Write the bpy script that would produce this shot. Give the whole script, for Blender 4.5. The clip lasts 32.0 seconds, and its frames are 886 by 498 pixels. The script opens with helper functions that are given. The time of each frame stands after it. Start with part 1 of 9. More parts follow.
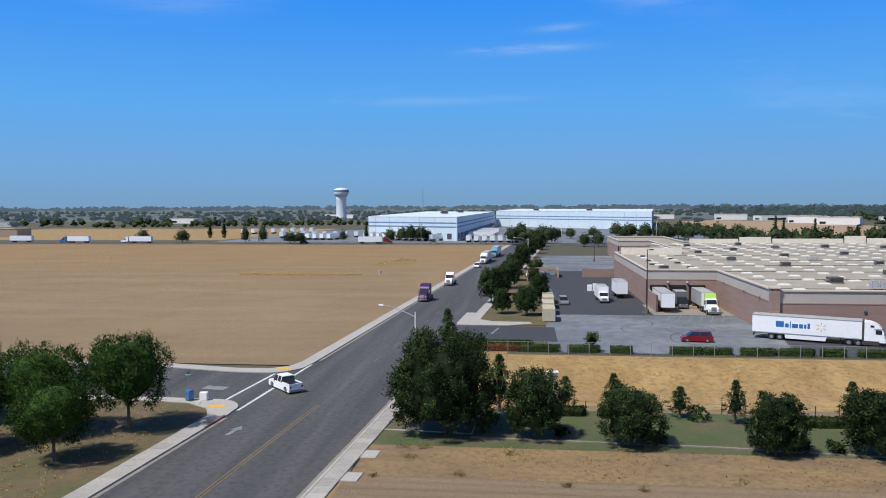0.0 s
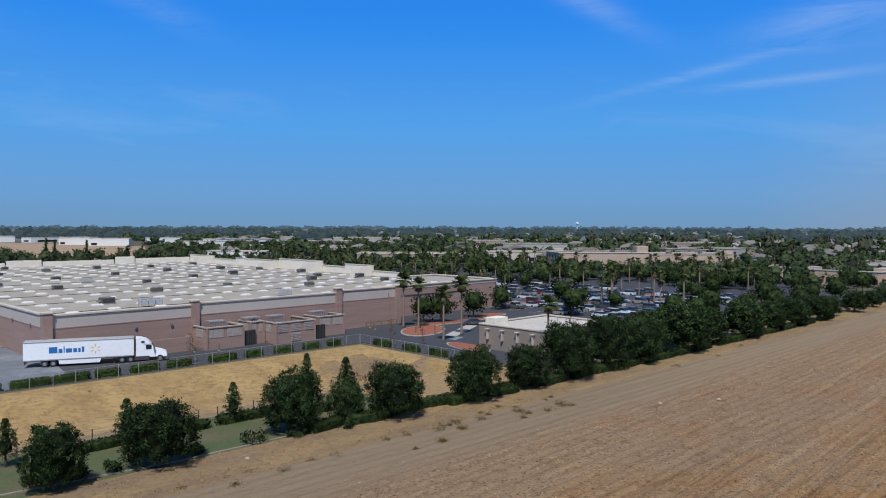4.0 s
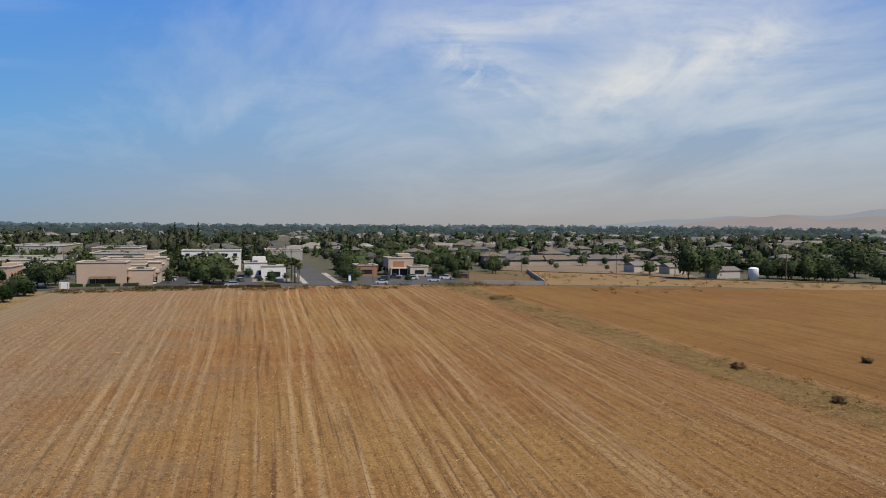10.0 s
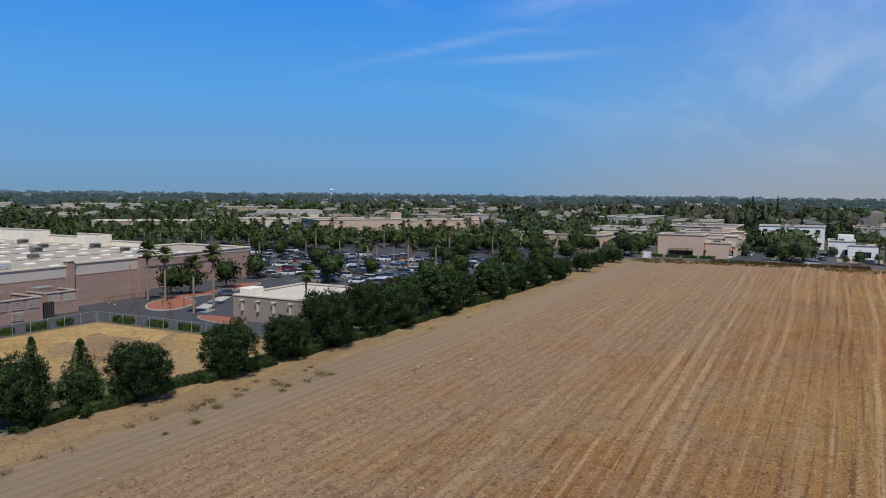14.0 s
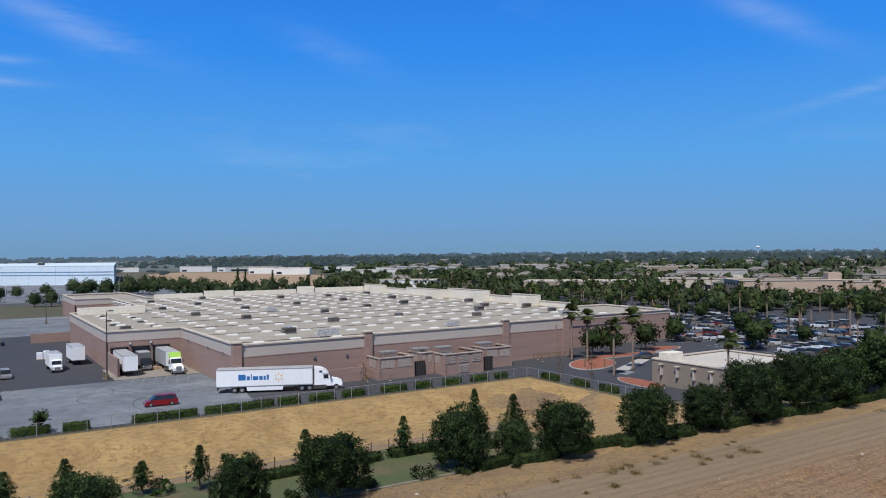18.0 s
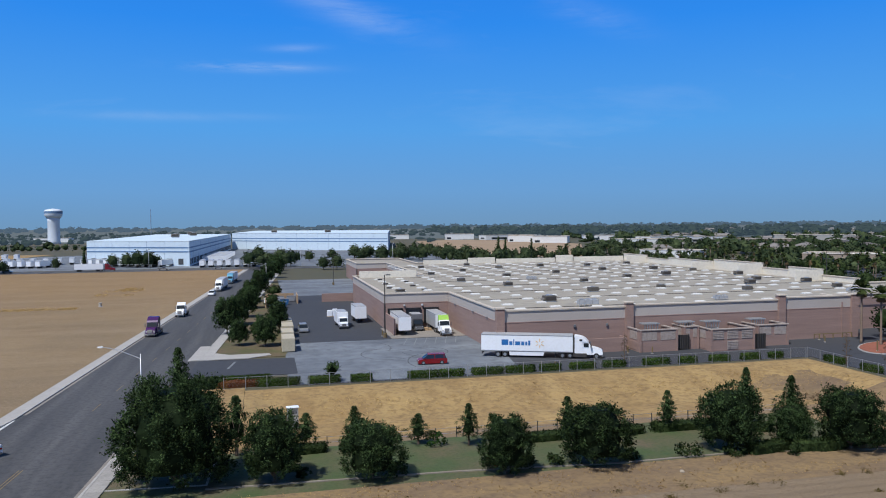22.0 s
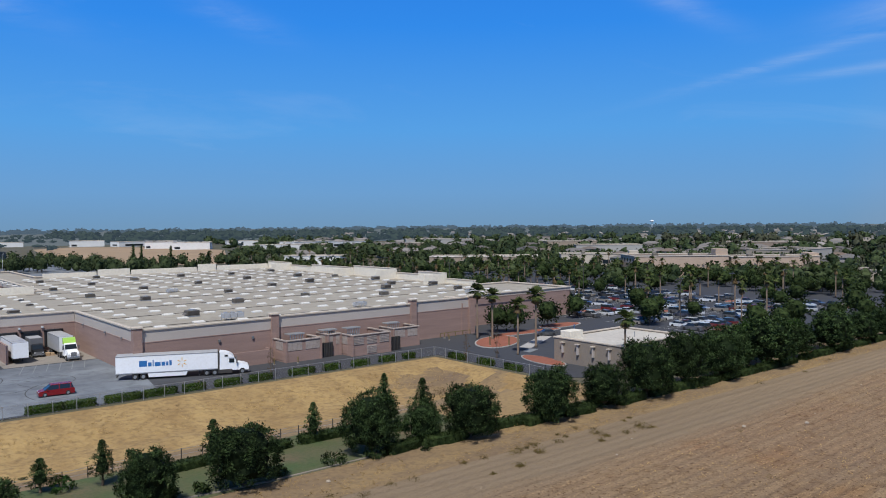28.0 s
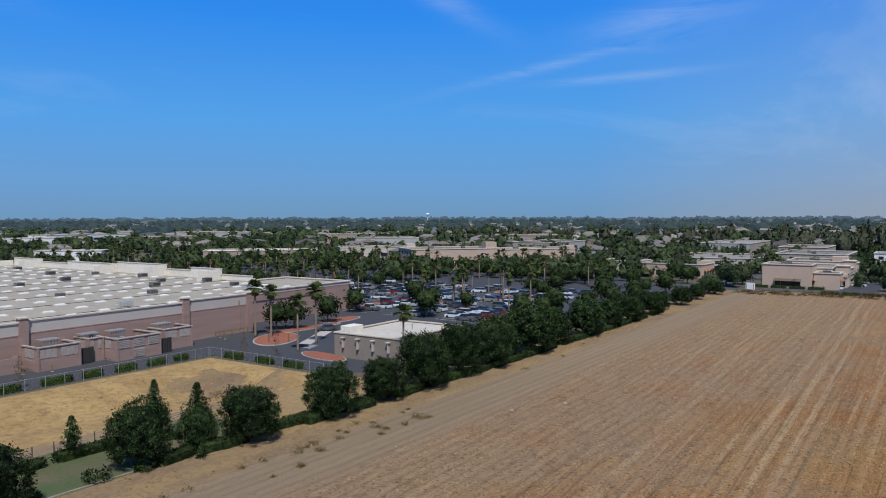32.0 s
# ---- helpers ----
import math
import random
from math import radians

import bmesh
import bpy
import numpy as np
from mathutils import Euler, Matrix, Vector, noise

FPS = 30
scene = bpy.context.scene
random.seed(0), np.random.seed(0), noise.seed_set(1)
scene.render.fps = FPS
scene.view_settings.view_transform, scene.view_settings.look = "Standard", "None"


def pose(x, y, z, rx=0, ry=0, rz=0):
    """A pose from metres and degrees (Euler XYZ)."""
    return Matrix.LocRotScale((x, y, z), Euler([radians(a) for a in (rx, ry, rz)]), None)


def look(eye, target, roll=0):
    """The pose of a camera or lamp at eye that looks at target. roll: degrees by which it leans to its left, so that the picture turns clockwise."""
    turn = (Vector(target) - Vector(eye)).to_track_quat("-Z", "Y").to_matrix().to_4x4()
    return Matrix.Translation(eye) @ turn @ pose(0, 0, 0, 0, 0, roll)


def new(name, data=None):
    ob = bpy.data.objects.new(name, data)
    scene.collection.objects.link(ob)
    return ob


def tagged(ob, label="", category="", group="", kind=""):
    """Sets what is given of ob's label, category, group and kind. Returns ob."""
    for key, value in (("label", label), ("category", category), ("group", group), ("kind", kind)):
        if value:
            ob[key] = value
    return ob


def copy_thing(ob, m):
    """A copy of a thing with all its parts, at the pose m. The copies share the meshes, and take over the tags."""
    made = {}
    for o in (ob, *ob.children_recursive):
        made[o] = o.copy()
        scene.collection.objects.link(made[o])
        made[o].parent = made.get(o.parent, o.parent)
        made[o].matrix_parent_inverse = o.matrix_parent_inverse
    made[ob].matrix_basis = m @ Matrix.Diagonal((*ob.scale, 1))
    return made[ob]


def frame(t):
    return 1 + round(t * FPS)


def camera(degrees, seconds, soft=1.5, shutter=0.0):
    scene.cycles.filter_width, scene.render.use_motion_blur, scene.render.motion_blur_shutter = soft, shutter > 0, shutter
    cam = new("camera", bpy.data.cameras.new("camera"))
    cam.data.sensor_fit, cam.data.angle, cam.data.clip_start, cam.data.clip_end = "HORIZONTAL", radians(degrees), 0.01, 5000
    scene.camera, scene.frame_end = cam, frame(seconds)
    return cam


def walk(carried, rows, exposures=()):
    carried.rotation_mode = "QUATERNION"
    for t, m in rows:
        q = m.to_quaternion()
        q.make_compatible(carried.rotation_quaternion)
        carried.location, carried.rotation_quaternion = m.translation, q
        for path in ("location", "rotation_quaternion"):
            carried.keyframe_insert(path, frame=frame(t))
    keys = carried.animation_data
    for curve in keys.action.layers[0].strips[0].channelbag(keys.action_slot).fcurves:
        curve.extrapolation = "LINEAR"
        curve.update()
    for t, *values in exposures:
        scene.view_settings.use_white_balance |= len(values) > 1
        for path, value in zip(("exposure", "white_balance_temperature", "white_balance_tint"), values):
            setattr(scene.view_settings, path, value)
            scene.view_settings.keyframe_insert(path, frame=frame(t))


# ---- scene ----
# The camera hovers over the field, drifts a little, climbs and turns: seconds, place, then heading, tilt and roll in degrees.
TURNS = [
    (0, -0.23, -1.23, 22.76, -6.22, -3.40, -0.25), (0.5, -0.24, -1.21, 22.79, -0.04, -2.78, -0.50), (1, -0.23, -1.18, 22.83, 5.85, -1.63, -0.65),
    (1.5, -0.20, -1.11, 22.85, 11.97, -1.20, -0.52), (2, -0.16, -1.04, 22.87, 18.22, -1.05, -0.44), (2.5, -0.11, -0.94, 22.88, 24.41, -0.71, -0.31),
    (3, -0.03, -0.83, 22.88, 31.03, -1.11, 0.05), (3.5, 0.08, -0.66, 22.87, 37.83, -1.53, 0.22), (5.5, 1.17, 0.83, 22.65, 66.45, -2.22, -0.46),
    (6, 1.29, 0.96, 22.64, 73.63, -2.19, -0.50), (6.5, 1.37, 1.03, 22.64, 80.82, -2.27, -0.34), (7, 1.47, 1.08, 22.63, 88.04, -2.14, -0.34),
    (7.5, 1.56, 1.12, 22.65, 95.22, -2.27, -0.75), (8, 1.67, 1.15, 22.66, 102.43, -2.46, -0.37), (8.5, 1.78, 1.17, 22.67, 105.81, -3.14, -0.16),
    (9, 1.87, 1.17, 22.70, 106.12, -2.92, 0.31), (9.5, 1.94, 1.17, 22.72, 105.24, -2.52, 0.53), (10, 1.98, 1.19, 22.75, 104.56, -1.95, 0.34),
    (10.5, 2.02, 1.21, 22.77, 103.74, -1.51, -0.04), (11, 2.06, 1.25, 22.79, 101.18, -1.73, -0.06), (11.5, 2.07, 1.27, 22.81, 96.06, -1.90, 0.02),
    (12, 2.04, 1.30, 22.81, 89.61, -1.88, -0.05), (12.5, 1.99, 1.32, 22.83, 82.87, -3.17, 0.43), (13, 1.91, 1.33, 22.85, 75.85, -3.88, 0.43),
    (13.5, 1.83, 1.33, 22.87, 69.83, -4.46, 0.50), (14, 1.74, 1.32, 22.92, 63.14, -4.25, 0.53), (14.5, 1.67, 1.29, 22.99, 56.58, -3.36, 0.19),
    (15, 1.60, 1.25, 23.06, 50.05, -2.84, -0.02), (15.5, 1.60, 1.18, 23.20, 43.62, -2.41, -0.66), (17.5, 0.99, 0.36, 23.89, 31.22, -0.02, -0.58),
    (18, 0.87, 0.29, 23.91, 32.36, 0.18, -0.60), (18.5, 0.75, 0.25, 23.92, 33.28, -2.67, -0.95), (19, 0.63, 0.22, 23.91, 29.95, -2.25, -0.94),
    (19.5, 0.49, 0.18, 23.91, 23.99, -2.82, -0.40), (20, 0.36, 0.15, 23.92, 19.32, -2.47, -0.15), (20.5, 0.25, 0.11, 23.92, 15.56, -1.72, 0.04),
    (21, 0.16, 0.08, 23.96, 12.85, -1.64, -0.07), (21.5, 0.09, 0.05, 24.01, 12.94, -2.13, -0.16), (22, 0.05, 0.03, 24.09, 13.20, -2.00, -0.51),
    (22.5, 0.04, 0.00, 24.19, 13.56, -2.52, -0.70), (23, 0.05, 0.00, 24.29, 13.79, -2.53, -0.71), (23.5, 0.07, -0.00, 24.37, 14.04, -2.04, -0.45),
    (24, 0.08, 0.01, 24.42, 15.62, -1.67, -0.42), (24.5, 0.09, 0.03, 24.45, 17.90, -1.89, -0.28), (25, 0.10, 0.04, 24.45, 21.07, -2.10, -0.19),
    (25.5, 0.11, 0.06, 24.47, 24.43, -2.01, -0.10), (27.5, -0.02, -0.05, 25.42, 36.45, -1.81, -0.17), (28, -0.04, -0.07, 25.56, 39.47, -1.92, -0.51),
    (28.5, -0.07, -0.07, 25.67, 42.19, -1.60, -0.37), (29, -0.10, -0.09, 25.77, 44.99, -1.89, -0.01), (29.5, -0.12, -0.09, 25.88, 47.75, -2.27, -0.02),
    (30, -0.13, -0.08, 25.96, 50.63, -1.94, -0.12), (30.5, -0.14, -0.07, 26.04, 53.63, -2.53, 0.10), (31, -0.13, -0.05, 26.08, 55.58, -2.92, 0.11),
    (31.5, -0.12, -0.03, 26.12, 56.40, -3.23, 0.04), (32, -0.12, -0.01, 26.15, 55.95, -2.58, -0.13)]


def heading(x, y, z, az, tilt, roll):
    a, b = radians(az), radians(tilt)
    way = Vector((math.sin(a) * math.cos(b), math.cos(a) * math.cos(b), math.sin(b)))
    return look((x, y, z), Vector((x, y, z)) + way * 100.0, roll)


cam = camera(60.3, 32.0, 1.0)
# the camera's white balance drifts: warmer over the bare field, cooler over the store
TINTS = [(0, 0.18, 6350, 10), (1.5, 0.08, 6080, 10), (3, 0.02, 6020, 10), (6, 0.0, 5980, 10), (7.3, 0.0, 6030, 10), (8.6, 0.05, 6600, 10), (10, 0.05, 7200, 10), (11, 0.05, 7100, 10), (12, 0.0, 6980, 10), (13.5, 0.0, 6540, 10), (15.5, 0.05, 6230, 10), (17.5, 0.05, 6280, 10), (19, 0.03, 6110, 10), (21, 0.0, 5990, 10), (25, 0.0, 6020, 10), (28, 0.0, 6190, 10), (32, 0.0, 6030, 10)]
walk(cam, [(row[0], heading(*row[1:])) for row in TURNS], TINTS)

# ---- world, sun ----
SUN_AZ, SUN_EL = radians(229.0), radians(57.0)      # compass heading of the sun from +y towards +x
SUN_WAY = Vector((math.sin(SUN_AZ) * math.cos(SUN_EL), math.cos(SUN_AZ) * math.cos(SUN_EL), math.sin(SUN_EL)))
world = bpy.data.worlds.new("sky")
scene.world = world
world.use_nodes = True
wn, wl = world.node_tree.nodes, world.node_tree.links
wn.clear()
w_out = wn.new("ShaderNodeOutputWorld")
w_bg = wn.new("ShaderNodeBackground")
w_sky = wn.new("ShaderNodeTexSky")
w_sky.sky_type = "NISHITA"
w_sky.sun_disc = False
w_sky.sun_elevation, w_sky.sun_rotation = SUN_EL, SUN_AZ
w_sky.altitude, w_sky.air_density, w_sky.dust_density, w_sky.ozone_density = 100, 1.0, 2.6, 1.0
w_bg.inputs["Strength"].default_value = 0.1
w_tc = wn.new("ShaderNodeTexCoord")
w_sep = wn.new("ShaderNodeSeparateXYZ")
wl.new(w_tc.outputs["Generated"], w_sep.inputs[0])


def wmath(op, a, b=None, clamp=False):
    n = wn.new("ShaderNodeMath")
    n.operation, n.use_clamp = op, clamp
    for i, v in enumerate((a, b)):
        if v is None:
            continue
        if isinstance(v, (int, float)):
            n.inputs[i].default_value = v
        else:
            wl.new(v, n.inputs[i])
    return n.outputs[0]


def wmix(fac, a, b):
    n = wn.new("ShaderNodeMix")
    n.data_type = "RGBA"
    for key, v in (("Factor", fac), ("A", a), ("B", b)):
        if isinstance(v, tuple):
            n.inputs[key].default_value = (*v, 1.0)
        elif isinstance(v, (int, float)):
            n.inputs[key].default_value = v
        else:
            wl.new(v, n.inputs[key])
    return n.outputs["Result"]


# the clear summer sky: deep blue above, a grey-blue belt of dust over the plain
w_up = wmath("MAXIMUM", w_sep.outputs[2], 0.0)
w_ramp = wn.new("ShaderNodeValToRGB")
els = w_ramp.color_ramp.elements
els[0].position, els[0].color = 0.0, (0.172, 0.312, 0.478, 1)
els[1].position, els[1].color = 1.0, (0.022, 0.168, 0.65, 1)
for pos, c in ((0.10, (0.160, 0.345, 0.600)), (0.30, (0.105, 0.352, 0.74)), (0.62, (0.040, 0.256, 0.775)), (0.85, (0.028, 0.203, 0.725))):
    e = els.new(pos)
    e.color = (*c, 1)
wl.new(wmath("MULTIPLY", w_up, 2.5, True), w_ramp.inputs[0])
w_scale = wn.new("ShaderNodeVectorMath")
w_scale.operation = "SCALE"
w_scale.inputs["Scale"].default_value = 10.0
wl.new(w_ramp.outputs[0], w_scale.inputs[0])
w_zen = wn.new("ShaderNodeVectorMath")
w_zen.operation = "SCALE"
w_zen.inputs["Scale"].default_value = 0.34
wl.new(w_sky.outputs[0], w_zen.inputs[0])
w_clear = wmix(wmath("MULTIPLY", wmath("SUBTRACT", w_up, 0.30), 2.0, True), w_scale.outputs[0], w_zen.outputs[0])
# thin high cloud: streaks of noise, thicker towards the south-east, where the air is paler too
w_dot = wmath("ADD", wmath("MULTIPLY", w_sep.outputs[0], 0.80), wmath("MULTIPLY", w_sep.outputs[1], -0.60))
w_amt = wmath("MULTIPLY", wmath("ADD", w_dot, -0.50), 2.05, True)
w_low = wmath("POWER", wmath("SUBTRACT", 1.0, wmath("MULTIPLY", w_up, 2.6), True), 2.0)
w_pale = wmath("MULTIPLY", w_amt, wmath("ADD", wmath("MULTIPLY", w_low, 0.55), 0.24), True)
w_hazy = wmix(w_pale, w_clear, (4.05, 4.25, 4.50))
w_band = wmath("MULTIPLY", wmath("POWER", wmath("SUBTRACT", 1.0, wmath("MULTIPLY", w_up, 11.0), True), 1.6), wmath("MULTIPLY", w_amt, 0.75))
w_hazy = wmix(w_band, w_hazy, (3.30, 3.25, 3.42))
w_zc = wmath("ADD", w_up, 0.16)
w_comb = wn.new("ShaderNodeCombineXYZ")
wl.new(wmath("DIVIDE", w_sep.outputs[0], w_zc), w_comb.inputs[0])
wl.new(wmath("DIVIDE", w_sep.outputs[1], w_zc), w_comb.inputs[1])
w_map = wn.new("ShaderNodeMapping")
w_map.inputs["Rotation"].default_value[2] = radians(28)
w_map.inputs["Scale"].default_value = (0.55, 0.95, 1.0)
w_map.inputs["Location"].default_value = (2.3, 0.4, 0.0)
wl.new(w_comb.outputs[0], w_map.inputs[0])
w_n1 = wn.new("ShaderNodeTexNoise")
w_n1.inputs["Scale"].default_value, w_n1.inputs["Detail"].default_value = 0.95, 8.0
w_n1.inputs["Roughness"].default_value, w_n1.inputs["Distortion"].default_value = 0.60, 0.5
wl.new(w_map.outputs[0], w_n1.inputs["Vector"])
w_cov = wmath("SUBTRACT", w_n1.outputs[0], wmath("SUBTRACT", 0.585, wmath("MULTIPLY", w_amt, 0.20)))
w_fade = wmath("MULTIPLY", w_up, 9.0, True)
w_cl = wmath("MULTIPLY", wmath("MULTIPLY", wmath("MULTIPLY", w_cov, 2.6, True), wmath("ADD", wmath("MULTIPLY", w_amt, 0.48), 0.22)), w_fade, True)
w_first = wmix(w_cl, w_hazy, (7.0, 7.5, 8.0))
# single wisps of high cloud: heading, height, half width, half height in degrees, lean, density
w_az = wmath("ARCTAN2", w_sep.outputs[0], w_sep.outputs[1])
w_el = wmath("ARCSINE", w_sep.outputs[2])
w_fine = wn.new("ShaderNodeTexNoise")
w_fine.inputs["Scale"].default_value, w_fine.inputs["Detail"].default_value, w_fine.inputs["Roughness"].default_value = 3.2, 9.0, 0.68
w_fine.inputs["Distortion"].default_value = 0.6
w_fmap = wn.new("ShaderNodeMapping")
w_fmap.inputs["Scale"].default_value = (1.0, 1.0, 7.0)
wl.new(w_tc.outputs["Generated"], w_fmap.inputs[0])
wl.new(w_fmap.outputs[0], w_fine.inputs["Vector"])
w_break = wmath("MULTIPLY", wmath("SUBTRACT", w_fine.outputs[0], 0.36), 3.2, True)
w_sum = None
for az_, el_, hw, hh, lean, dens in ((-1.0, 11.2, 4.2, 0.32, 0.02, 0.85), (2.5, 12.6, 2.0, 0.25, 0.05, 0.4), (7.0, 15.2, 5.0, 1.1, -0.30, 0.45), (-24.0, 15.0, 5.0, 1.3, 0.10, 0.6), (24.0, 14.8, 3.5, 0.9, -0.3, 0.3), (-6.0, 7.6, 6.0, 0.3, 0.02, 0.25), (63.0, 10.6, 7.0, 0.35, 0.22, 0.5), (69.0, 9.8, 6.0, 0.3, 0.05, 0.4), (72.0, 13.5, 5.0, 1.6, 0.2, 0.5), (56.0, 15.5, 4.0, 0.9, -0.5, 0.3), (107.5, 12.2, 4.2, 3.0, -0.25, 1.25), (124.0, 11.0, 9.0, 2.6, 0.05, 1.0), (120.0, 15.6, 12.0, 1.6, 0.05, 1.0), (93.0, 9.0, 6.0, 1.6, 0.15, 0.35)):
    du = wmath("SUBTRACT", w_az, radians(az_))
    dv = wmath("SUBTRACT", wmath("SUBTRACT", w_el, radians(el_)), wmath("MULTIPLY", du, lean))
    qa = wmath("POWER", wmath("DIVIDE", wmath("ABSOLUTE", du), radians(hw)), 2.0)
    qb = wmath("POWER", wmath("DIVIDE", wmath("ABSOLUTE", dv), radians(hh)), 2.0)
    one = wmath("MULTIPLY", wmath("EXPONENT", wmath("MULTIPLY", wmath("ADD", qa, qb), -1.0)), dens)
    w_sum = one if w_sum is None else wmath("ADD", w_sum, one)
w_wisp = wmath("MULTIPLY", wmath("MULTIPLY", w_sum, w_break), 0.62, True)
w_veil = wmix(w_wisp, w_first, (6.6, 7.2, 7.9))
# brighter woolly patches in the veil over the town: heading, height, half width, half height, lean, density
w_wool = wn.new("ShaderNodeTexNoise")
w_wool.inputs["Scale"].default_value, w_wool.inputs["Detail"].default_value, w_wool.inputs["Roughness"].default_value = 9.0, 7.0, 0.62
w_wool.inputs["Distortion"].default_value = 0.9
w_wmap = wn.new("ShaderNodeMapping")
w_wmap.inputs["Scale"].default_value = (1.0, 1.0, 1.9)
wl.new(w_tc.outputs["Generated"], w_wmap.inputs[0])
wl.new(w_wmap.outputs[0], w_wool.inputs["Vector"])
w_tuft = wmath("MULTIPLY", wmath("SUBTRACT", w_wool.outputs[0], 0.38), 3.4, True)
w_lump = None
for az_, el_, hw, hh, lean, dens in ((106.3, 11.6, 2.6, 2.3, -0.35, 1.0), (110.0, 9.4, 3.2, 1.3, -0.2, 0.6), (117.5, 9.6, 5.0, 2.0, 0.15, 0.8), (125.0, 12.5, 6.0, 2.4, 0.1, 0.9), (101.5, 13.8, 2.6, 1.4, 0.3, 0.5), (113.0, 14.6, 4.0, 0.9, 0.1, 0.7)):
    du = wmath("SUBTRACT", w_az, radians(az_))
    dv = wmath("SUBTRACT", wmath("SUBTRACT", w_el, radians(el_)), wmath("MULTIPLY", du, lean))
    qa = wmath("POWER", wmath("DIVIDE", wmath("ABSOLUTE", du), radians(hw)), 2.0)
    qb = wmath("POWER", wmath("DIVIDE", wmath("ABSOLUTE", dv), radians(hh)), 2.0)
    one = wmath("MULTIPLY", wmath("EXPONENT", wmath("MULTIPLY", wmath("ADD", qa, qb), -1.0)), dens)
    w_lump = one if w_lump is None else wmath("ADD", w_lump, one)
w_all = wmix(wmath("MULTIPLY", wmath("MULTIPLY", w_lump, w_tuft), 0.85, True), w_veil, (7.0, 7.4, 7.8))
wl.new(w_all, w_bg.inputs["Color"])
wl.new(w_bg.outputs[0], w_out.inputs[0])

sun = new("sun", bpy.data.lights.new("sun", "SUN"))
sun.data.energy, sun.data.angle, sun.data.color = 4.15, radians(0.53), (1.0, 0.965, 0.905)
sun.matrix_world = look(SUN_WAY * 200, (0, 0, 0))

# ---- materials ----
def mix_col(nt, fac, a, b):
    n = nt.nodes.new("ShaderNodeMix")
    n.data_type = "RGBA"
    for sock, v in (("Factor", fac), ("A", a), ("B", b)):
        if isinstance(v, (int, float)):
            n.inputs[sock].default_value = v
        elif isinstance(v, tuple):
            n.inputs[sock].default_value = (*v[:3], 1.0)
        else:
            nt.links.new(v, n.inputs[sock])
    return n.outputs["Result"]


def ramp(nt, fac, lo, hi):
    n = nt.nodes.new("ShaderNodeMapRange")
    n.inputs["From Min"].default_value, n.inputs["From Max"].default_value = lo, hi
    nt.links.new(fac, n.inputs["Value"])
    return n.outputs[0]


def tex_noise(nt, vec, scale, detail=4.0, rough=0.55, stretch=None):
    n = nt.nodes.new("ShaderNodeTexNoise")
    n.inputs["Scale"].default_value, n.inputs["Detail"].default_value, n.inputs["Roughness"].default_value = scale, detail, rough
    if stretch:
        m = nt.nodes.new("ShaderNodeMapping")
        m.inputs["Scale"].default_value = stretch
        nt.links.new(vec, m.inputs[0])
        vec = m.outputs[0]
    nt.links.new(vec, n.inputs["Vector"])
    return n.outputs[0]


def start_mat(name, rough, metal=0.0):
    m = bpy.data.materials.new(name)
    m.use_nodes = True
    nt = m.node_tree
    b = nt.nodes["Principled BSDF"]
    b.inputs["Roughness"].default_value, b.inputs["Metallic"].default_value = rough, metal
    return m, nt, b


def add_bump(nt, b, height, strength, dist):
    n = nt.nodes.new("ShaderNodeBump")
    n.inputs["Strength"].default_value, n.inputs["Distance"].default_value = strength, dist
    nt.links.new(height, n.inputs["Height"])
    nt.links.new(n.outputs[0], b.inputs["Normal"])


def where(nt, space):
    if space == "world":
        return nt.nodes.new("ShaderNodeNewGeometry").outputs["Position"]
    return nt.nodes.new("ShaderNodeTexCoord").outputs["Object"]


def surface(name, c1, c2, big=0.15, fine=3.0, c3=None, rough=0.85, metal=0.0, bump=0.3, dist=0.02, space="world", stretch=None, island=0.0, each=0.0):
    """A surface of two colours in large patches with a finer grain of a third."""
    m, nt, b = start_mat(name, rough, metal)
    v = where(nt, space)
    n1 = tex_noise(nt, v, big, 5.0, 0.6, stretch)
    n2 = tex_noise(nt, v, fine, 4.0, 0.65)
    col = mix_col(nt, ramp(nt, n1, 0.32, 0.68), c1, c2)
    c3 = c3 or tuple(0.72 * x for x in c1)
    col = mix_col(nt, ramp(nt, n2, 0.45, 0.8), col, c3)
    if island or each:
        src = nt.nodes.new("ShaderNodeNewGeometry").outputs["Random Per Island"] if island else nt.nodes.new("ShaderNodeObjectInfo").outputs["Random"]
        hsv = nt.nodes.new("ShaderNodeHueSaturation")
        k = island or each
        mr = nt.nodes.new("ShaderNodeMapRange")
        mr.inputs["To Min"].default_value, mr.inputs["To Max"].default_value = 1 - k, 1 + k
        nt.links.new(src, mr.inputs["Value"])
        nt.links.new(mr.outputs[0], hsv.inputs["Value"])
        nt.links.new(col, hsv.inputs["Color"])
        col = hsv.outputs[0]
    nt.links.new(col, b.inputs["Base Color"])
    if bump:
        add_bump(nt, b, n2, bump, dist)
    return m


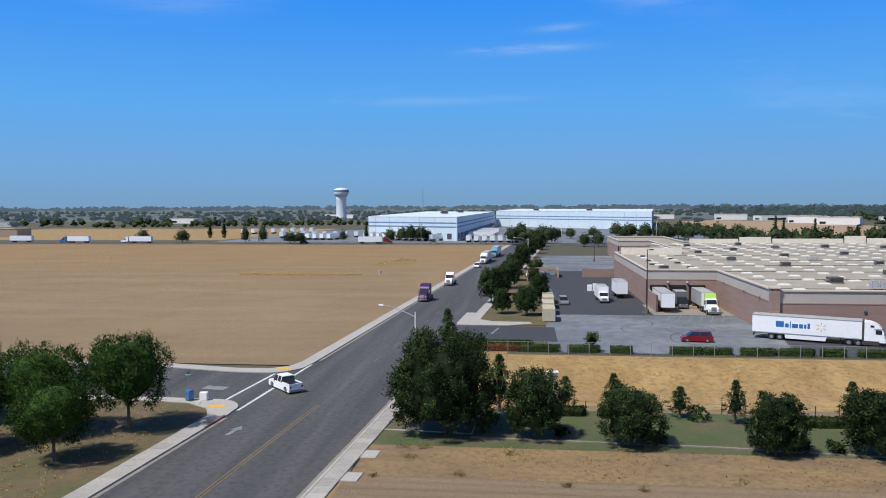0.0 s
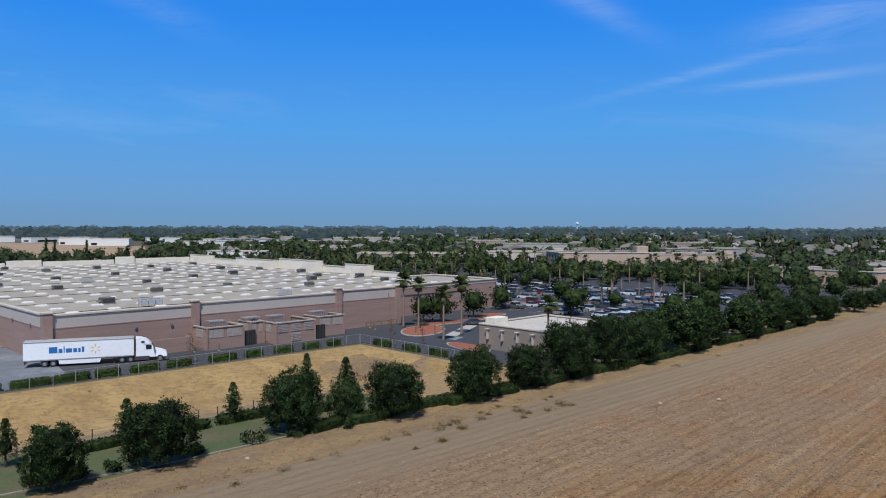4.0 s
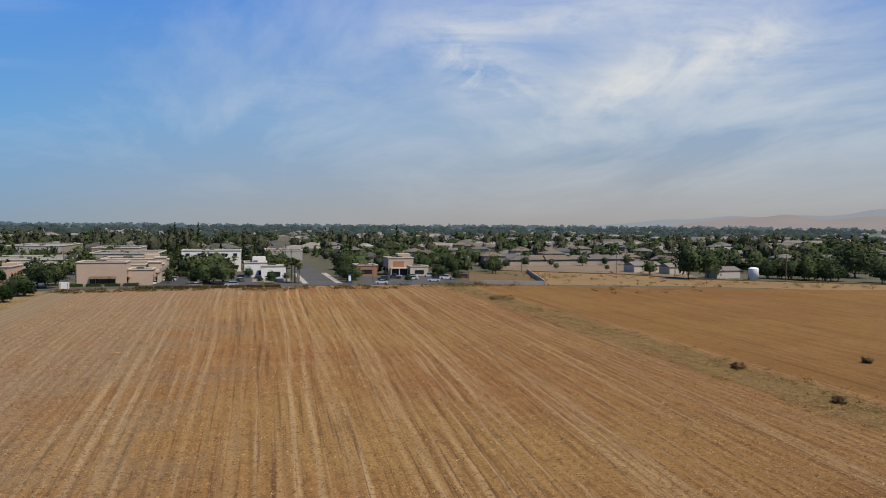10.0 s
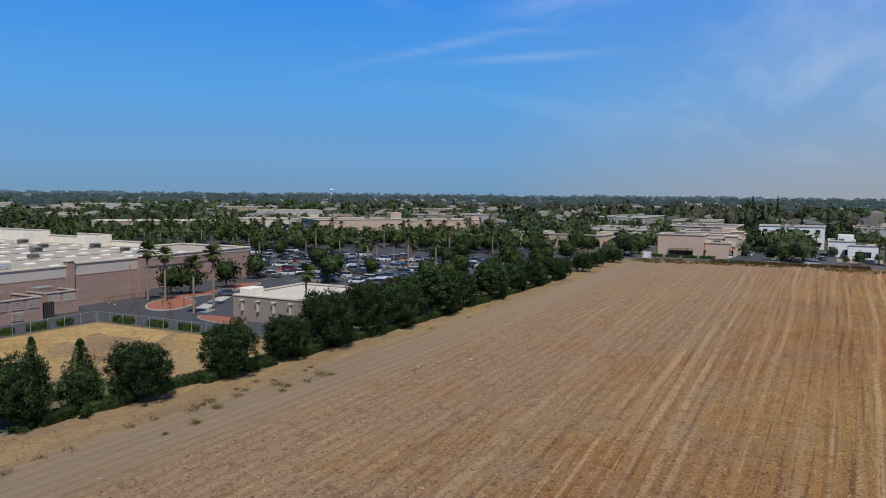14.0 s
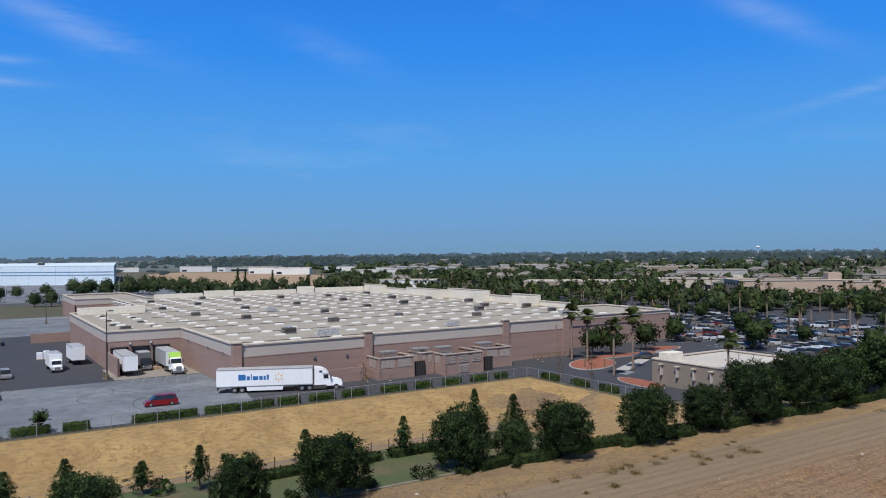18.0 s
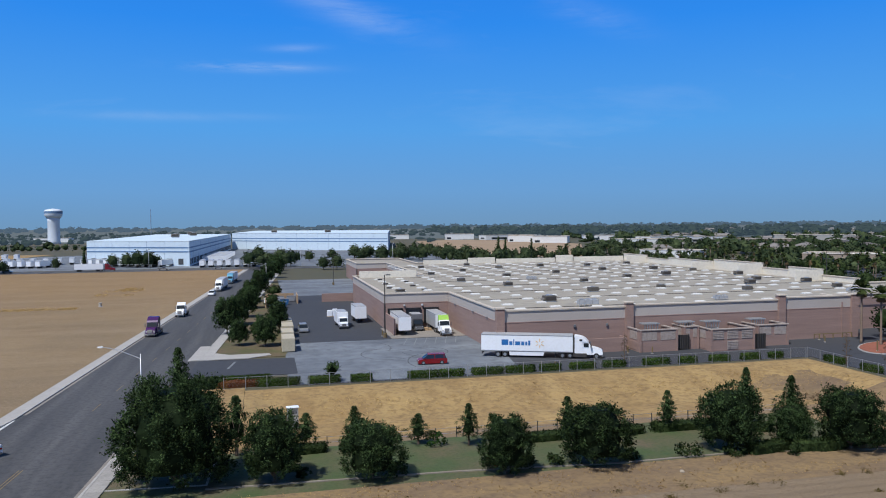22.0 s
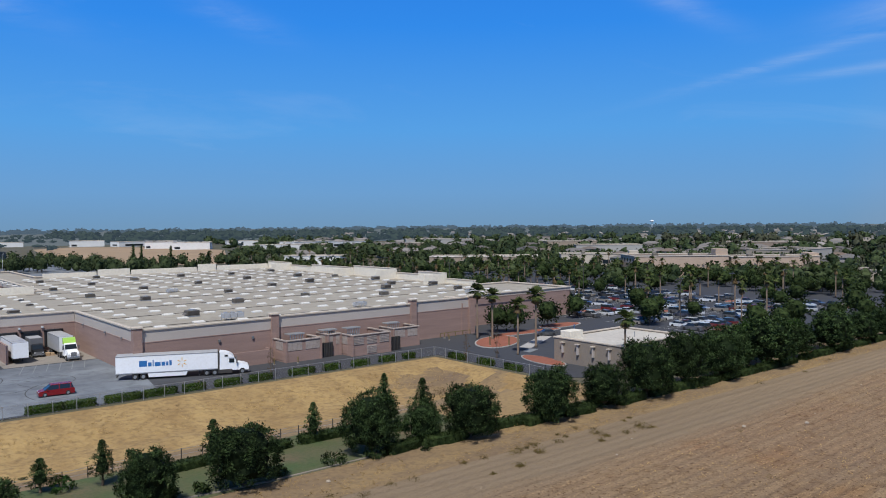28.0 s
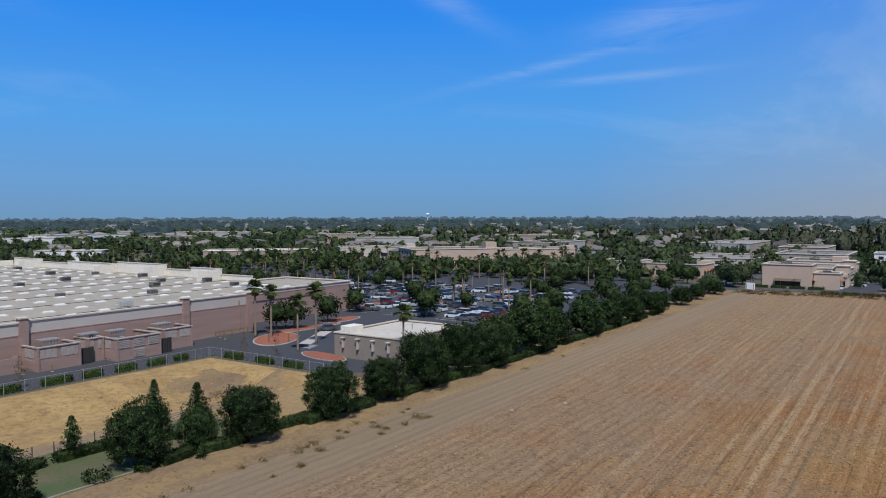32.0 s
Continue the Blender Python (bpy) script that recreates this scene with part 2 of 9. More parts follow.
def palette(name, cols, rough=0.3, metal=0.0, coat=0.0):
    """One colour out of a list for each object."""
    m, nt, b = start_mat(name, rough, metal)
    r = nt.nodes.new("ShaderNodeValToRGB")
    r.color_ramp.interpolation = "CONSTANT"
    while len(r.color_ramp.elements) < len(cols):
        r.color_ramp.elements.new(0.5)
    for i, c in enumerate(cols):
        r.color_ramp.elements[i].position = i / len(cols)
        r.color_ramp.elements[i].color = (*c, 1)
    nt.links.new(nt.nodes.new("ShaderNodeObjectInfo").outputs["Random"], r.inputs[0])
    n = tex_noise(nt, where(nt, "object"), 1.5)
    col = mix_col(nt, ramp(nt, n, 0.5, 1.2), r.outputs[0], (0.3, 0.27, 0.23))
    nt.links.new(col, b.inputs["Base Color"])
    b.inputs["Coat Weight"].default_value = coat
    return m


def foliage(name, c1, c2, space="object", patch=0.9, mixed=0.3, thin=0.25):
    """Leaves: lighter and darker clumps, and a little change from leaf to leaf."""
    m, nt, b = start_mat(name, 0.6)
    g = nt.nodes.new("ShaderNodeNewGeometry").outputs["Random Per Island"]
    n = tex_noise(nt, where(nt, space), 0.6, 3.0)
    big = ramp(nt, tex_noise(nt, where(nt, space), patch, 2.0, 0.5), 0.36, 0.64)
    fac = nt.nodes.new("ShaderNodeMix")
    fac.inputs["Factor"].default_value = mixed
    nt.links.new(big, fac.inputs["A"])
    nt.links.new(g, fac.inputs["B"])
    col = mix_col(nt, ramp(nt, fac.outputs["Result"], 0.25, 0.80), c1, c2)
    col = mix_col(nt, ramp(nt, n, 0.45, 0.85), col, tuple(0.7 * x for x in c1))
    o = nt.nodes.new("ShaderNodeObjectInfo").outputs["Random"]
    hsv = nt.nodes.new("ShaderNodeHueSaturation")
    mr = nt.nodes.new("ShaderNodeMapRange")
    mr.inputs["To Min"].default_value, mr.inputs["To Max"].default_value = 0.78, 1.2
    nt.links.new(o, mr.inputs["Value"])
    nt.links.new(mr.outputs[0], hsv.inputs["Value"])
    nt.links.new(col, hsv.inputs["Color"])
    nt.links.new(hsv.outputs[0], b.inputs["Base Color"])
    b.inputs["Specular IOR Level"].default_value = 0.1
    b.inputs["Roughness"].default_value = 0.75
    # thin leaves and blades let some light through
    tr = nt.nodes.new("ShaderNodeBsdfTranslucent")
    nt.links.new(hsv.outputs[0], tr.inputs["Color"])
    both = nt.nodes.new("ShaderNodeMixShader")
    both.inputs[0].default_value = thin
    nt.links.new(b.outputs[0], both.inputs[1])
    nt.links.new(tr.outputs[0], both.inputs[2])
    nt.links.new(both.outputs[0], nt.nodes["Material Output"].inputs["Surface"])
    return m


def striped_field(name, soil, straw, pale, dark, rows=True, track_col=None):
    """Tilled ground: rows run along x and fan out a little, with wheel tracks, clods and patches of stubble."""
    m, nt, b = start_mat(name, 0.95)
    v = where(nt, "world")

    def calc(op, p, q=None, r=None):
        n = nt.nodes.new("ShaderNodeMath")
        n.operation = op
        for i, e in enumerate((p, q, r)):
            if isinstance(e, (int, float)):
                n.inputs[i].default_value = e
            elif e is not None:
                nt.links.new(e, n.inputs[i])
        return n.outputs[0]

    sep = nt.nodes.new("ShaderNodeSeparateXYZ")
    nt.links.new(v, sep.inputs[0])
    mid = calc("ADD", sep.outputs[1], -5.0)
    spread = calc("DIVIDE", calc("MULTIPLY", calc("ADD", sep.outputs[0], -60.0), 0.0046), calc("ADD", calc("POWER", calc("DIVIDE", calc("ABSOLUTE", mid), 42.0), 2.0), 1.0))
    wander = calc("MULTIPLY", tex_noise(nt, v, 1.0, 1.0, 0.4, (0.010, 0.022, 1.0)), 1.6)
    u = calc("ADD", calc("DIVIDE", mid, calc("ADD", spread, 1.0)), wander)
    comb = nt.nodes.new("ShaderNodeCombineXYZ")
    nt.links.new(sep.outputs[0], comb.inputs[0])
    nt.links.new(u, comb.inputs[1])
    w = comb.outputs[0]
    patch = tex_noise(nt, v, 0.018, 5.0, 0.6)
    patch2 = tex_noise(nt, v, 0.07, 4.0, 0.6)
    cross = tex_noise(nt, v, 1.0, 4.0, 0.6, (0.045, 0.011, 1.0))
    grain = tex_noise(nt, v, 2.6, 6.0, 0.78)
    streak = tex_noise(nt, w, 1.0, 4.0, 0.7, (0.035, 1.4, 1.0))
    col = mix_col(nt, ramp(nt, patch, 0.38, 0.62), soil, straw)
    col = mix_col(nt, ramp(nt, cross, 0.52, 0.72), col, tuple(1.08 * x for x in straw))
    col = mix_col(nt, calc("MULTIPLY", ramp(nt, patch2, 0.5, 0.8), 0.7), col, dark)
    col = mix_col(nt, calc("MULTIPLY", ramp(nt, streak, 0.50, 0.78), 0.7), col, straw)
    if rows:
        worn = ramp(nt, tex_noise(nt, v, 0.045, 4.0, 0.6), 0.36, 0.60)
        track = tex_noise(nt, w, 1.0, 2.5, 0.55, (0.0035, 0.34, 1.0))
        col = mix_col(nt, calc("MULTIPLY", ramp(nt, track, 0.55, 0.64), calc("MULTIPLY_ADD", worn, 0.30, 0.22)), col, pale)
        thin = tex_noise(nt, w, 1.0, 2.0, 0.5, (0.005, 1.05, 1.0))
        col = mix_col(nt, calc("MULTIPLY", ramp(nt, thin, 0.58, 0.66), worn), col, pale)
        # pairs of narrow wheel marks, each pass worn to its own degree
        for gap, phase, share in ((6.7, 0.0, 0.95), (9.9, 3.1, 0.8)):
            turn = calc("ADD", u, phase + 200.0 * gap)
            pass_no = calc("FLOOR", calc("DIVIDE", turn, gap))
            inside = calc("SUBTRACT", turn, calc("MULTIPLY", pass_no, gap))
            ragged = calc("MULTIPLY_ADD", tex_noise(nt, v, 0.8, 4.0, 0.7), 0.9, -0.45)
            off = calc("ABSOLUTE", calc("SUBTRACT", calc("ABSOLUTE", calc("ADD", inside, -0.5 * gap)), 0.95))
            mark = ramp(nt, calc("ADD", off, ragged), 0.42, 0.16)
            seed = nt.nodes.new("ShaderNodeCombineXYZ")
            nt.links.new(calc("MULTIPLY", sep.outputs[0], 0.006), seed.inputs[0])
            nt.links.new(calc("MULTIPLY", pass_no, 3.7), seed.inputs[1])
            seed.inputs[2].default_value = phase
            kept = ramp(nt, tex_noise(nt, seed.outputs[0], 1.0, 2.0, 0.5), 0.44, 0.60)
            col = mix_col(nt, calc("MULTIPLY", calc("MULTIPLY", mark, kept), share), col, tuple(1.05 * x for x in pale))
        drill = tex_noise(nt, w, 1.0, 2.0, 0.6, (0.02, 2.3, 1.0))
        col = mix_col(nt, calc("MULTIPLY", ramp(nt, drill, 0.54, 0.68), 0.85), col, dark)
        rut = tex_noise(nt, w, 1.0, 2.0, 0.6, (0.008, 0.75, 1.0))
        col = mix_col(nt, calc("MULTIPLY", ramp(nt, rut, 0.60, 0.70), 0.7), col, tuple(0.62 * x for x in dark))
    if track_col:
        # the north side is dustier; a weedy ditch with ragged edges runs along the south side
        dusty = calc("MULTIPLY", ramp(nt, calc("MULTIPLY_ADD", patch2, 90.0, calc("MULTIPLY_ADD", sep.outputs[0], 0.10, sep.outputs[1])), 58.0, 92.0), 0.70)
        col = mix_col(nt, dusty, col, (0.258, 0.190, 0.126))
        bare = calc("MULTIPLY", ramp(nt, calc("MULTIPLY_ADD", patch2, 40.0, sep.outputs[1]), 6.0, -40.0), 0.38)
        col = mix_col(nt, bare, col, tuple(1.15 * x for x in dark))
        side = calc("MULTIPLY_ADD", tex_noise(nt, v, 0.16, 6.0, 0.75, (0.5, 1.0, 1.0)), 9.0, calc("ABSOLUTE", calc("ADD", sep.outputs[1], 72.0)))
        weedy = mix_col(nt, ramp(nt, tex_noise(nt, v, 0.35, 5.0, 0.75), 0.40, 0.62), (0.205, 0.138, 0.056), (0.118, 0.088, 0.036))
        col = mix_col(nt, calc("MULTIPLY", ramp(nt, side, 11.5, 7.5), 0.85), col, weedy)
    if not rows:
        sweep = tex_noise(nt, v, 1.0, 4.0, 0.65, (0.010, 0.085, 1.0))
        col = mix_col(nt, calc("MULTIPLY", ramp(nt, sweep, 0.48, 0.72), 0.40), col, tuple(1.08 * x for x in pale))
        sweep2 = tex_noise(nt, v, 1.0, 4.0, 0.65, (0.016, 0.16, 2.0))
        col = mix_col(nt, calc("MULTIPLY", ramp(nt, sweep2, 0.50, 0.74), 0.35), col, dark)
        ochre = ramp(nt, calc("MULTIPLY_ADD", patch2, 150.0, sep.outputs[1]), 260.0, 400.0)
        col = mix_col(nt, calc("MULTIPLY", ochre, 0.40), col, (0.285, 0.165, 0.062))
    clump = tex_noise(nt, v, 0.42, 6.0, 0.75)
    col = mix_col(nt, calc("MULTIPLY", ramp(nt, clump, 0.52, 0.74), 0.75 if rows else 0.25), col, tuple(0.72 * x for x in dark))
    speck = tex_noise(nt, v, 2.4, 5.0, 0.85)
    col = mix_col(nt, calc("MULTIPLY", ramp(nt, speck, 0.535, 0.62), 1.0 if rows else 0.35), col, tuple(0.55 * x for x in dark))
    fleck = tex_noise(nt, v, 2.0, 5.0, 0.85, (1.0, 1.5, 1.0))
    col = mix_col(nt, calc("MULTIPLY", ramp(nt, fleck, 0.55, 0.63), 0.85), col, tuple(1.15 * x for x in pale))
    if track_col:
        # a dusty farm track along the field's northern side, with a ragged edge
        wob = calc("MULTIPLY_ADD", tex_noise(nt, v, 0.09, 6.0, 0.7, (0.4, 1.0, 1.0)), 12.0, sep.outputs[1])
        ruts = mix_col(nt, ramp(nt, tex_noise(nt, v, 1.0, 3.0, 0.6, (0.01, 0.55, 1.0)), 0.4, 0.65), track_col, tuple(0.86 * x for x in track_col))
        ruts = mix_col(nt, calc("MULTIPLY", ramp(nt, speck, 0.56, 0.66), 0.4), ruts, dark)
        col = mix_col(nt, calc("MULTIPLY", ramp(nt, wob, 55.5, 59.5), 0.92), col, ruts)
    nt.links.new(col, b.inputs["Base Color"])
    b.inputs["Specular IOR Level"].default_value = 0.1
    add_bump(nt, b, grain, 1.0, 0.2)
    return m


M = {}
M["soil"] = surface("dry_soil", (0.36, 0.255, 0.15), (0.29, 0.20, 0.115), 0.02, 0.7, (0.24, 0.165, 0.095), 0.95, bump=0.5, dist=0.05)
M["dirt_track"] = surface("dirt_track", (0.311, 0.229, 0.148), (0.268, 0.194, 0.121), 0.09, 1.6, (0.226, 0.16, 0.0971), 0.95, bump=0.5, dist=0.04, stretch=(0.15, 1, 1))
M["till"] = striped_field("tilled_soil", (0.250, 0.112, 0.044), (0.305, 0.178, 0.066), (0.385, 0.262, 0.140), (0.142, 0.070, 0.032), True, (0.252, 0.190, 0.124))
M["till_far"] = striped_field("far_tilled_soil", (0.205, 0.094, 0.032), (0.232, 0.128, 0.044), (0.245, 0.148, 0.062), (0.130, 0.068, 0.027), True)
M["field_tan"] = striped_field("harrowed_tan_soil", (0.236, 0.174, 0.106), (0.275, 0.198, 0.114), (0.320, 0.240, 0.152), (0.185, 0.132, 0.078), False)
M["weeds"] = surface("dry_weeds", (0.325, 0.218, 0.086), (0.25, 0.168, 0.078), 0.12, 1.5, (0.175, 0.115, 0.055), 0.95, bump=0.8, dist=0.1)
M["golden"] = surface("golden_grass", (0.385, 0.262, 0.104), (0.265, 0.168, 0.064), 0.24, 1.1, (0.158, 0.098, 0.040), 0.95, bump=1.0, dist=0.2, stretch=(1.0, 0.45, 1.0))
M["kerb_red"] = surface("worn_red_kerb_paint", (0.20, 0.045, 0.035), (0.26, 0.16, 0.14), 1.2, 6.0, (0.12, 0.035, 0.03), 0.8, bump=0.1)
M["verge_dirt"] = surface("brown_verge_dirt", (0.165, 0.112, 0.066), (0.290, 0.195, 0.082), 0.16, 1.6, (0.115, 0.076, 0.046), 0.95, bump=0.8, dist=0.1, stretch=(0.35, 1.0, 1.0))
M["basin_floor"] = surface("grey_dry_silt", (0.245, 0.168, 0.085), (0.185, 0.130, 0.074), 0.2, 1.5, (0.135, 0.098, 0.058), 0.95, bump=0.5, dist=0.05)
M["lawn"] = surface("patchy_lawn", (0.040, 0.086, 0.018), (0.130, 0.096, 0.054), 0.13, 2.5, (0.045, 0.066, 0.022), 0.9, bump=0.8, dist=0.05)
M["lawn_dry"] = surface("half_dry_lawn", (0.080, 0.088, 0.026), (0.150, 0.100, 0.056), 0.16, 0.9, (0.075, 0.050, 0.028), 0.9, bump=0.8, dist=0.05)
M["far_land"] = surface("far_farmland", (0.105, 0.090, 0.052), (0.068, 0.068, 0.036), 0.004, 0.05, (0.080, 0.068, 0.042), 0.95, bump=0.0)
M["asphalt"] = surface("worn_asphalt", (0.050, 0.050, 0.052), (0.104, 0.101, 0.099), 0.30, 1.6, (0.034, 0.034, 0.035), 0.9, bump=0.3, stretch=(1.0, 0.045, 1.0))
M["asphalt_dark"] = surface("sealed_dark_asphalt", (0.0408, 0.0425, 0.0493), (0.051, 0.0527, 0.0578), 0.05, 0.9, (0.034, 0.0357, 0.0408), 0.85, bump=0.25)
M["yard"] = surface("pale_worn_yard", (0.225, 0.245, 0.262), (0.102, 0.112, 0.127), 0.075, 0.40, (0.082, 0.088, 0.100), 0.85, bump=0.25, stretch=(0.5, 1.0, 1.0))
M["concrete"] = surface("concrete", (0.423, 0.4, 0.368), (0.368, 0.345, 0.313), 0.4, 4.0, (0.304, 0.285, 0.258), 0.85)
M["slab"] = surface("pavement_slab", (0.37, 0.345, 0.315), (0.315, 0.295, 0.265), 0.5, 4.0, (0.25, 0.235, 0.21), 0.88, each=0.12)
M["apron"] = surface("stained_concrete_apron", (0.30, 0.265, 0.225), (0.22, 0.195, 0.165), 0.2, 2.0, (0.17, 0.15, 0.13), 0.88)
M["kerb"] = surface("kerb_concrete", (0.42, 0.40, 0.37), (0.34, 0.32, 0.29), 0.6, 4.0, None, 0.85)
M["paint_white"] = surface("worn_white_road_paint", (0.70, 0.70, 0.67), (0.5, 0.5, 0.48), 0.8, 3.0, (0.3, 0.3, 0.29), 0.7)
M["paint_yellow"] = surface("worn_yellow_road_paint", (0.22, 0.15, 0.045), (0.15, 0.11, 0.055), 0.8, 3.0, (0.10, 0.085, 0.065), 0.7)
M["paint_faded"] = surface("faded_road_paint", (0.26, 0.27, 0.27), (0.17, 0.18, 0.19), 0.8, 3.0, (0.14, 0.145, 0.15), 0.8)
M["tactile"] = surface("yellow_tactile_paving", (0.72, 0.42, 0.05), (0.62, 0.36, 0.05), 0.8, 6.0, None, 0.8)
M["brick"] = surface("brown_block", (0.340, 0.228, 0.187), (0.275, 0.182, 0.150), 0.12, 5.0, (0.240, 0.158, 0.130), 0.9, stretch=(1.0, 1.0, 12.0))
M["band"] = surface("tan_painted_block", (0.471, 0.42, 0.374), (0.431, 0.38, 0.333), 0.12, 4.0, (0.391, 0.345, 0.305), 0.85)
M["cap"] = surface("cream_coping", (0.56, 0.49, 0.40), (0.50, 0.43, 0.35), 0.3, 4.0, None, 0.8)
M["roof"] = surface("pale_membrane_roof", (0.372, 0.334, 0.264), (0.305, 0.270, 0.213), 0.06, 0.5, (0.245, 0.217, 0.172), 0.85, bump=0.15, stretch=(0.3, 1.0, 1.0))
M["roof_white"] = surface("cream_roof_coating", (0.56, 0.52, 0.45), (0.47, 0.43, 0.37), 0.15, 2.0, (0.38, 0.35, 0.30), 0.8, bump=0.1)
M["tan_block"] = surface("tan_painted_wall", (0.266, 0.222, 0.174), (0.237, 0.194, 0.152), 0.15, 4.0, (0.207, 0.17, 0.133), 0.88)
M["old_kerb"] = surface("old_stained_kerb", (0.27, 0.235, 0.185), (0.20, 0.165, 0.12), 0.5, 3.0, None, 0.9)
M["parapet"] = surface("cream_parapet", (0.78, 0.725, 0.61), (0.69, 0.635, 0.53), 0.15, 2.0, None, 0.85, bump=0.1)
M["skylight"] = surface("milky_skylight", (0.72, 0.70, 0.65), (0.62, 0.60, 0.55), 0.5, 3.0, None, 0.4, bump=0.0)
M["unit"] = surface("tan_metal_unit", (0.125, 0.110, 0.09), (0.10, 0.088, 0.072), 0.6, 4.0, None, 0.6, space="object", each=0.35)
M["slat"] = surface("grey_brown_slats", (0.40, 0.335, 0.29), (0.345, 0.285, 0.245), 0.3, 2.0, (0.18, 0.145, 0.125), 0.85, stretch=(0.2, 0.2, 9.0))
M["unit_dark"] = surface("dark_vent_opening", (0.045, 0.04, 0.035), (0.06, 0.05, 0.045), 0.6, 4.0, None, 0.8)
M["galv"] = surface("galvanised_steel", (0.46, 0.47, 0.48), (0.38, 0.39, 0.40), 2.0, 8.0, None, 0.45, 0.6, 0.1, space="object")
M["dark_steel"] = surface("dark_painted_steel", (0.07, 0.062, 0.055), (0.09, 0.08, 0.07), 1.0, 6.0, None, 0.5, 0.3, 0.1, space="object")
M["white_metal"] = surface("white_painted_metal", (0.86, 0.87, 0.88), (0.82, 0.83, 0.84), 0.3, 2.5, (0.77, 0.77, 0.76), 0.35, bump=0.02, space="object")
M["van_roof"] = surface("dusty_trailer_roof", (0.42, 0.43, 0.44), (0.36, 0.36, 0.37), 0.3, 2.5, None, 0.5, bump=0.03, space="object")
M["blue_mark"] = surface("blue_lettering_film", (0.03, 0.16, 0.42), (0.035, 0.15, 0.38), 0.8, 4.0, None, 0.4, bump=0.0)
M["yellow_mark"] = surface("yellow_film", (0.85, 0.50, 0.05), (0.8, 0.46, 0.05), 0.8, 4.0, None, 0.4, bump=0.0)
M["lime"] = surface("lime_green_film", (0.40, 0.68, 0.10), (0.36, 0.60, 0.10), 0.8, 4.0, None, 0.4, bump=0.0)
M["red_paint"] = surface("red_paint", (0.215, 0.012, 0.014), (0.19, 0.010, 0.012), 0.8, 4.0, None, 0.25, bump=0.0, space="object")
M["purple"] = surface("dark_purple_paint", (0.075, 0.025, 0.11), (0.06, 0.02, 0.09), 0.8, 4.0, None, 0.25, bump=0.0, space="object")
M["blue_paint"] = surface("blue_paint", (0.045, 0.16, 0.36), (0.04, 0.14, 0.32), 0.8, 4.0, None, 0.3, bump=0.0, space="object")
M["teal_paint"] = surface("light_blue_paint", (0.14, 0.36, 0.50), (0.12, 0.33, 0.46), 0.8, 4.0, None, 0.3, bump=0.0, space="object")
M["black"] = surface("black_paint", (0.018, 0.018, 0.02), (0.025, 0.025, 0.027), 0.8, 4.0, None, 0.3, bump=0.0, space="object")
M["grey_cabinet"] = surface("grey_cabinet_paint", (0.42, 0.42, 0.40), (0.36, 0.36, 0.34), 0.6, 3.0, None, 0.6, bump=0.02, space="object")
M["rubber"] = surface("tyre_rubber", (0.018, 0.018, 0.018), (0.028, 0.027, 0.026), 2.0, 9.0, None, 0.85, space="object")
M["rim"] = surface("alloy_rim", (0.55, 0.56, 0.57), (0.45, 0.46, 0.47), 2.0, 9.0, None, 0.3, 0.8, 0.0, space="object")
M["chrome"] = surface("chrome", (0.62, 0.63, 0.65), (0.55, 0.56, 0.58), 2.0, 9.0, None, 0.18, 1.0, 0.0, space="object")
M["grey_plastic"] = surface("grey_plastic", (0.16, 0.16, 0.165), (0.13, 0.13, 0.135), 2.0, 9.0, None, 0.6, space="object")
M["lamp_clear"] = surface("headlamp_lens", (0.62, 0.64, 0.66), (0.55, 0.57, 0.6), 2.0, 9.0, None, 0.12, 0.2, 0.0, space="object")
M["lamp_red"] = surface("tail_lamp_lens", (0.35, 0.012, 0.012), (0.3, 0.01, 0.01), 2.0, 9.0, None, 0.2, 0.0, 0.0, space="object")
M["cream_box"] = surface("cream_container_steel", (0.52, 0.46, 0.33), (0.47, 0.41, 0.29), 0.5, 3.0, (0.38, 0.33, 0.23), 0.6, bump=0.1)
M["cardboard"] = surface("brown_cardboard", (0.42, 0.29, 0.17), (0.37, 0.25, 0.14), 0.7, 3.0, None, 0.85)
M["mulch"] = surface("red_bark_mulch", (0.30, 0.105, 0.06), (0.24, 0.08, 0.045), 0.4, 3.0, (0.18, 0.065, 0.04), 0.95, bump=0.8, dist=0.05)
M["bark"] = surface("grey_brown_bark", (0.16, 0.115, 0.08), (0.11, 0.08, 0.055), 1.2, 9.0, None, 0.95, bump=0.8, space="object", stretch=(1, 1, 0.25))
M["palm_bark"] = surface("palm_bark", (0.25, 0.185, 0.13), (0.18, 0.13, 0.09), 1.2, 6.0, None, 0.95, bump=0.8, space="object", stretch=(0.4, 0.4, 2.0))
# near-black to bright spread mixes shaded gaps and sunlit tips into the leaves
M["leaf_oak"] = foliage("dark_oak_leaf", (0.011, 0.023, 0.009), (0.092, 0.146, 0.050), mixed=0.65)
# darker copy of the oak leaf: shade deep in the crown is painted in
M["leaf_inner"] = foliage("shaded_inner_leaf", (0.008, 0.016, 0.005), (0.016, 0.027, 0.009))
M["leaf_green"] = foliage("fresh_green_leaf", (0.018, 0.048, 0.010), (0.062, 0.120, 0.022), mixed=0.5)
M["leaf_mid"] = foliage("mid_green_leaf", (0.018, 0.032, 0.010), (0.060, 0.088, 0.028), mixed=0.5)
M["leaf_hedge"] = foliage("hedge_leaf", (0.032, 0.066, 0.010), (0.080, 0.130, 0.022))
M["leaf_red"] = foliage("red_shrub_leaf", (0.16, 0.035, 0.02), (0.26, 0.07, 0.03))
M["leaf_rust"] = foliage("rust_hedge_leaf", (0.16, 0.055, 0.024), (0.24, 0.115, 0.04))
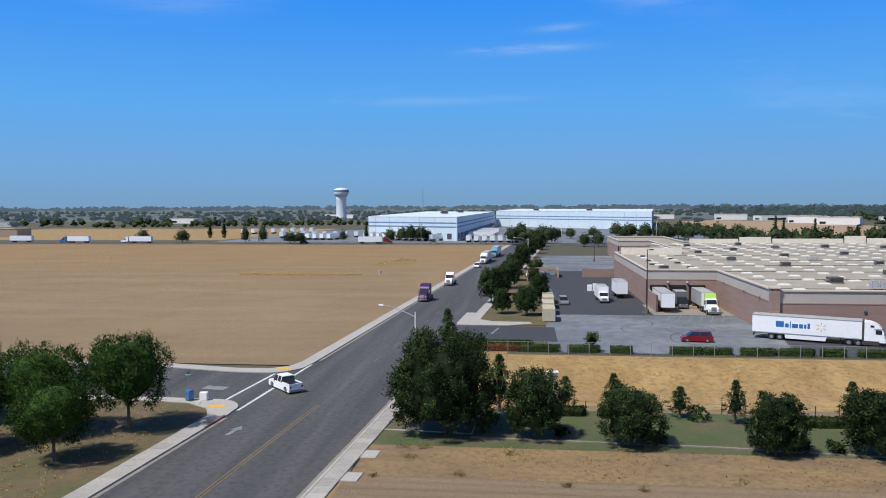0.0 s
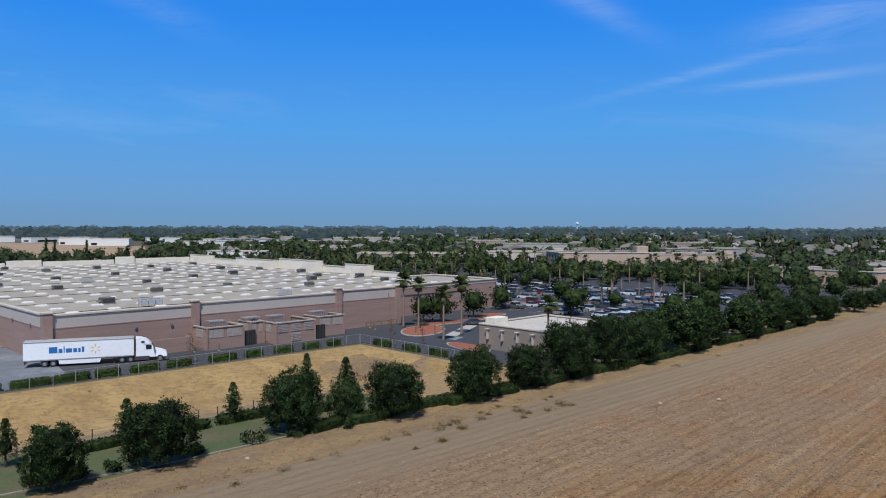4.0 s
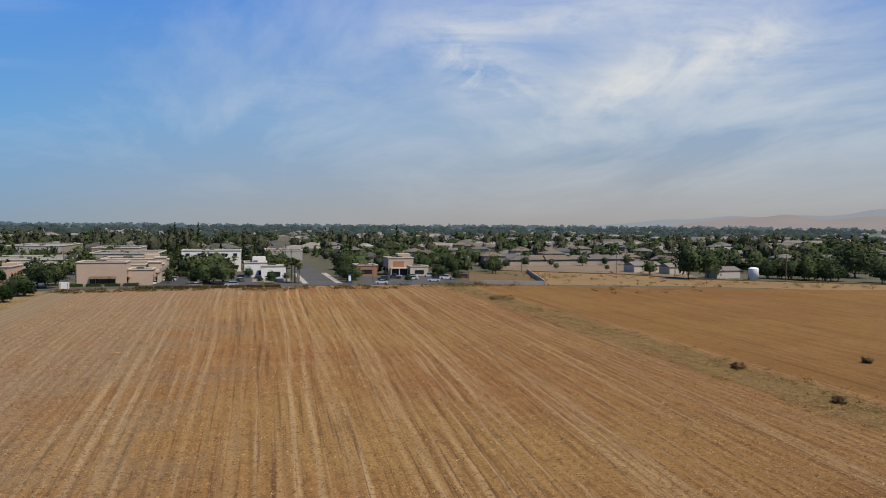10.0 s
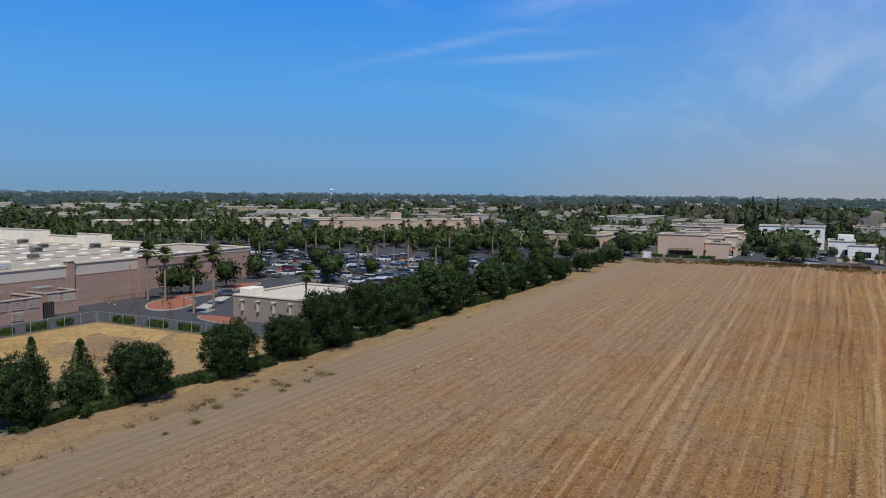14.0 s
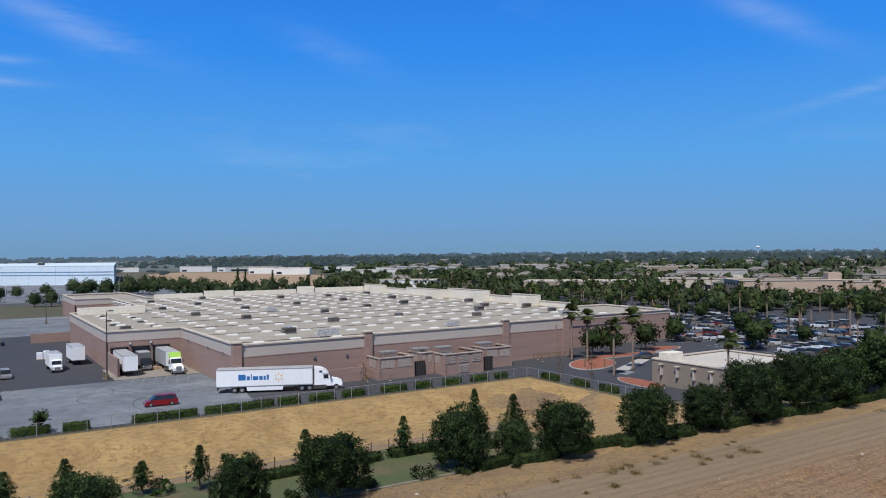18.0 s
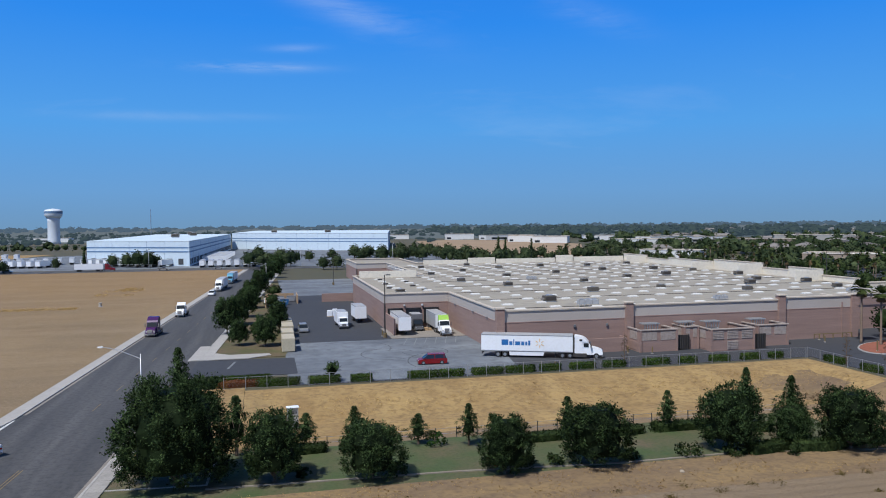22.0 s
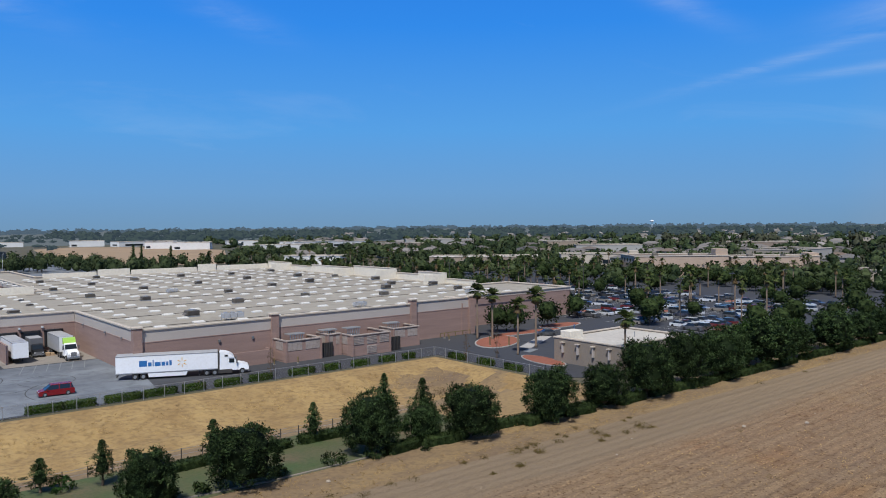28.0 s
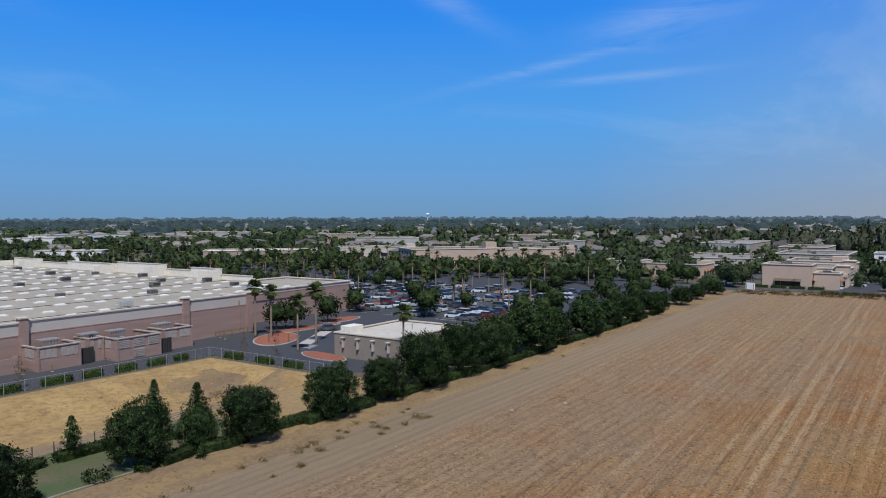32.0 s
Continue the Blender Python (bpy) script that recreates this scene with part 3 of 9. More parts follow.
M["leaf_far"] = foliage("far_tree_leaf", (0.030, 0.048, 0.021), (0.084, 0.110, 0.048), "world", 0.09, 0.35)
M["leaf_town"] = foliage("town_tree_leaf", (0.038, 0.058, 0.024), (0.096, 0.124, 0.054), "world", 0.08, 0.4)
# greyed and lightened so that haze over the distance is in the leaf colour
M["leaf_hazed"] = foliage("haze_grey_tree_leaf", (0.046, 0.054, 0.033), (0.092, 0.098, 0.062), "world", 0.08, 0.4)
M["frond"] = foliage("palm_frond", (0.06, 0.085, 0.025), (0.13, 0.155, 0.05))
M["frond_dry"] = foliage("dry_palm_frond", (0.22, 0.15, 0.07), (0.30, 0.21, 0.11))
M["straw"] = foliage("dry_grass_blade", (0.42, 0.28, 0.112), (0.58, 0.41, 0.178), "world", thin=0.5)
M["sage"] = foliage("grey_weed", (0.135, 0.108, 0.036), (0.22, 0.165, 0.060), "world", thin=0.5)
M["ditch_weed"] = foliage("dull_ditch_weed", (0.105, 0.070, 0.026), (0.175, 0.118, 0.044), "world", thin=0.3)
M["ditch_green"] = foliage("dry_olive_weed", (0.105, 0.085, 0.030), (0.165, 0.125, 0.045), "world", thin=0.5)
M["brown_weed"] = foliage("brown_weed", (0.10, 0.065, 0.035), (0.17, 0.12, 0.06), "world", thin=0.5)
M["dry_twig"] = foliage("dry_twig", (0.15, 0.10, 0.055), (0.25, 0.17, 0.09), "world", thin=0.45)
M["clod"] = surface("soil_clod", (0.20, 0.098, 0.042), (0.13, 0.066, 0.030), 0.3, 2.0, None, 0.95, bump=0.0)
M["chaff"] = surface("straw_chaff", (0.40, 0.28, 0.14), (0.32, 0.21, 0.10), 0.3, 2.0, None, 0.95, bump=0.0)
M["stone"] = surface("pale_stone", (0.42, 0.36, 0.28), (0.34, 0.28, 0.21), 1.0, 5.0, None, 0.9)
M["wh_wall"] = surface("bluish_white_warehouse_wall", (0.62, 0.72, 0.79), (0.57, 0.67, 0.74), 0.03, 0.6, (0.52, 0.60, 0.66), 0.7, bump=0.03)
M["wh_stripe"] = surface("blue_warehouse_stripe", (0.15, 0.25, 0.40), (0.135, 0.225, 0.36), 0.05, 0.6, None, 0.7, bump=0.03)
M["wh_roof"] = surface("white_warehouse_roof", (0.60, 0.63, 0.65), (0.52, 0.55, 0.56), 0.02, 0.3, None, 0.8, bump=0.03)
M["dock_dark"] = surface("dark_dock_door", (0.055, 0.06, 0.065), (0.075, 0.08, 0.085), 0.5, 3.0, None, 0.7)
M["stucco"] = palette("house_stucco", [(0.298, 0.244, 0.19), (0.336, 0.303, 0.249), (0.26, 0.206, 0.156), (0.358, 0.342, 0.315), (0.282, 0.239, 0.206), (0.228, 0.217, 0.196)], 0.9)
M["shingle"] = palette("house_roof", [(0.105, 0.093, 0.084), (0.135, 0.110, 0.09), (0.09, 0.087, 0.084), (0.15, 0.112, 0.085), (0.13, 0.122, 0.115)], 0.9)
M["flat_roof"] = palette("commercial_roof", [(0.27, 0.262, 0.246), (0.225, 0.212, 0.19), (0.31, 0.305, 0.297), (0.18, 0.16, 0.14)], 0.85)
M["shop_wall"] = palette("commercial_wall", [(0.289, 0.231, 0.173), (0.335, 0.289, 0.231), (0.243, 0.19, 0.15), (0.359, 0.347, 0.324)], 0.9)
M["shop_tan"] = surface("pinkish_tan_stucco", (0.50, 0.375, 0.285), (0.45, 0.335, 0.25), 0.2, 3.0, None, 0.9, bump=0.1)
M["shop_pale"] = surface("pale_stucco", (0.52, 0.455, 0.37), (0.46, 0.40, 0.32), 0.2, 3.0, None, 0.9, bump=0.1)
M["shop_white"] = surface("white_stucco", (0.76, 0.75, 0.72), (0.70, 0.69, 0.66), 0.2, 3.0, None, 0.9, bump=0.1)
M["terracotta"] = surface("orange_stucco", (0.36, 0.175, 0.10), (0.33, 0.16, 0.09), 0.3, 3.0, None, 0.9, bump=0.1)
M["far_wall"] = surface("far_pale_wall", (0.36, 0.325, 0.28), (0.25, 0.22, 0.185), 0.02, 0.2, None, 0.9, bump=0.0, island=0.45)
M["far_roof"] = surface("far_mixed_roof", (0.215, 0.195, 0.178), (0.13, 0.115, 0.103), 0.02, 0.2, None, 0.9, bump=0.0, island=0.6)
M["lot_grass"] = surface("dry_lot_grass", (0.265, 0.165, 0.064), (0.20, 0.122, 0.050), 0.06, 0.9, (0.15, 0.10, 0.046), 0.95, bump=0.6, dist=0.1, stretch=(1.0, 0.4, 1.0))
M["bare_lot"] = surface("bare_pale_ground", (0.215, 0.165, 0.112), (0.165, 0.122, 0.08), 0.05, 0.9, (0.13, 0.098, 0.062), 0.95, bump=0.5, dist=0.05)
M["block_wall"] = surface("tan_block_wall", (0.40, 0.34, 0.28), (0.35, 0.29, 0.24), 0.3, 3.0, None, 0.9, bump=0.1)
M["tan_tower"] = surface("pale_tank_steel", (0.70, 0.74, 0.78), (0.65, 0.69, 0.73), 0.1, 1.0, None, 0.5, bump=0.0)
M["car_paint"] = palette("car_paint", [(0.72, 0.73, 0.74), (0.36, 0.37, 0.39), (0.025, 0.025, 0.028), (0.66, 0.67, 0.68), (0.09, 0.095, 0.105), (0.70, 0.71, 0.72), (0.16, 0.012, 0.012), (0.035, 0.045, 0.075), (0.50, 0.51, 0.52), (0.04, 0.042, 0.048), (0.28, 0.25, 0.21), (0.06, 0.065, 0.07)], 0.28, 0.15, 0.6)
g_mat, g_nt, g_b = start_mat("tinted_glass", 0.08)
g_b.inputs["Base Color"].default_value = (0.018, 0.024, 0.03, 1)
M["glass"] = g_mat
M["sign_green"] = surface("green_sign_sheet", (0.02, 0.22, 0.10), (0.02, 0.19, 0.09), 2.0, 9.0, None, 0.4, bump=0.0, space="object")


def backdrop(name, col, haze_glow):
    """Far hills, plain and woods whose glow stands in for kilometres of dusty haze."""
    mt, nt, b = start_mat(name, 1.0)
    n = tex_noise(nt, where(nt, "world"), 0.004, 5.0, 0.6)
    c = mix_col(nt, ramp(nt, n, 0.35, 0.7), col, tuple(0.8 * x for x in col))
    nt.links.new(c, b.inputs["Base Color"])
    b.inputs["Emission Color"].default_value = (*haze_glow, 1)
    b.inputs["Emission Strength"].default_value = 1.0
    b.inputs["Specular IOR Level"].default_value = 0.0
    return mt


# each second colour is emitted light that lifts the far surface like haze
M["hill"] = backdrop("hazed_dry_hill_grass", (0.075, 0.060, 0.050), (0.205, 0.208, 0.236))
M["hill_far"] = backdrop("hazed_range", (0.03, 0.032, 0.035), (0.235, 0.270, 0.330))
M["far_plain"] = backdrop("hazed_far_plain", (0.085, 0.082, 0.062), (0.056, 0.084, 0.116))
M["leaf_sky"] = backdrop("hazed_skyline_trees", (0.012, 0.015, 0.012), (0.078, 0.114, 0.152))
M["leaf_haze"] = backdrop("hazed_far_trees", (0.024, 0.032, 0.019), (0.032, 0.048, 0.062))
M["ditch"] = surface("ditch_soil", (0.165, 0.108, 0.042), (0.125, 0.084, 0.034), 0.12, 1.6, (0.085, 0.062, 0.026), 0.95, bump=0.4, dist=0.06)

# ---- mesh tools ----
def turn_z(deg):
    return Matrix.Rotation(radians(deg), 4, "Z")


def at(x, y, z=0.0, deg=0.0, s=1.0, sz=None):
    return Matrix.Translation((x, y, z)) @ turn_z(deg) @ Matrix.Diagonal((s, s, sz or s, 1))


class Shape:
    """Collects boxes, prisms, tubes and loose faces into one mesh."""

    def __init__(self):
        self.v, self.f = [], []

    def add(self, verts, faces, m=None):
        k = len(self.v)
        self.v += [tuple(m @ Vector(p)) for p in verts] if m else [tuple(p) for p in verts]
        self.f += [tuple(i + k for i in q) for q in faces]
        return self

    def box(self, x, y, z, sx, sy, sz, m=None, bev=0.0):
        """A block by its base centre; bev chamfers its upright edges and its top."""
        a, b = sx / 2, sy / 2
        if bev <= 0:
            vs = [(x + i * a, y + j * b, z + k * sz) for k in (0, 1) for i, j in ((-1, -1), (1, -1), (1, 1), (-1, 1))]
            return self.add(vs, [(3, 2, 1, 0), (4, 5, 6, 7), (0, 1, 5, 4), (1, 2, 6, 5), (2, 3, 7, 6), (3, 0, 4, 7)], m)
        def ring(c, zz):
            return [(x - a + c, y - b, zz), (x + a - c, y - b, zz), (x + a, y - b + c, zz), (x + a, y + b - c, zz),
                    (x + a - c, y + b, zz), (x - a + c, y + b, zz), (x - a, y + b - c, zz), (x - a, y - b + c, zz)]
        top = [(x + (px - x) * (1 - bev / a), y + (py - y) * (1 - bev / b), z + sz) for px, py, _ in ring(bev, 0)]
        vs = ring(bev, z) + ring(bev, z + sz - bev) + top
        fs = [tuple(range(7, -1, -1)), tuple(range(16, 24))]
        for r in (0, 8):
            fs += [(r + i, r + (i + 1) % 8, r + 8 + (i + 1) % 8, r + 8 + i) for i in range(8)]
        return self.add(vs, fs, m)

    def slab(self, pts, z0, z1, m=None):
        """A flat outline, counter-clockwise from above, with a thickness."""
        n = len(pts)
        vs = [(x, y, z0) for x, y in pts] + [(x, y, z1) for x, y in pts]
        return self.add(vs, [tuple(range(n - 1, -1, -1)), tuple(range(n, 2 * n))] + [(i, (i + 1) % n, n + (i + 1) % n, n + i) for i in range(n)], m)

    def profile(self, pts, w, m=None, inset=0.0):
        """An outline in x and z, drawn out across y; inset narrows its upper points."""
        n = len(pts)
        zs = [p[1] for p in pts]
        lo, hi = min(zs), max(zs)
        def half(z):
            return w / 2 - inset * (z - lo) / (hi - lo + 1e-9)
        vs = [(x, -half(z), z) for x, z in pts] + [(x, half(z), z) for x, z in pts]
        return self.add(vs, [tuple(range(n)), tuple(range(2 * n - 1, n - 1, -1))] + [(i, n + i, n + (i + 1) % n, (i + 1) % n) for i in range(n)], m)

    def tube(self, p, q, r0, r1=None, n=8):
        p, q = Vector(p), Vector(q)
        r1 = r0 if r1 is None else r1
        w = (q - p).normalized()
        u = w.cross(Vector((0, 0, 1)) if abs(w.z) < 0.9 else Vector((1, 0, 0))).normalized()
        s = w.cross(u)
        vs = [c + (u * math.cos(2 * math.pi * i / n) + s * math.sin(2 * math.pi * i / n)) * r for c, r in ((p, r0), (q, r1)) for i in range(n)]
        return self.add(vs, [(i, (i + 1) % n, n + (i + 1) % n, n + i) for i in range(n)] + [tuple(range(n - 1, -1, -1)), tuple(range(n, 2 * n))])

    def lathe(self, prof, n=16, m=None):
        """Turns a profile of (radius, height) about z."""
        vs = [(r * math.cos(2 * math.pi * i / n), r * math.sin(2 * math.pi * i / n), z) for r, z in prof for i in range(n)]
        k = len(prof)
        fs = [(j * n + i, j * n + (i + 1) % n, (j + 1) * n + (i + 1) % n, (j + 1) * n + i) for j in range(k - 1) for i in range(n)]
        return self.add(vs, fs + [tuple(range(n - 1, -1, -1)), tuple(range((k - 1) * n, k * n))], m)

    def mesh(self, name, smooth=False):
        me = bpy.data.meshes.new(name)
        me.from_pydata(self.v, [], self.f)
        me.validate()
        if smooth:
            me.shade_smooth()
        return me


def quads_mesh(name, verts, size=4):
    """A mesh of loose faces from an array of corners, size to a face."""
    n = len(verts)
    me = bpy.data.meshes.new(name)
    me.vertices.add(n)
    me.vertices.foreach_set("co", np.asarray(verts, dtype=np.float32).ravel())
    me.loops.add(n)
    me.loops.foreach_set("vertex_index", np.arange(n, dtype=np.int32))
    me.polygons.add(n // size)
    me.polygons.foreach_set("loop_start", np.arange(0, n, size, dtype=np.int32))
    me.update(calc_edges=True)
    return me


def face_out(v, d):
    """Winds loose four-cornered faces so that each looks the way its normals point."""
    q = v.reshape(-1, 4, 3).copy()
    gn = np.cross(q[:, 2] - q[:, 0], q[:, 3] - q[:, 1])
    bad = (gn * d.reshape(-1, 4, 3).mean(1)).sum(1) < 0
    q[bad] = q[bad][:, ::-1]
    return q.reshape(-1, 3)


def soft_normals(me, centre, spread=0.24):
    """Turns the shading of a crown's leaves outwards, as light falls on a whole crown."""
    n = len(me.vertices)
    co = np.empty(n * 3, dtype=np.float32)
    me.vertices.foreach_get("co", co)
    d = co.reshape(-1, 3) - np.array(centre, dtype=np.float32)
    d /= np.linalg.norm(d, axis=1, keepdims=True) + 1e-6
    jit = np.repeat(rng.normal(size=(n // 4, 3)) * spread, 4, axis=0)
    d = d + jit
    d /= np.linalg.norm(d, axis=1, keepdims=True) + 1e-6
    me.vertices.foreach_set("co", face_out(co.reshape(-1, 3), d).astype(np.float32).ravel())
    me.update()
    me.normals_split_custom_set_from_vertices(d.tolist())


def part(name, data, material, parent, label="", place=None, smooth=False):
    """Links one mesh as a part of a thing."""
    me = data.mesh(name, smooth) if isinstance(data, Shape) else data
    if not me.materials:
        me.materials.append(M[material])
    ob = new(name, me)
    ob.parent = parent
    if place is not None:
        ob.matrix_basis = place
    if label:
        tagged(ob, label)
    return ob


def thing(name, label, category, group="", place=None, kind=""):
    ob = new(name)
    ob.empty_display_size = 0.3
    if place is not None:
        ob.matrix_basis = place
    return tagged(ob, label, category, group, kind)


def solid(name, data, material, label="", category="", group="", kind="", place=None, smooth=False):
    """A thing or a piece of the setting that is one mesh."""
    me = data.mesh(name, smooth) if isinstance(data, Shape) else data
    if not me.materials:
        me.materials.append(M[material])
    ob = new(name, me)
    if place is not None:
        ob.matrix_basis = place
    return tagged(ob, label, category, group, kind)


def structure(name, data, material, label, category="ground"):
    return solid(name, data, material, label, category, kind="structure")


def rect(x0, y0, x1, y1):
    return [(x0, y0), (x1, y0), (x1, y1), (x0, y1)]


rng = np.random.default_rng(7)


def cards(centres, size, up=0.35, aspect=0.6):
    """Loose leaf faces round given places, each turned at random."""
    n = len(centres)
    a = rng.normal(size=(n, 3))
    a /= np.linalg.norm(a, axis=1, keepdims=True)
    b = rng.normal(size=(n, 3))
    b[:, 2] += up
    b -= a * (a * b).sum(1, keepdims=True)
    b /= np.linalg.norm(b, axis=1, keepdims=True) + 1e-9
    s = size * rng.uniform(0.6, 1.3, (n, 1))
    a, b = a * s * 0.5, b * s * 0.5 * aspect
    c = centres
    return np.stack([c - a - b * 0.4, c + b - a * 0.1, c + a + b * 0.3, c - b + a * 0.15], axis=1).reshape(-1, 3)


def crown_points(kind, rx, rz, base, clumps, per, spread):
    """Leaf places of a crown: clumps over an uneven shell, thinner inside."""
    pts = []
    lob = rng.uniform(0, 2 * math.pi, 6)
    amp = rng.uniform(0.02, 0.08, 6)
    seed = rng.uniform(0, 50)
    for _ in range(clumps):
        th = rng.uniform(0, 2 * math.pi)
        if kind == "spire":
            h = rng.uniform(0, 1)
            r = 1.08 * (1 - h ** 1.25) * min(1.0, 0.55 + 2.2 * h) * rng.uniform(0.35, 1.0) ** 0.6
            r *= 1 + 0.85 * noise.noise((1.5 * math.cos(th) + seed, 1.5 * math.sin(th), 7 * h))
            c = np.array([rx * r * math.cos(th), rx * r * math.sin(th), base + 2 * rz * h])
        elif kind == "cone":
            h = rng.uniform(0, 1) ** 1.4
            r = (1 - h ** 1.7) * min(1.0, 0.40 + 2.3 * h) * rng.uniform(0.45, 1.0) ** 0.6 * (1 + 0.16 * math.sin(h * 19 + lob[0] + 2 * math.sin(th)))
            r *= 1 + 0.3 * noise.noise((1.5 * math.cos(th) + seed, 1.5 * math.sin(th), 4 * h))
            c = np.array([rx * r * math.cos(th), rx * r * math.sin(th), base + 2 * rz * h])
        else:
            u = rng.uniform(-0.85, 1)
            k = rng.uniform(0.5, 1.0) ** 0.45
            k *= 0.93 + sum(amp[i] * math.sin((i + 2) * th + lob[i] + 2.2 * u * (i % 3)) for i in range(6))
            w = math.sqrt(max(0.0, 1 - u * u))
            k *= 1 + 0.40 * noise.noise((1.9 * w * math.cos(th) + seed, 1.9 * w * math.sin(th), 1.9 * u)) + 0.22 * noise.noise((4.5 * w * math.cos(th) + seed, 4.5 * w * math.sin(th), 4.5 * u))
            if kind == "oak":
                w = math.sqrt(max(0.0, 1 - ((u + 0.35) / 1.35) ** 2)) if u > -0.35 else 1.0 - 0.30 * (-0.35 - u)
            c = np.array([rx * k * w * math.cos(th), rx * k * w * math.sin(th), base + rz + rz * u * k])
        j = rng.normal(size=(per, 3))
        j /= np.maximum(1.0, np.linalg.norm(j, axis=1, keepdims=True) / 1.5)
        pts.append(c + j * spread * np.array([1, 1, 0.75]))
    return np.concatenate(pts)


def lobed_crown(kind, rx, rz, base, leaves, size):
    """Leaf faces and their normals for a crown built of many overlapping rounded lobes of twigs."""
    n = 60
    cs, rs = [], []
    for i in range(n):
        u = -0.86 + 1.74 * (i + 0.5) / n
        th = i * 2.39996 + rng.uniform(-0.35, 0.35)
        w = math.sqrt(max(0.0, 1 - u * u))
        if kind == "oak":
            w = math.sqrt(max(0.0, 1 - ((u + 0.45) / 1.45) ** 2)) if u > -0.45 else 1.0 - 0.45 * (-0.45 - u)
        k = rng.uniform(0.66, 0.86)
        sink = 0.92 if kind == "oak" and u < 0 else k + 0.08
        cs.append((rx * k * w * math.cos(th), rx * k * w * math.sin(th), base + rz + rz * u * sink))
        rs.append(rng.uniform(0.15, 0.28))
    cs, rs = np.array(cs), np.array(rs)
    mid = np.array([0, 0, base + rz * 0.75])
    share = rs ** 2 / (rs ** 2).sum()
    which = rng.choice(n, leaves, p=share)
    out = (cs - mid) / np.array([rx, rx, rz])
    out /= np.linalg.norm(out, axis=1, keepdims=True) + 1e-6
    # twigs stand on each lobe, mostly on its outer side; leaves sit along them
    twig = rng.integers(0, 60, leaves)
    dirs = rng.normal(size=(n, 60, 3))
    dirs /= np.linalg.norm(dirs, axis=2, keepdims=True)
    dirs += 0.75 * out[:, None, :]
    dirs /= np.linalg.norm(dirs, axis=2, keepdims=True)
    reach = rng.uniform(0.6, 1.5, (n, 60))
    d = dirs[which, twig]
    along = reach[which, twig] * rng.uniform(0.35, 1.0, leaves) ** 0.5
    scale = np.stack([rx * rs, rx * rs, 0.85 * rx * rs], 1)[which]
    p = cs[which] + d * along[:, None] * scale + rng.normal(size=(leaves, 3)) * 0.030 * rx
    p[:, 2] = np.maximum(p[:, 2], base * 0.5 + 0.1)
    a = d + rng.normal(size=(leaves, 3)) * 0.55 + np.array([0, 0, 0.2])
    a /= np.linalg.norm(a, axis=1, keepdims=True)
    b = rng.normal(size=(leaves, 3))
    b -= a * (a * b).sum(1, keepdims=True)
    b /= np.linalg.norm(b, axis=1, keepdims=True) + 1e-9
    s = size * rng.uniform(0.65, 1.35, (leaves, 1))
    a, b = a * s * 0.62, b * s * 0.26
    v = np.stack([p - a, p + b, p + a, p - b], axis=1).reshape(-1, 3)
    whole = p - mid
    whole /= np.linalg.norm(whole, axis=1, keepdims=True) + 1e-6
    nr = 0.5 * d + 0.45 * whole + rng.normal(size=(leaves, 3)) * 0.55
    nr /= np.linalg.norm(nr, axis=1, keepdims=True) + 1e-6
    nr = np.repeat(nr, 4, axis=0)
    me = quads_mesh("crown", face_out(v, nr))
    me.normals_split_custom_set_from_vertices(nr.tolist())
    return me


def core_mesh(rx, rz, base, kind):
    """A dark uneven inner mass that closes the crown."""
    s = Shape()
    n, k = 10, 7
    prof = []
    for j in range(k):
        u = -0.9 + 1.8 * j / (k - 1)
        w = 0.55 * (1 - ((u + 1) / 2) ** 1.2) + 0.03 if kind == "spire" else (1 - (u + 1) / 2) * 1.0 + 0.05 if kind == "cone" else (math.sqrt(1 - u * u) if kind != "oak" or u > 0 else 0.92)
        prof.append((rx * 0.70 * w, base + rz + rz * 0.76 * u))
    s.lathe(prof, n)
    s.v = [(x * (1 + 0.2 * noise.noise((x, y, z))), y * (1 + 0.2 * noise.noise((y, z, x))), z) for x, y, z in s.v]
    return s


def tree_proto(name, label, kind, h, w, trunk_h, leaf, clumps, per, leaf_size, core=True, lean=0.0, group=""):
    ob = thing(name, label, "tree", group)
    rx, rz = w / 2, (h - trunk_h) / 2
    t = Shape()
    r = 0.02 * h + 0.03
    top = trunk_h + rz * 0.9
    t.lathe([(r * 1.5, -0.15), (r * 1.05, 0.25), (r * 0.8, trunk_h), (r * 0.35, top)], 9)
    for i in range(7 if clumps > 60 else 3):
        a = i * 2.4 + rng.uniform(-0.3, 0.3)
        z0 = trunk_h * rng.uniform(0.85, 1.25)
        t.tube((0, 0, z0), (rx * 0.6 * math.cos(a), rx * 0.6 * math.sin(a), z0 + rz * rng.uniform(0.5, 1.1)), r * 0.5, r * 0.12, 6)
    part("trunk", t, "bark", ob, smooth=True)
    if kind not in ("cone", "spire") and clumps >= 400:
        me = lobed_crown(kind, rx, rz, trunk_h, clumps * per, leaf_size * 0.95)
    else:
        pts = crown_points(kind, rx, rz, trunk_h, clumps, per, 0.10 * w if clumps < 60 else 0.055 * w)
        me = quads_mesh("crown", cards(pts, leaf_size))
        soft_normals(me, (0, 0, trunk_h + rz * 0.7))
    cr = part("crown", me, leaf, ob)
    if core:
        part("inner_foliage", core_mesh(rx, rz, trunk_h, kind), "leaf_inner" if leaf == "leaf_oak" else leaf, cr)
    return ob


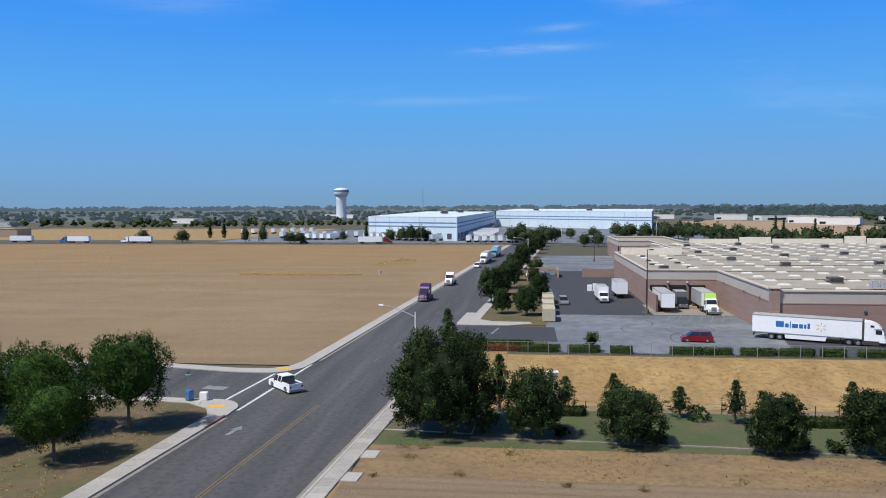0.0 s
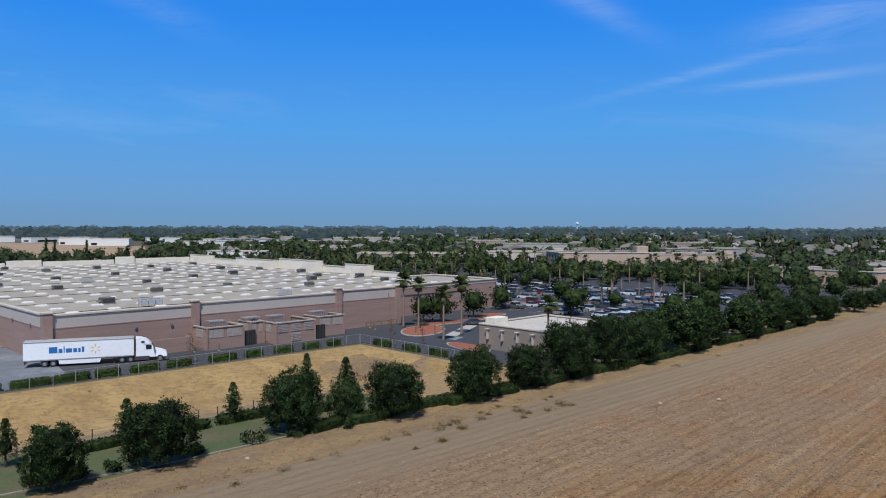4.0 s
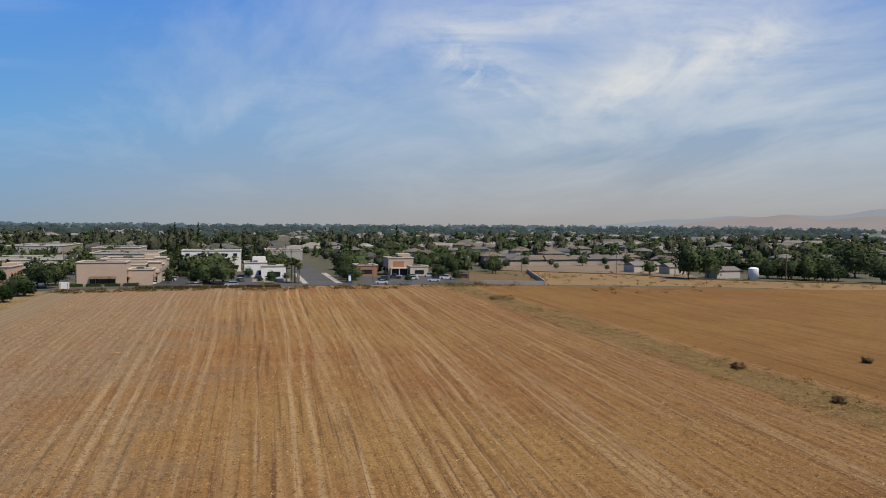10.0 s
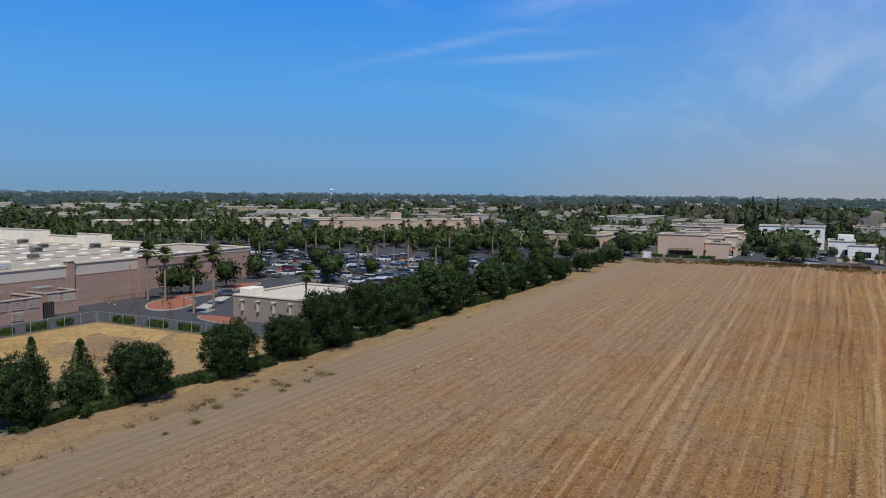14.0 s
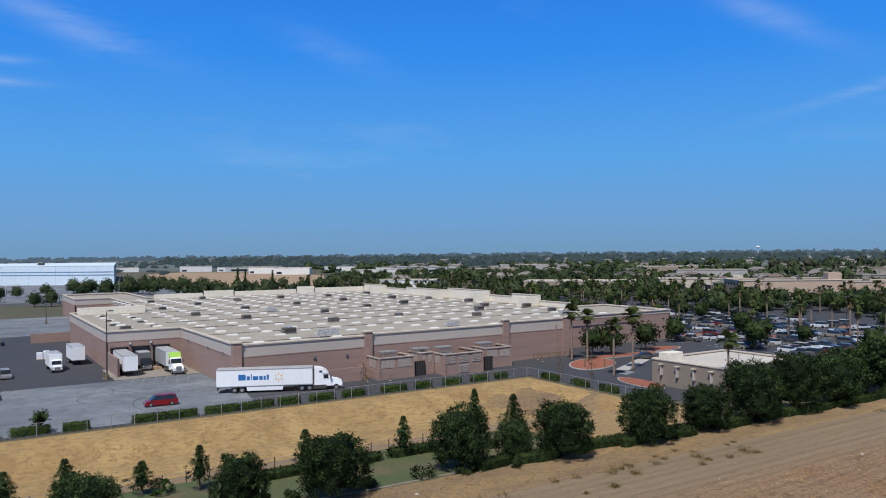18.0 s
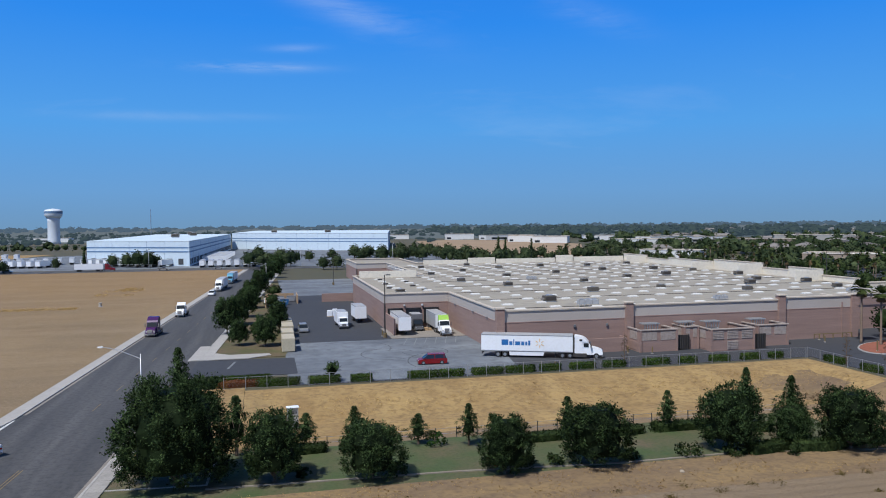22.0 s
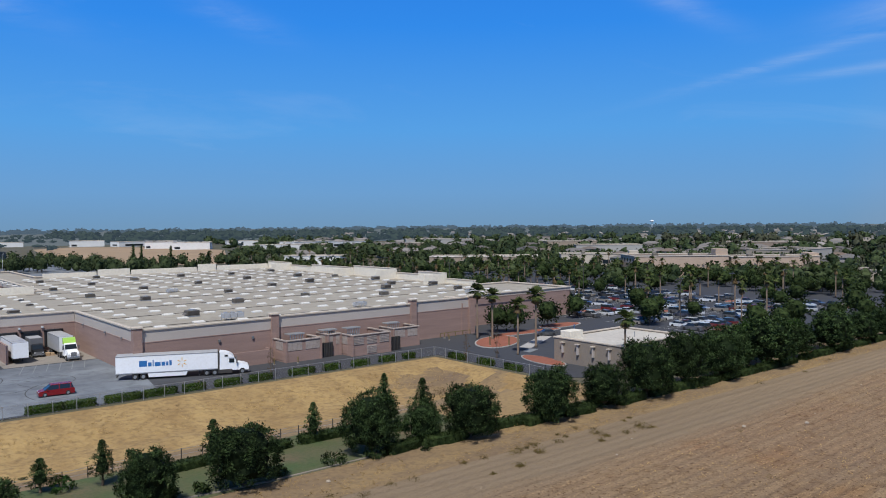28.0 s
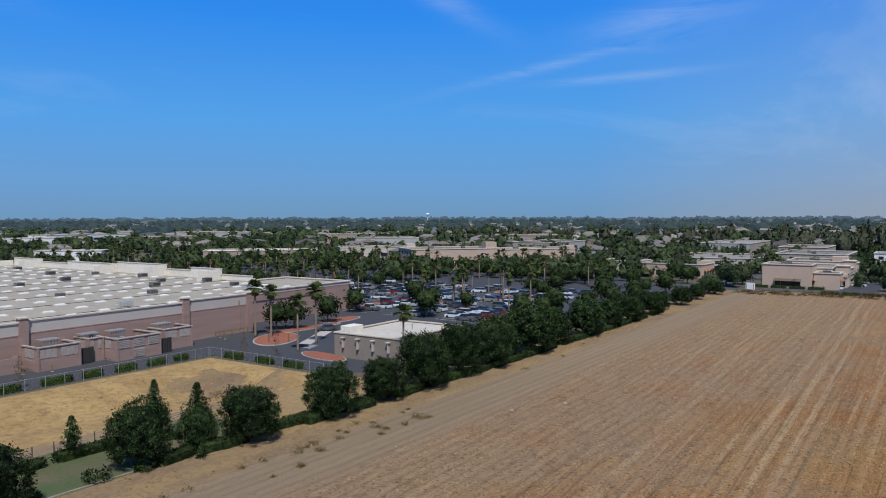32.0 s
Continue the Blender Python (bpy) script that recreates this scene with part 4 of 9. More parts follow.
def place_all(proto, spots):
    """Puts the thing at the first spot and copies at the others: x, y, turn, scale[, height scale]."""
    out = []
    for i, s in enumerate(spots):
        m = at(s[0], s[1], 0.0, s[2], s[3], s[4] if len(s) > 4 else None)
        if i == 0:
            continue
        out.append(copy_thing(proto, m))
    s = spots[0]
    proto.matrix_basis = at(s[0], s[1], 0.0, s[2], s[3], s[4] if len(s) > 4 else None)
    return [proto] + out

# ---- ground ----
BX0, BX1, BY0, BY1 = -3.0, 91.4, 82.0, 113.6          # the rim of the dry basin
g = Shape()
FAR = 4900.0
xs, ys = (-FAR, BX0, BX1, FAR), (-FAR, BY0, BY1, FAR)
for i in range(3):
    for j in range(3):
        if (i, j) != (1, 1):
            g.add([(xs[i], ys[j], -0.06), (xs[i + 1], ys[j], -0.06), (xs[i + 1], ys[j + 1], -0.06), (xs[i], ys[j + 1], -0.06)], [(0, 1, 2, 3)])
structure("ground", g, "far_land", "flat dry farmland reaching to the horizon")
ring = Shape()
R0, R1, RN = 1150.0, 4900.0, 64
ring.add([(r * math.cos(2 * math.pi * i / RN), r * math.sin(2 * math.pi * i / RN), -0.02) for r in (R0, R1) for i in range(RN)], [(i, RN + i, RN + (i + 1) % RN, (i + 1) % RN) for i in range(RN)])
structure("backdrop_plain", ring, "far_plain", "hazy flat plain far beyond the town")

# the dry basin: a grassy bank under the fence, a silty floor and a low near bank
DEPTH = 2.0
NX, NY = 70, 34
vs, fs = [], []
for j in range(NY + 1):
    for i in range(NX + 1):
        x = BX0 + (BX1 - BX0) * i / NX
        y = BY0 + (BY1 - BY0) * j / NY
        far_b = min(1.0, max(0.0, (BY1 - y) / 15.0))
        near_b = min(1.0, max(0.0, (y - BY0) / 6.0))
        side = min(1.0, max(0.0, min(x - BX0, BX1 - x) / 9.0))
        k = min(far_b, near_b, side)
        k = k * k * (3 - 2 * k)
        rough_z = 0.22 * noise.noise((x * 0.25, y * 0.25, 0)) * min(1, 4 * k) + 0.08 * noise.noise((x, y, 3)) * min(1, 4 * k)
        vs.append((x, y, -0.06 - DEPTH * k + rough_z))
for j in range(NY):
    for i in range(NX):
        a = j * (NX + 1) + i
        fs.append((a, a + 1, a + NX + 2, a + NX + 1))
low = [q for q in fs if vs[q[0]][2] < -1.75 and vs[q[0]][1] < 91.5]
worn = [q for q in fs if q not in set(low) and vs[q[0]][0] > 70 and 89 < vs[q[0]][1] < 108 and noise.noise((vs[q[0]][0] * 0.16, vs[q[0]][1] * 0.2, 9.0)) > -0.12 + 0.03 * abs(vs[q[0]][0] - 80) ]
structure("worn_bank", Shape().add(vs, worn), "verge_dirt", "eroded brown earth at the end of the basin")
structure("basin_bank", Shape().add(vs, [q for q in fs if q not in set(low) | set(worn)]), "golden", "dry basin with golden grass banks below the fence")
structure("basin_floor", Shape().add(vs, low), "basin_floor", "bare silty floor of the dry basin")


def sheet(name, x0, y0, x1, y1, nx, ny, z, relief, material, label, slant=0.0):
    """A gently uneven sheet of ground; its far side in x may lean with y."""
    vs, fs = [], []
    for j in range(ny + 1):
        for i in range(nx + 1):
            y = y0 + (y1 - y0) * j / ny
            x = x0 + (x1 + slant * (y - y0) - x0) * i / nx
            edge = 0.0 if i in (0, nx) or j in (0, ny) else 1.0
            vs.append((x, y, z + edge * relief(x, y)))
    for j in range(ny):
        for i in range(nx):
            a = j * (nx + 1) + i
            fs.append((a, a + 1, a + nx + 2, a + nx + 1))
    return structure(name, Shape().add(vs, fs), material, label)


def furrows(x, y):
    return 0.05 * math.sin(y * 4.2 + 0.6 * math.sin(x * 0.02)) + 0.05 * noise.noise((x * 0.06, y * 0.5, 0)) + 0.04 * noise.noise((x * 0.3, y * 1.1, 5))


sheet("field_tilled", -15.2, -67.5, 271.5, 60.6, 106, 430, 0.06, furrows, "till", "bare tilled orange-brown field with pale wheel tracks")
sheet("field_beyond_ditch", -18.0, -420.0, 150.0, -79.0, 40, 140, 0.02, lambda x, y: 0.05 * noise.noise((x * 0.1, y * 0.1, 0)), "till_far", "smooth reddish tilled field beyond the ditch", 0.35)
sheet("ditch_bank", -18.0, -79.2, 271.5, -67.3, 240, 20, 0.12, lambda x, y: 0.10 * noise.noise((x * 0.3, y * 0.4, 0)) + 0.05 * noise.noise((x * 1.1, y * 1.1, 4)) - 0.06 * math.exp(-((y + 73.2) / 1.2) ** 2), "till", "weedy shallow ditch between two fields")
sheet("weed_verge", -14.9, 60.4, 262.0, 68.6, 180, 10, 0.06, lambda x, y: 0.14 * noise.noise((x * 0.5, y * 0.5, 0)) + 0.05, "verge_dirt", "verge of brown dirt and dry golden weeds beside the track")
sheet("far_verge", 271.5, -112.0, 275.4, 62.0, 6, 120, 0.0, lambda x, y: 0.15 * noise.noise((x * 0.4, y * 0.4, 0)), "weeds", "dry weedy verge at the end of the field")
sheet("field_tan", -420.0, 102.4, -32.5, 418.0, 60, 60, 0.07, lambda x, y: 0.10 * noise.noise((x * 0.08, y * 0.08, 0)), "field_tan", "wide harrowed tan field across the road", 0.07)
structure("road_verge", Shape().slab([(-23.7, -60), (-15.1, -60), (-15.1, 63.0)], -0.05, 0.03), "weeds", "dry weedy verge between the pavement and the field")
structure("field_west", Shape().slab([(-420, -420), (-70, -420), (-40.3, -8), (-37.7, 29.5), (-420, 29.5)], -0.055, 0.02), "field_tan", "dry tan field across the road")
structure("lawn_strip", Shape().slab([(-14.7, 68.6), (64, 68.6), (64, 82.2), (-13.7, 82.2)], -0.05, 0.05), "lawn", "patchy watered lawn strip under young trees")
structure("basin_end", Shape().slab([(63.8, 71.6), (93, 71.6), (93, 82), (64.2, 82)], -0.05, 0.045), "weeds", "dry weedy ground at the end of the basin")
structure("bank_end", Shape().slab([(-13.6, 82.3), (-3.05, 82.3), (-3.05, 115.2), (-11.6, 115.2)], -0.05, 0.03), "golden", "golden dry grass beside the dry basin")
structure("tree_bed", Shape().slab(rect(63.8, 62.5, 270, 71.5), -0.05, 0.055), "basin_floor", "bare shaded bed under the tree row")
structure("corner_lawn", Shape().slab([(-130, 30), (-37.6, 30), (-34.35, 76.4), (-35.7, 79.3), (-38.6, 81.3), (-44, 81.9), (-130, 82.3)], -0.05, 0.06), "lawn_dry", "half-dry corner lawn under trees")

# ---- streets ----
SLOPE = 0.07                                            # the road runs slightly off the y axis


def rx_of(off, y):
    return off + SLOPE * y


def road_strip(o0, o1, y0, y1, z0, z1):
    return Shape().slab([(rx_of(o0, y0), y0), (rx_of(o1, y0), y0), (rx_of(o1, y1), y1), (rx_of(o0, y1), y1)], z0, z1)


WK, EK = -37.7, -21.3                                   # kerb lines
structure("road", road_strip(WK, EK, -300, 425, -0.05, 0.02), "asphalt", "wide worn asphalt road", "road")
structure("side_street", Shape().slab([(-420, 101.5), (-420, 85.6), (-44, 83.4), (-36.6, 83.2), (-32.3, 76.5), (-29, 76.5), (-29, 104.5), (-30.4, 104.5), (-34.6, 97.3), (-40, 97.5), (-50, 99.6)], -0.05, 0.024), "asphalt", "side street meeting the road", "road")
far_street = structure("far_street", Shape().slab([(-420, 428), (60, 416), (60, 434), (-420, 446)], -0.05, 0.02), "asphalt", "far street with parked lorries", "road")
structure("cross_street", Shape().slab(rect(275.4, -112, 287.0, 200), -0.05, 0.02), "asphalt", "street along the end of the field", "road")
pave_east = structure("pavement_east", road_strip(EK + 0.2, EK + 1.75, -60, 124, -0.05, 0.14), "concrete", "pale concrete pavement beside the road", "pavement")
structure("pavement_east_far", road_strip(EK + 0.2, EK + 1.9, 140, 415, -0.05, 0.16), "concrete", "pale concrete pavement beside the road", "pavement")
pave_west = structure("pavement_west", road_strip(WK - 1.95, WK - 0.2, -60, 76.4, -0.05, 0.14), "concrete", "pale concrete pavement beside the road", "pavement")
structure("pavement_west_far", road_strip(WK - 1.95, WK - 0.2, 104, 415, -0.05, 0.16), "concrete", "pale concrete pavement beside the field", "pavement")
structure("kerb_east", road_strip(EK - 0.05, EK + 0.2, -60, 124, -0.05, 0.18), "kerb", "concrete kerb", "kerb")
structure("kerb_west", road_strip(WK - 0.2, WK + 0.05, -60, 72, -0.05, 0.18), "kerb", "concrete kerb", "kerb")
structure("kerb_red", road_strip(WK - 0.2, WK + 0.06, 72, 76.6, -0.05, 0.19), "kerb_red", "kerb painted red by the corner", "kerb")
structure("kerb_west_far", road_strip(WK - 0.2, WK + 0.05, 104, 415, -0.05, 0.18), "kerb", "concrete kerb", "kerb")
structure("kerb_east_far", road_strip(EK - 0.05, EK + 0.2, 140, 415, -0.05, 0.18), "kerb", "concrete kerb", "kerb")
for o, y0, y1 in ((WK + 0.05, -60, 76.0), (EK - 0.5, -60, 124), (WK + 0.05, 106, 415)):
    structure("gutter", road_strip(o, o + 0.45, y0, y1, 0.0, 0.032), "apron", "stained concrete gutter along the kerb", "kerb")


def arc_pts(cx, cy, r, a0, a1, n=10):
    return [(cx + r * math.cos(radians(a0 + (a1 - a0) * i / n)), cy + r * math.sin(radians(a0 + (a1 - a0) * i / n))) for i in range(n + 1)]


corner = Shape().slab([(-34.3, 76.4), (-32.2, 76.4)] + arc_pts(-36.2, 79.2, 4.0, -8, 86) + [(-44, 83.4), (-44, 81.8), (-38.6, 81.2), (-35.6, 79.2)], -0.05, 0.15)
structure("pavement_corner", corner, "concrete", "rounded concrete corner with a ramp", "pavement")
structure("pavement_side_near", Shape().slab([(-420, 83.8), (-44, 81.8), (-44, 83.4), (-420, 85.6)], -0.05, 0.15), "concrete", "pavement along the side street", "pavement")
corner2 = Shape().slab([(-40, 97.5), (-34.6, 97.3), (-32.6, 98.2), (-31.0, 100.4), (-30.4, 104.2), (-32.4, 104.2), (-33.2, 101.6), (-35.4, 99.9), (-40, 99.8)], -0.05, 0.15)
structure("pavement_corner_far", corner2, "concrete", "rounded concrete corner with a ramp", "pavement")
structure("pavement_side_far", Shape().slab([(-420, 101.5), (-50, 99.6), (-40, 97.5), (-40, 99.8), (-50, 101.8), (-420, 103.6)], -0.05, 0.15), "concrete", "pavement along the side street", "pavement")
structure("ramp_pad_near", Shape().slab([(-35.6, 79.4), (-33.8, 79.6), (-33.9, 80.8), (-35.7, 80.6)], 0.14, 0.165), "tactile", "yellow tactile paving pad", "pavement")
structure("ramp_pad_far", Shape().slab([(-34.2, 99.0), (-32.4, 99.6), (-32.8, 101.0), (-34.5, 100.4)], 0.14, 0.165), "tactile", "yellow tactile paving pad", "pavement")


def strip_of(p, q, w, z0, z1):
    p, q = Vector(p), Vector(q)
    n = (q - p).normalized()
    n = Vector((-n.y, n.x)) * w / 2
    return Shape().slab([tuple(p - n), tuple(q - n), tuple(q + n), tuple(p + n)], z0, z1)


for p, q in (((-35.0, 83.4), (-33.8, 97.2)), ((-31.9, 79.0), (-30.5, 103.4))):
    structure("crossing_line", strip_of(p, q, 0.35, 0.02, 0.034), "paint_white", "worn white crossing line", "road marking")
for o in (-29.62, -29.28):
    structure("centre_line", road_strip(o, o + 0.13, -60, 82, 0.02, 0.030), "paint_yellow", "worn double yellow centre line", "road marking")
for y in range(106, 400, 12):
    structure("lane_dash", road_strip(-29.5, -29.38, y, y + 4, 0.02, 0.030), "paint_yellow", "worn yellow lane dash", "road marking")
structure("arrow_marking", Shape().slab([(-29.8, 70.2), (-29.4, 70.2), (-29.15, 72.0), (-28.8, 72.0), (-29.2, 73.4), (-30.0, 72.0), (-29.6, 72.0)], 0.02, 0.034), "paint_faded", "worn white turn arrow", "road marking")
structure("word_marking", Shape().slab([(-40.2, 88.2), (-37.2, 87.8), (-37.0, 89.4), (-40.0, 89.9)], 0.024, 0.034), "paint_faded", "worn white stop marking as plain bar", "road marking")
for y0 in (58.8, 64.6):
    structure("concrete_pad", road_strip(EK + 1.8, EK + 3.2, y0, y0 + 2.0, -0.05, 0.14), "concrete", "small concrete pad beside the pavement", "pavement")

# ---- store yard, lots ----
structure("service_lane", Shape().slab([(4, 114.9), (117.3, 114.9), (117.3, 141), (41, 141), (41, 155.3), (4, 155.3)], -0.05, 0.02), "asphalt_dark", "dark sealed service lane behind the store", "road")
structure("yard_pale", Shape().slab([(3.5, 115.6), (40, 115.6), (43, 134), (41.5, 155.4), (3.5, 155.4)], 0.0, 0.028), "yard", "pale worn concrete loading yard with tyre marks", "yard")
structure("yard_dark", Shape().slab(rect(5.5, 155.4, 41.5, 258), -0.05, 0.024), "asphalt_dark", "dark asphalt loading yard", "yard")
structure("yard_far", Shape().slab(rect(5.5, 258, 60, 332), -0.05, 0.024), "yard", "pale far loading yard", "yard")
structure("dock_apron", Shape().slab(rect(25.6, 156, 42, 172.2), 0.0, 0.045), "apron", "pale concrete dock apron", "yard")
structure("driveway", Shape().slab([(rx_of(EK, 124), 124), (5, 124), (5, 139), (rx_of(EK, 140), 140)], -0.05, 0.03), "asphalt_dark", "driveway into the loading yard", "road")
structure("verge_east", Shape().slab([(-11.2, 141), (3.5, 141), (5.3, 160), (5.3, 374), (5.0, 374)], -0.05, 0.05), "lawn_dry", "half-dry grass verge under street trees", "ground")
structure("parking_lot", Shape().slab([(93, 86), (104, 74), (262, 74), (272, 90), (330, 120), (330, 330), (150.3, 330), (150.3, 166.6), (162.4, 166.6), (162.4, 141), (117.4, 141), (117.4, 114.8), (93, 114.8)], -0.05, 0.022), "asphalt_dark", "dark sealed parking lot full of cars", "parking lot")
structure("lawn_kerb", Shape().slab([(-15.6, 73.4), (-5.5, 72.6), (-5.4, 72.8), (-15.6, 73.6)], 0.0, 0.12), "kerb", "thin concrete lawn edging", "kerb")
structure("lawn_edge", Shape().slab([(-5.6, 72.7), (-5.4, 72.7), (-5.1, 80), (-5.3, 80)], 0.0, 0.12), "kerb", "thin concrete lawn edging", "kerb")
structure("field_kerb", Shape().slab([(-5.5, 71.4), (18, 70.4), (34, 68.8), (48, 68.8), (63, 66), (63, 66.3), (48, 69.1), (34, 69.1), (18, 70.7), (-5.5, 71.7)], 0.0, 0.15), "old_kerb", "low concrete edging along the field", "kerb")
structure("driveway_apron", Shape().slab([(-13.4, 140.2), (-3.0, 140.2), (1.0, 142.6), (0.6, 144.4), (-6.5, 144.6), (-9.6, 147.5), (-10.6, 156), (-12.4, 156)], 0.0, 0.14), "concrete", "pale concrete apron of the driveway", "pavement")
structure("driveway_bar", Shape().slab([(-6.4, 131.0), (-6.0, 131.0), (-5.0, 137.5), (-5.4, 137.5)], 0.03, 0.042), "paint_faded", "white stop bar on the driveway", "road marking")
for i in range(6):
    structure("bay_line", strip_of((29.5 + 2.1 * i, 158.5), (26.5 + 2.1 * i, 147.5), 0.14, 0.028, 0.04), "paint_faded", "faded white bay line in the yard", "road marking")
def ring_mark(cx, cy, r, w, a0, a1):
    n = 20
    pts = [(cx + q * math.cos(radians(a0 + (a1 - a0) * i / n)), cy + q * 1.15 * math.sin(radians(a0 + (a1 - a0) * i / n))) for q in (r, r + w) for i in range(n + 1)]
    k = n + 1
    s = Shape().add([(x, y, 0.034) for x, y in pts], [(i, i + 1, k + i + 1, k + i) for i in range(n)])
    structure("tyre_mark", s, "asphalt", "dark curved tyre mark in the yard", "road marking")


for cx, cy, r, a0, a1 in ((22, 138, 5.0, 20, 330), (29, 139, 4.2, 180, 480), (16, 146, 7.5, -30, 60), (33, 128, 9.0, 100, 200)):
    ring_mark(cx, cy, r, 0.16, a0, a1)

# ---- the store ----
SH = 8.0                                                # height of its walls
store = thing("store_building", "large flat-roofed big-box store of brown block with a tan band", "building")


def wall_run(p, q, h, inside, band=2.3, pier=False):
    """A block wall from p to q with a tan band and a cream coping; inside tells which side the building is."""
    p, q = Vector(p), Vector(q)
    way = (q - p).normalized()
    ang = math.degrees(math.atan2(way.y, way.x))
    ln = (q - p).length
    m = Matrix.Translation((p.x, p.y, 0)) @ turn_z(ang)
    s = inside * 0.2
    part("wall", Shape().box(ln / 2, s, -0.05, ln, 0.4, h - band + 0.05), "brick", store, place=m)
    part("band", Shape().box(ln / 2, s, h - band, ln - 0.02, 0.34, band - 0.24), "band", store, "tan painted upper band", m)
    part("string_course", Shape().box(ln / 2, s, h - band - 0.08, ln - 0.05, 0.5, 0.16), "brick", store, place=m)
    part("coping", Shape().box(ln / 2, s, h - 0.25, ln + 0.3, 0.72, 0.3, bev=0.06), "cap", store, "cream coping", m)


SY = 132.0
wall_run((41.5, SY), (67.0, SY), SH, 1)
wall_run((67.0, SY), (100.0, SY), SH + 0.25, 1)
wall_run((100.0, SY), (117.0, SY), SH + 0.6, 1, 2.5)
wall_run((117.0, SY), (117.0, SY + 9), SH, 1)
wall_run((117.0, SY + 9), (162.0, SY + 9), SH - 0.2, 1, 1.0)
wall_run((162.0, SY + 9), (162.0, SY + 34), SH - 0.2, 1, 1.0)
wall_run((162.0, SY + 34), (150.0, SY + 34), SH - 0.2, 1, 1.0)
wall_run((41.5, 172), (41.5, SY), SH, 1)
wall_run((26.4, 172), (41.5, 172), SH, 1)
wall_run((26.4, 234), (26.4, 172), SH, 1)
wall_run((48, 234), (26.4, 234), SH, -1 * -1)
wall_run((48, 306), (48, 234), SH, 1)
wall_run((36, 306), (48, 306), SH, 1)
wall_run((36, 345), (36, 306), SH, 1)
wall_run((150, SY + 34.4), (150, 300), SH, 1)
wall_run((150, 300), (60, 300), SH, 1)
wall_run((60, 300), (60, 345), SH, 1)
wall_run((60, 345), (36, 345), SH, 1)
for x, h in ((41.5, 8.5), (67.0, 8.8), (100.0, 9.2), (117.0, 8.9)):
    s = Shape().box(0, 0, -0.05, 1.5, 1.2, h - 0.2)
    pr = part("pier", s, "brick", store, place=at(x, SY + 0.1))
    part("pier_cap", Shape().box(0, 0, h - 0.25, 1.8, 1.5, 0.3, bev=0.07), "cap", pr, "cream pier cap")
part("roof", Shape().slab([(41.9, SY + 0.4), (116.6, SY + 0.4), (116.6, SY + 9.4), (161.6, SY + 9.4), (161.6, SY + 33.6), (149.6, SY + 33.6), (149.6, 299.6), (60, 299.6), (60, 344.6), (36.4, 344.6), (36.4, 306.4), (48.4, 306.4), (48.4, 233.6), (26.8, 233.6), (26.8, 172.4), (41.9, 172.4)], SH - 1.0, SH - 0.7), "roof", store, "pale membrane roof")
ROOF = SH - 0.7
# raised cream parapets of the front, seen from behind
for y0, y1, h in ((167, 180, 0.9), (180.2, 194, 2.5), (194.2, 206, 1.6), (206.2, 232, 2.9), (232.2, 262, 2.2), (262.2, 279, 1.5), (279.2, 299, 2.4)):
    part("parapet", Shape().box(149.6, (y0 + y1) / 2, ROOF - 0.1, 0.5, y1 - y0, h + 0.5, bev=0.04), "parapet", store, "tall cream parapet")
    part("parapet_cap", Shape().box(149.6, (y0 + y1) / 2, ROOF + h + 0.38, 0.8, y1 - y0 + 0.2, 0.22, bev=0.04), "cap", store, "tan parapet cap")
    if h > 1.8:
        part("parapet_return", Shape().box(145.2, y0 + 0.25, ROOF - 0.1, 8.3, 0.5, h + 0.48, bev=0.04), "parapet", store, "cream parapet return")
for x0, x1, h in ((28.2, 46, 1.3), (62, 80, 0.9), (80.5, 92, 1.6), (92.5, 118, 1.0), (118.5, 126, 2.0), (126.5, 149, 1.2)):
    y = 232.5 if x1 < 50 else 299.0
    part("parapet", Shape().box((x0 + x1) / 2, y, ROOF - 0.1, x1 - x0, 0.4, h + 0.8, bev=0.04), "parapet", store, "cream parapet")
# skylights: one shape, many places
sk = Shape().box(0, 0, 0, 2.2, 1.3, 0.2)
sk.add([(-1.05, -0.6, 0.2), (1.05, -0.6, 0.2), (1.05, 0.6, 0.2), (-1.05, 0.6, 0.2), (-0.85, 0, 0.40), (0.85, 0, 0.40)], [(0, 1, 5, 4), (1, 2, 5), (2, 3, 4, 5), (3, 0, 4)])
sk_mesh = sk.mesh("skylight")
for i in range(13):
    for j in range(20):
        x, y = 47.5 + i * 7.9, 138.0 + j * 8.0 + (2.0 if i % 2 else 0)
        if y > 296 or (x > 113 and y < 146):
            continue
        part("skylight", sk_mesh, "skylight", store, place=at(x, y, ROOF - 0.02))
for i in range(2):
    for j in range(6):
        part("skylight", sk_mesh, "skylight", store, place=at(32.5 + 6.5 * i, 183 + 8 * j, ROOF - 0.02))
for j in range(9):
    part("drain_run", Shape().box(95, 140 + 17.5 * j, ROOF - 0.01, 104, 0.16, 0.10), "unit_dark", store, "thin dark pipe across the roof")


def rooftop_unit(place, w, d, h, label):
    ob = thing("rooftop_unit", label, "rooftop unit", "rooftop units", place)
    part("curb", Shape().box(0, 0, 0, w * 0.92, d * 0.92, 0.3), "galv", ob)
    body = part("housing", Shape().box(0, 0, 0.3, w, d, h, bev=0.06), "unit", ob)
    part("intake", Shape().box(0, -d / 2 - 0.03, 0.5, w * 0.8, 0.06, h * 0.6), "unit_dark", body, "dark louvred intake")
    part("hood", Shape().profile([(-w / 2 - 0.5, 0.5), (-w / 2, 0.5), (-w / 2, h * 0.85)], d * 0.8), "unit", body)
    part("fan_guard", Shape().lathe([(min(w, d) * 0.36, 0.3 + h), (min(w, d) * 0.36, 0.5 + h), (min(w, d) * 0.3, 0.5 + h)], 12), "galv", body)
    return ob


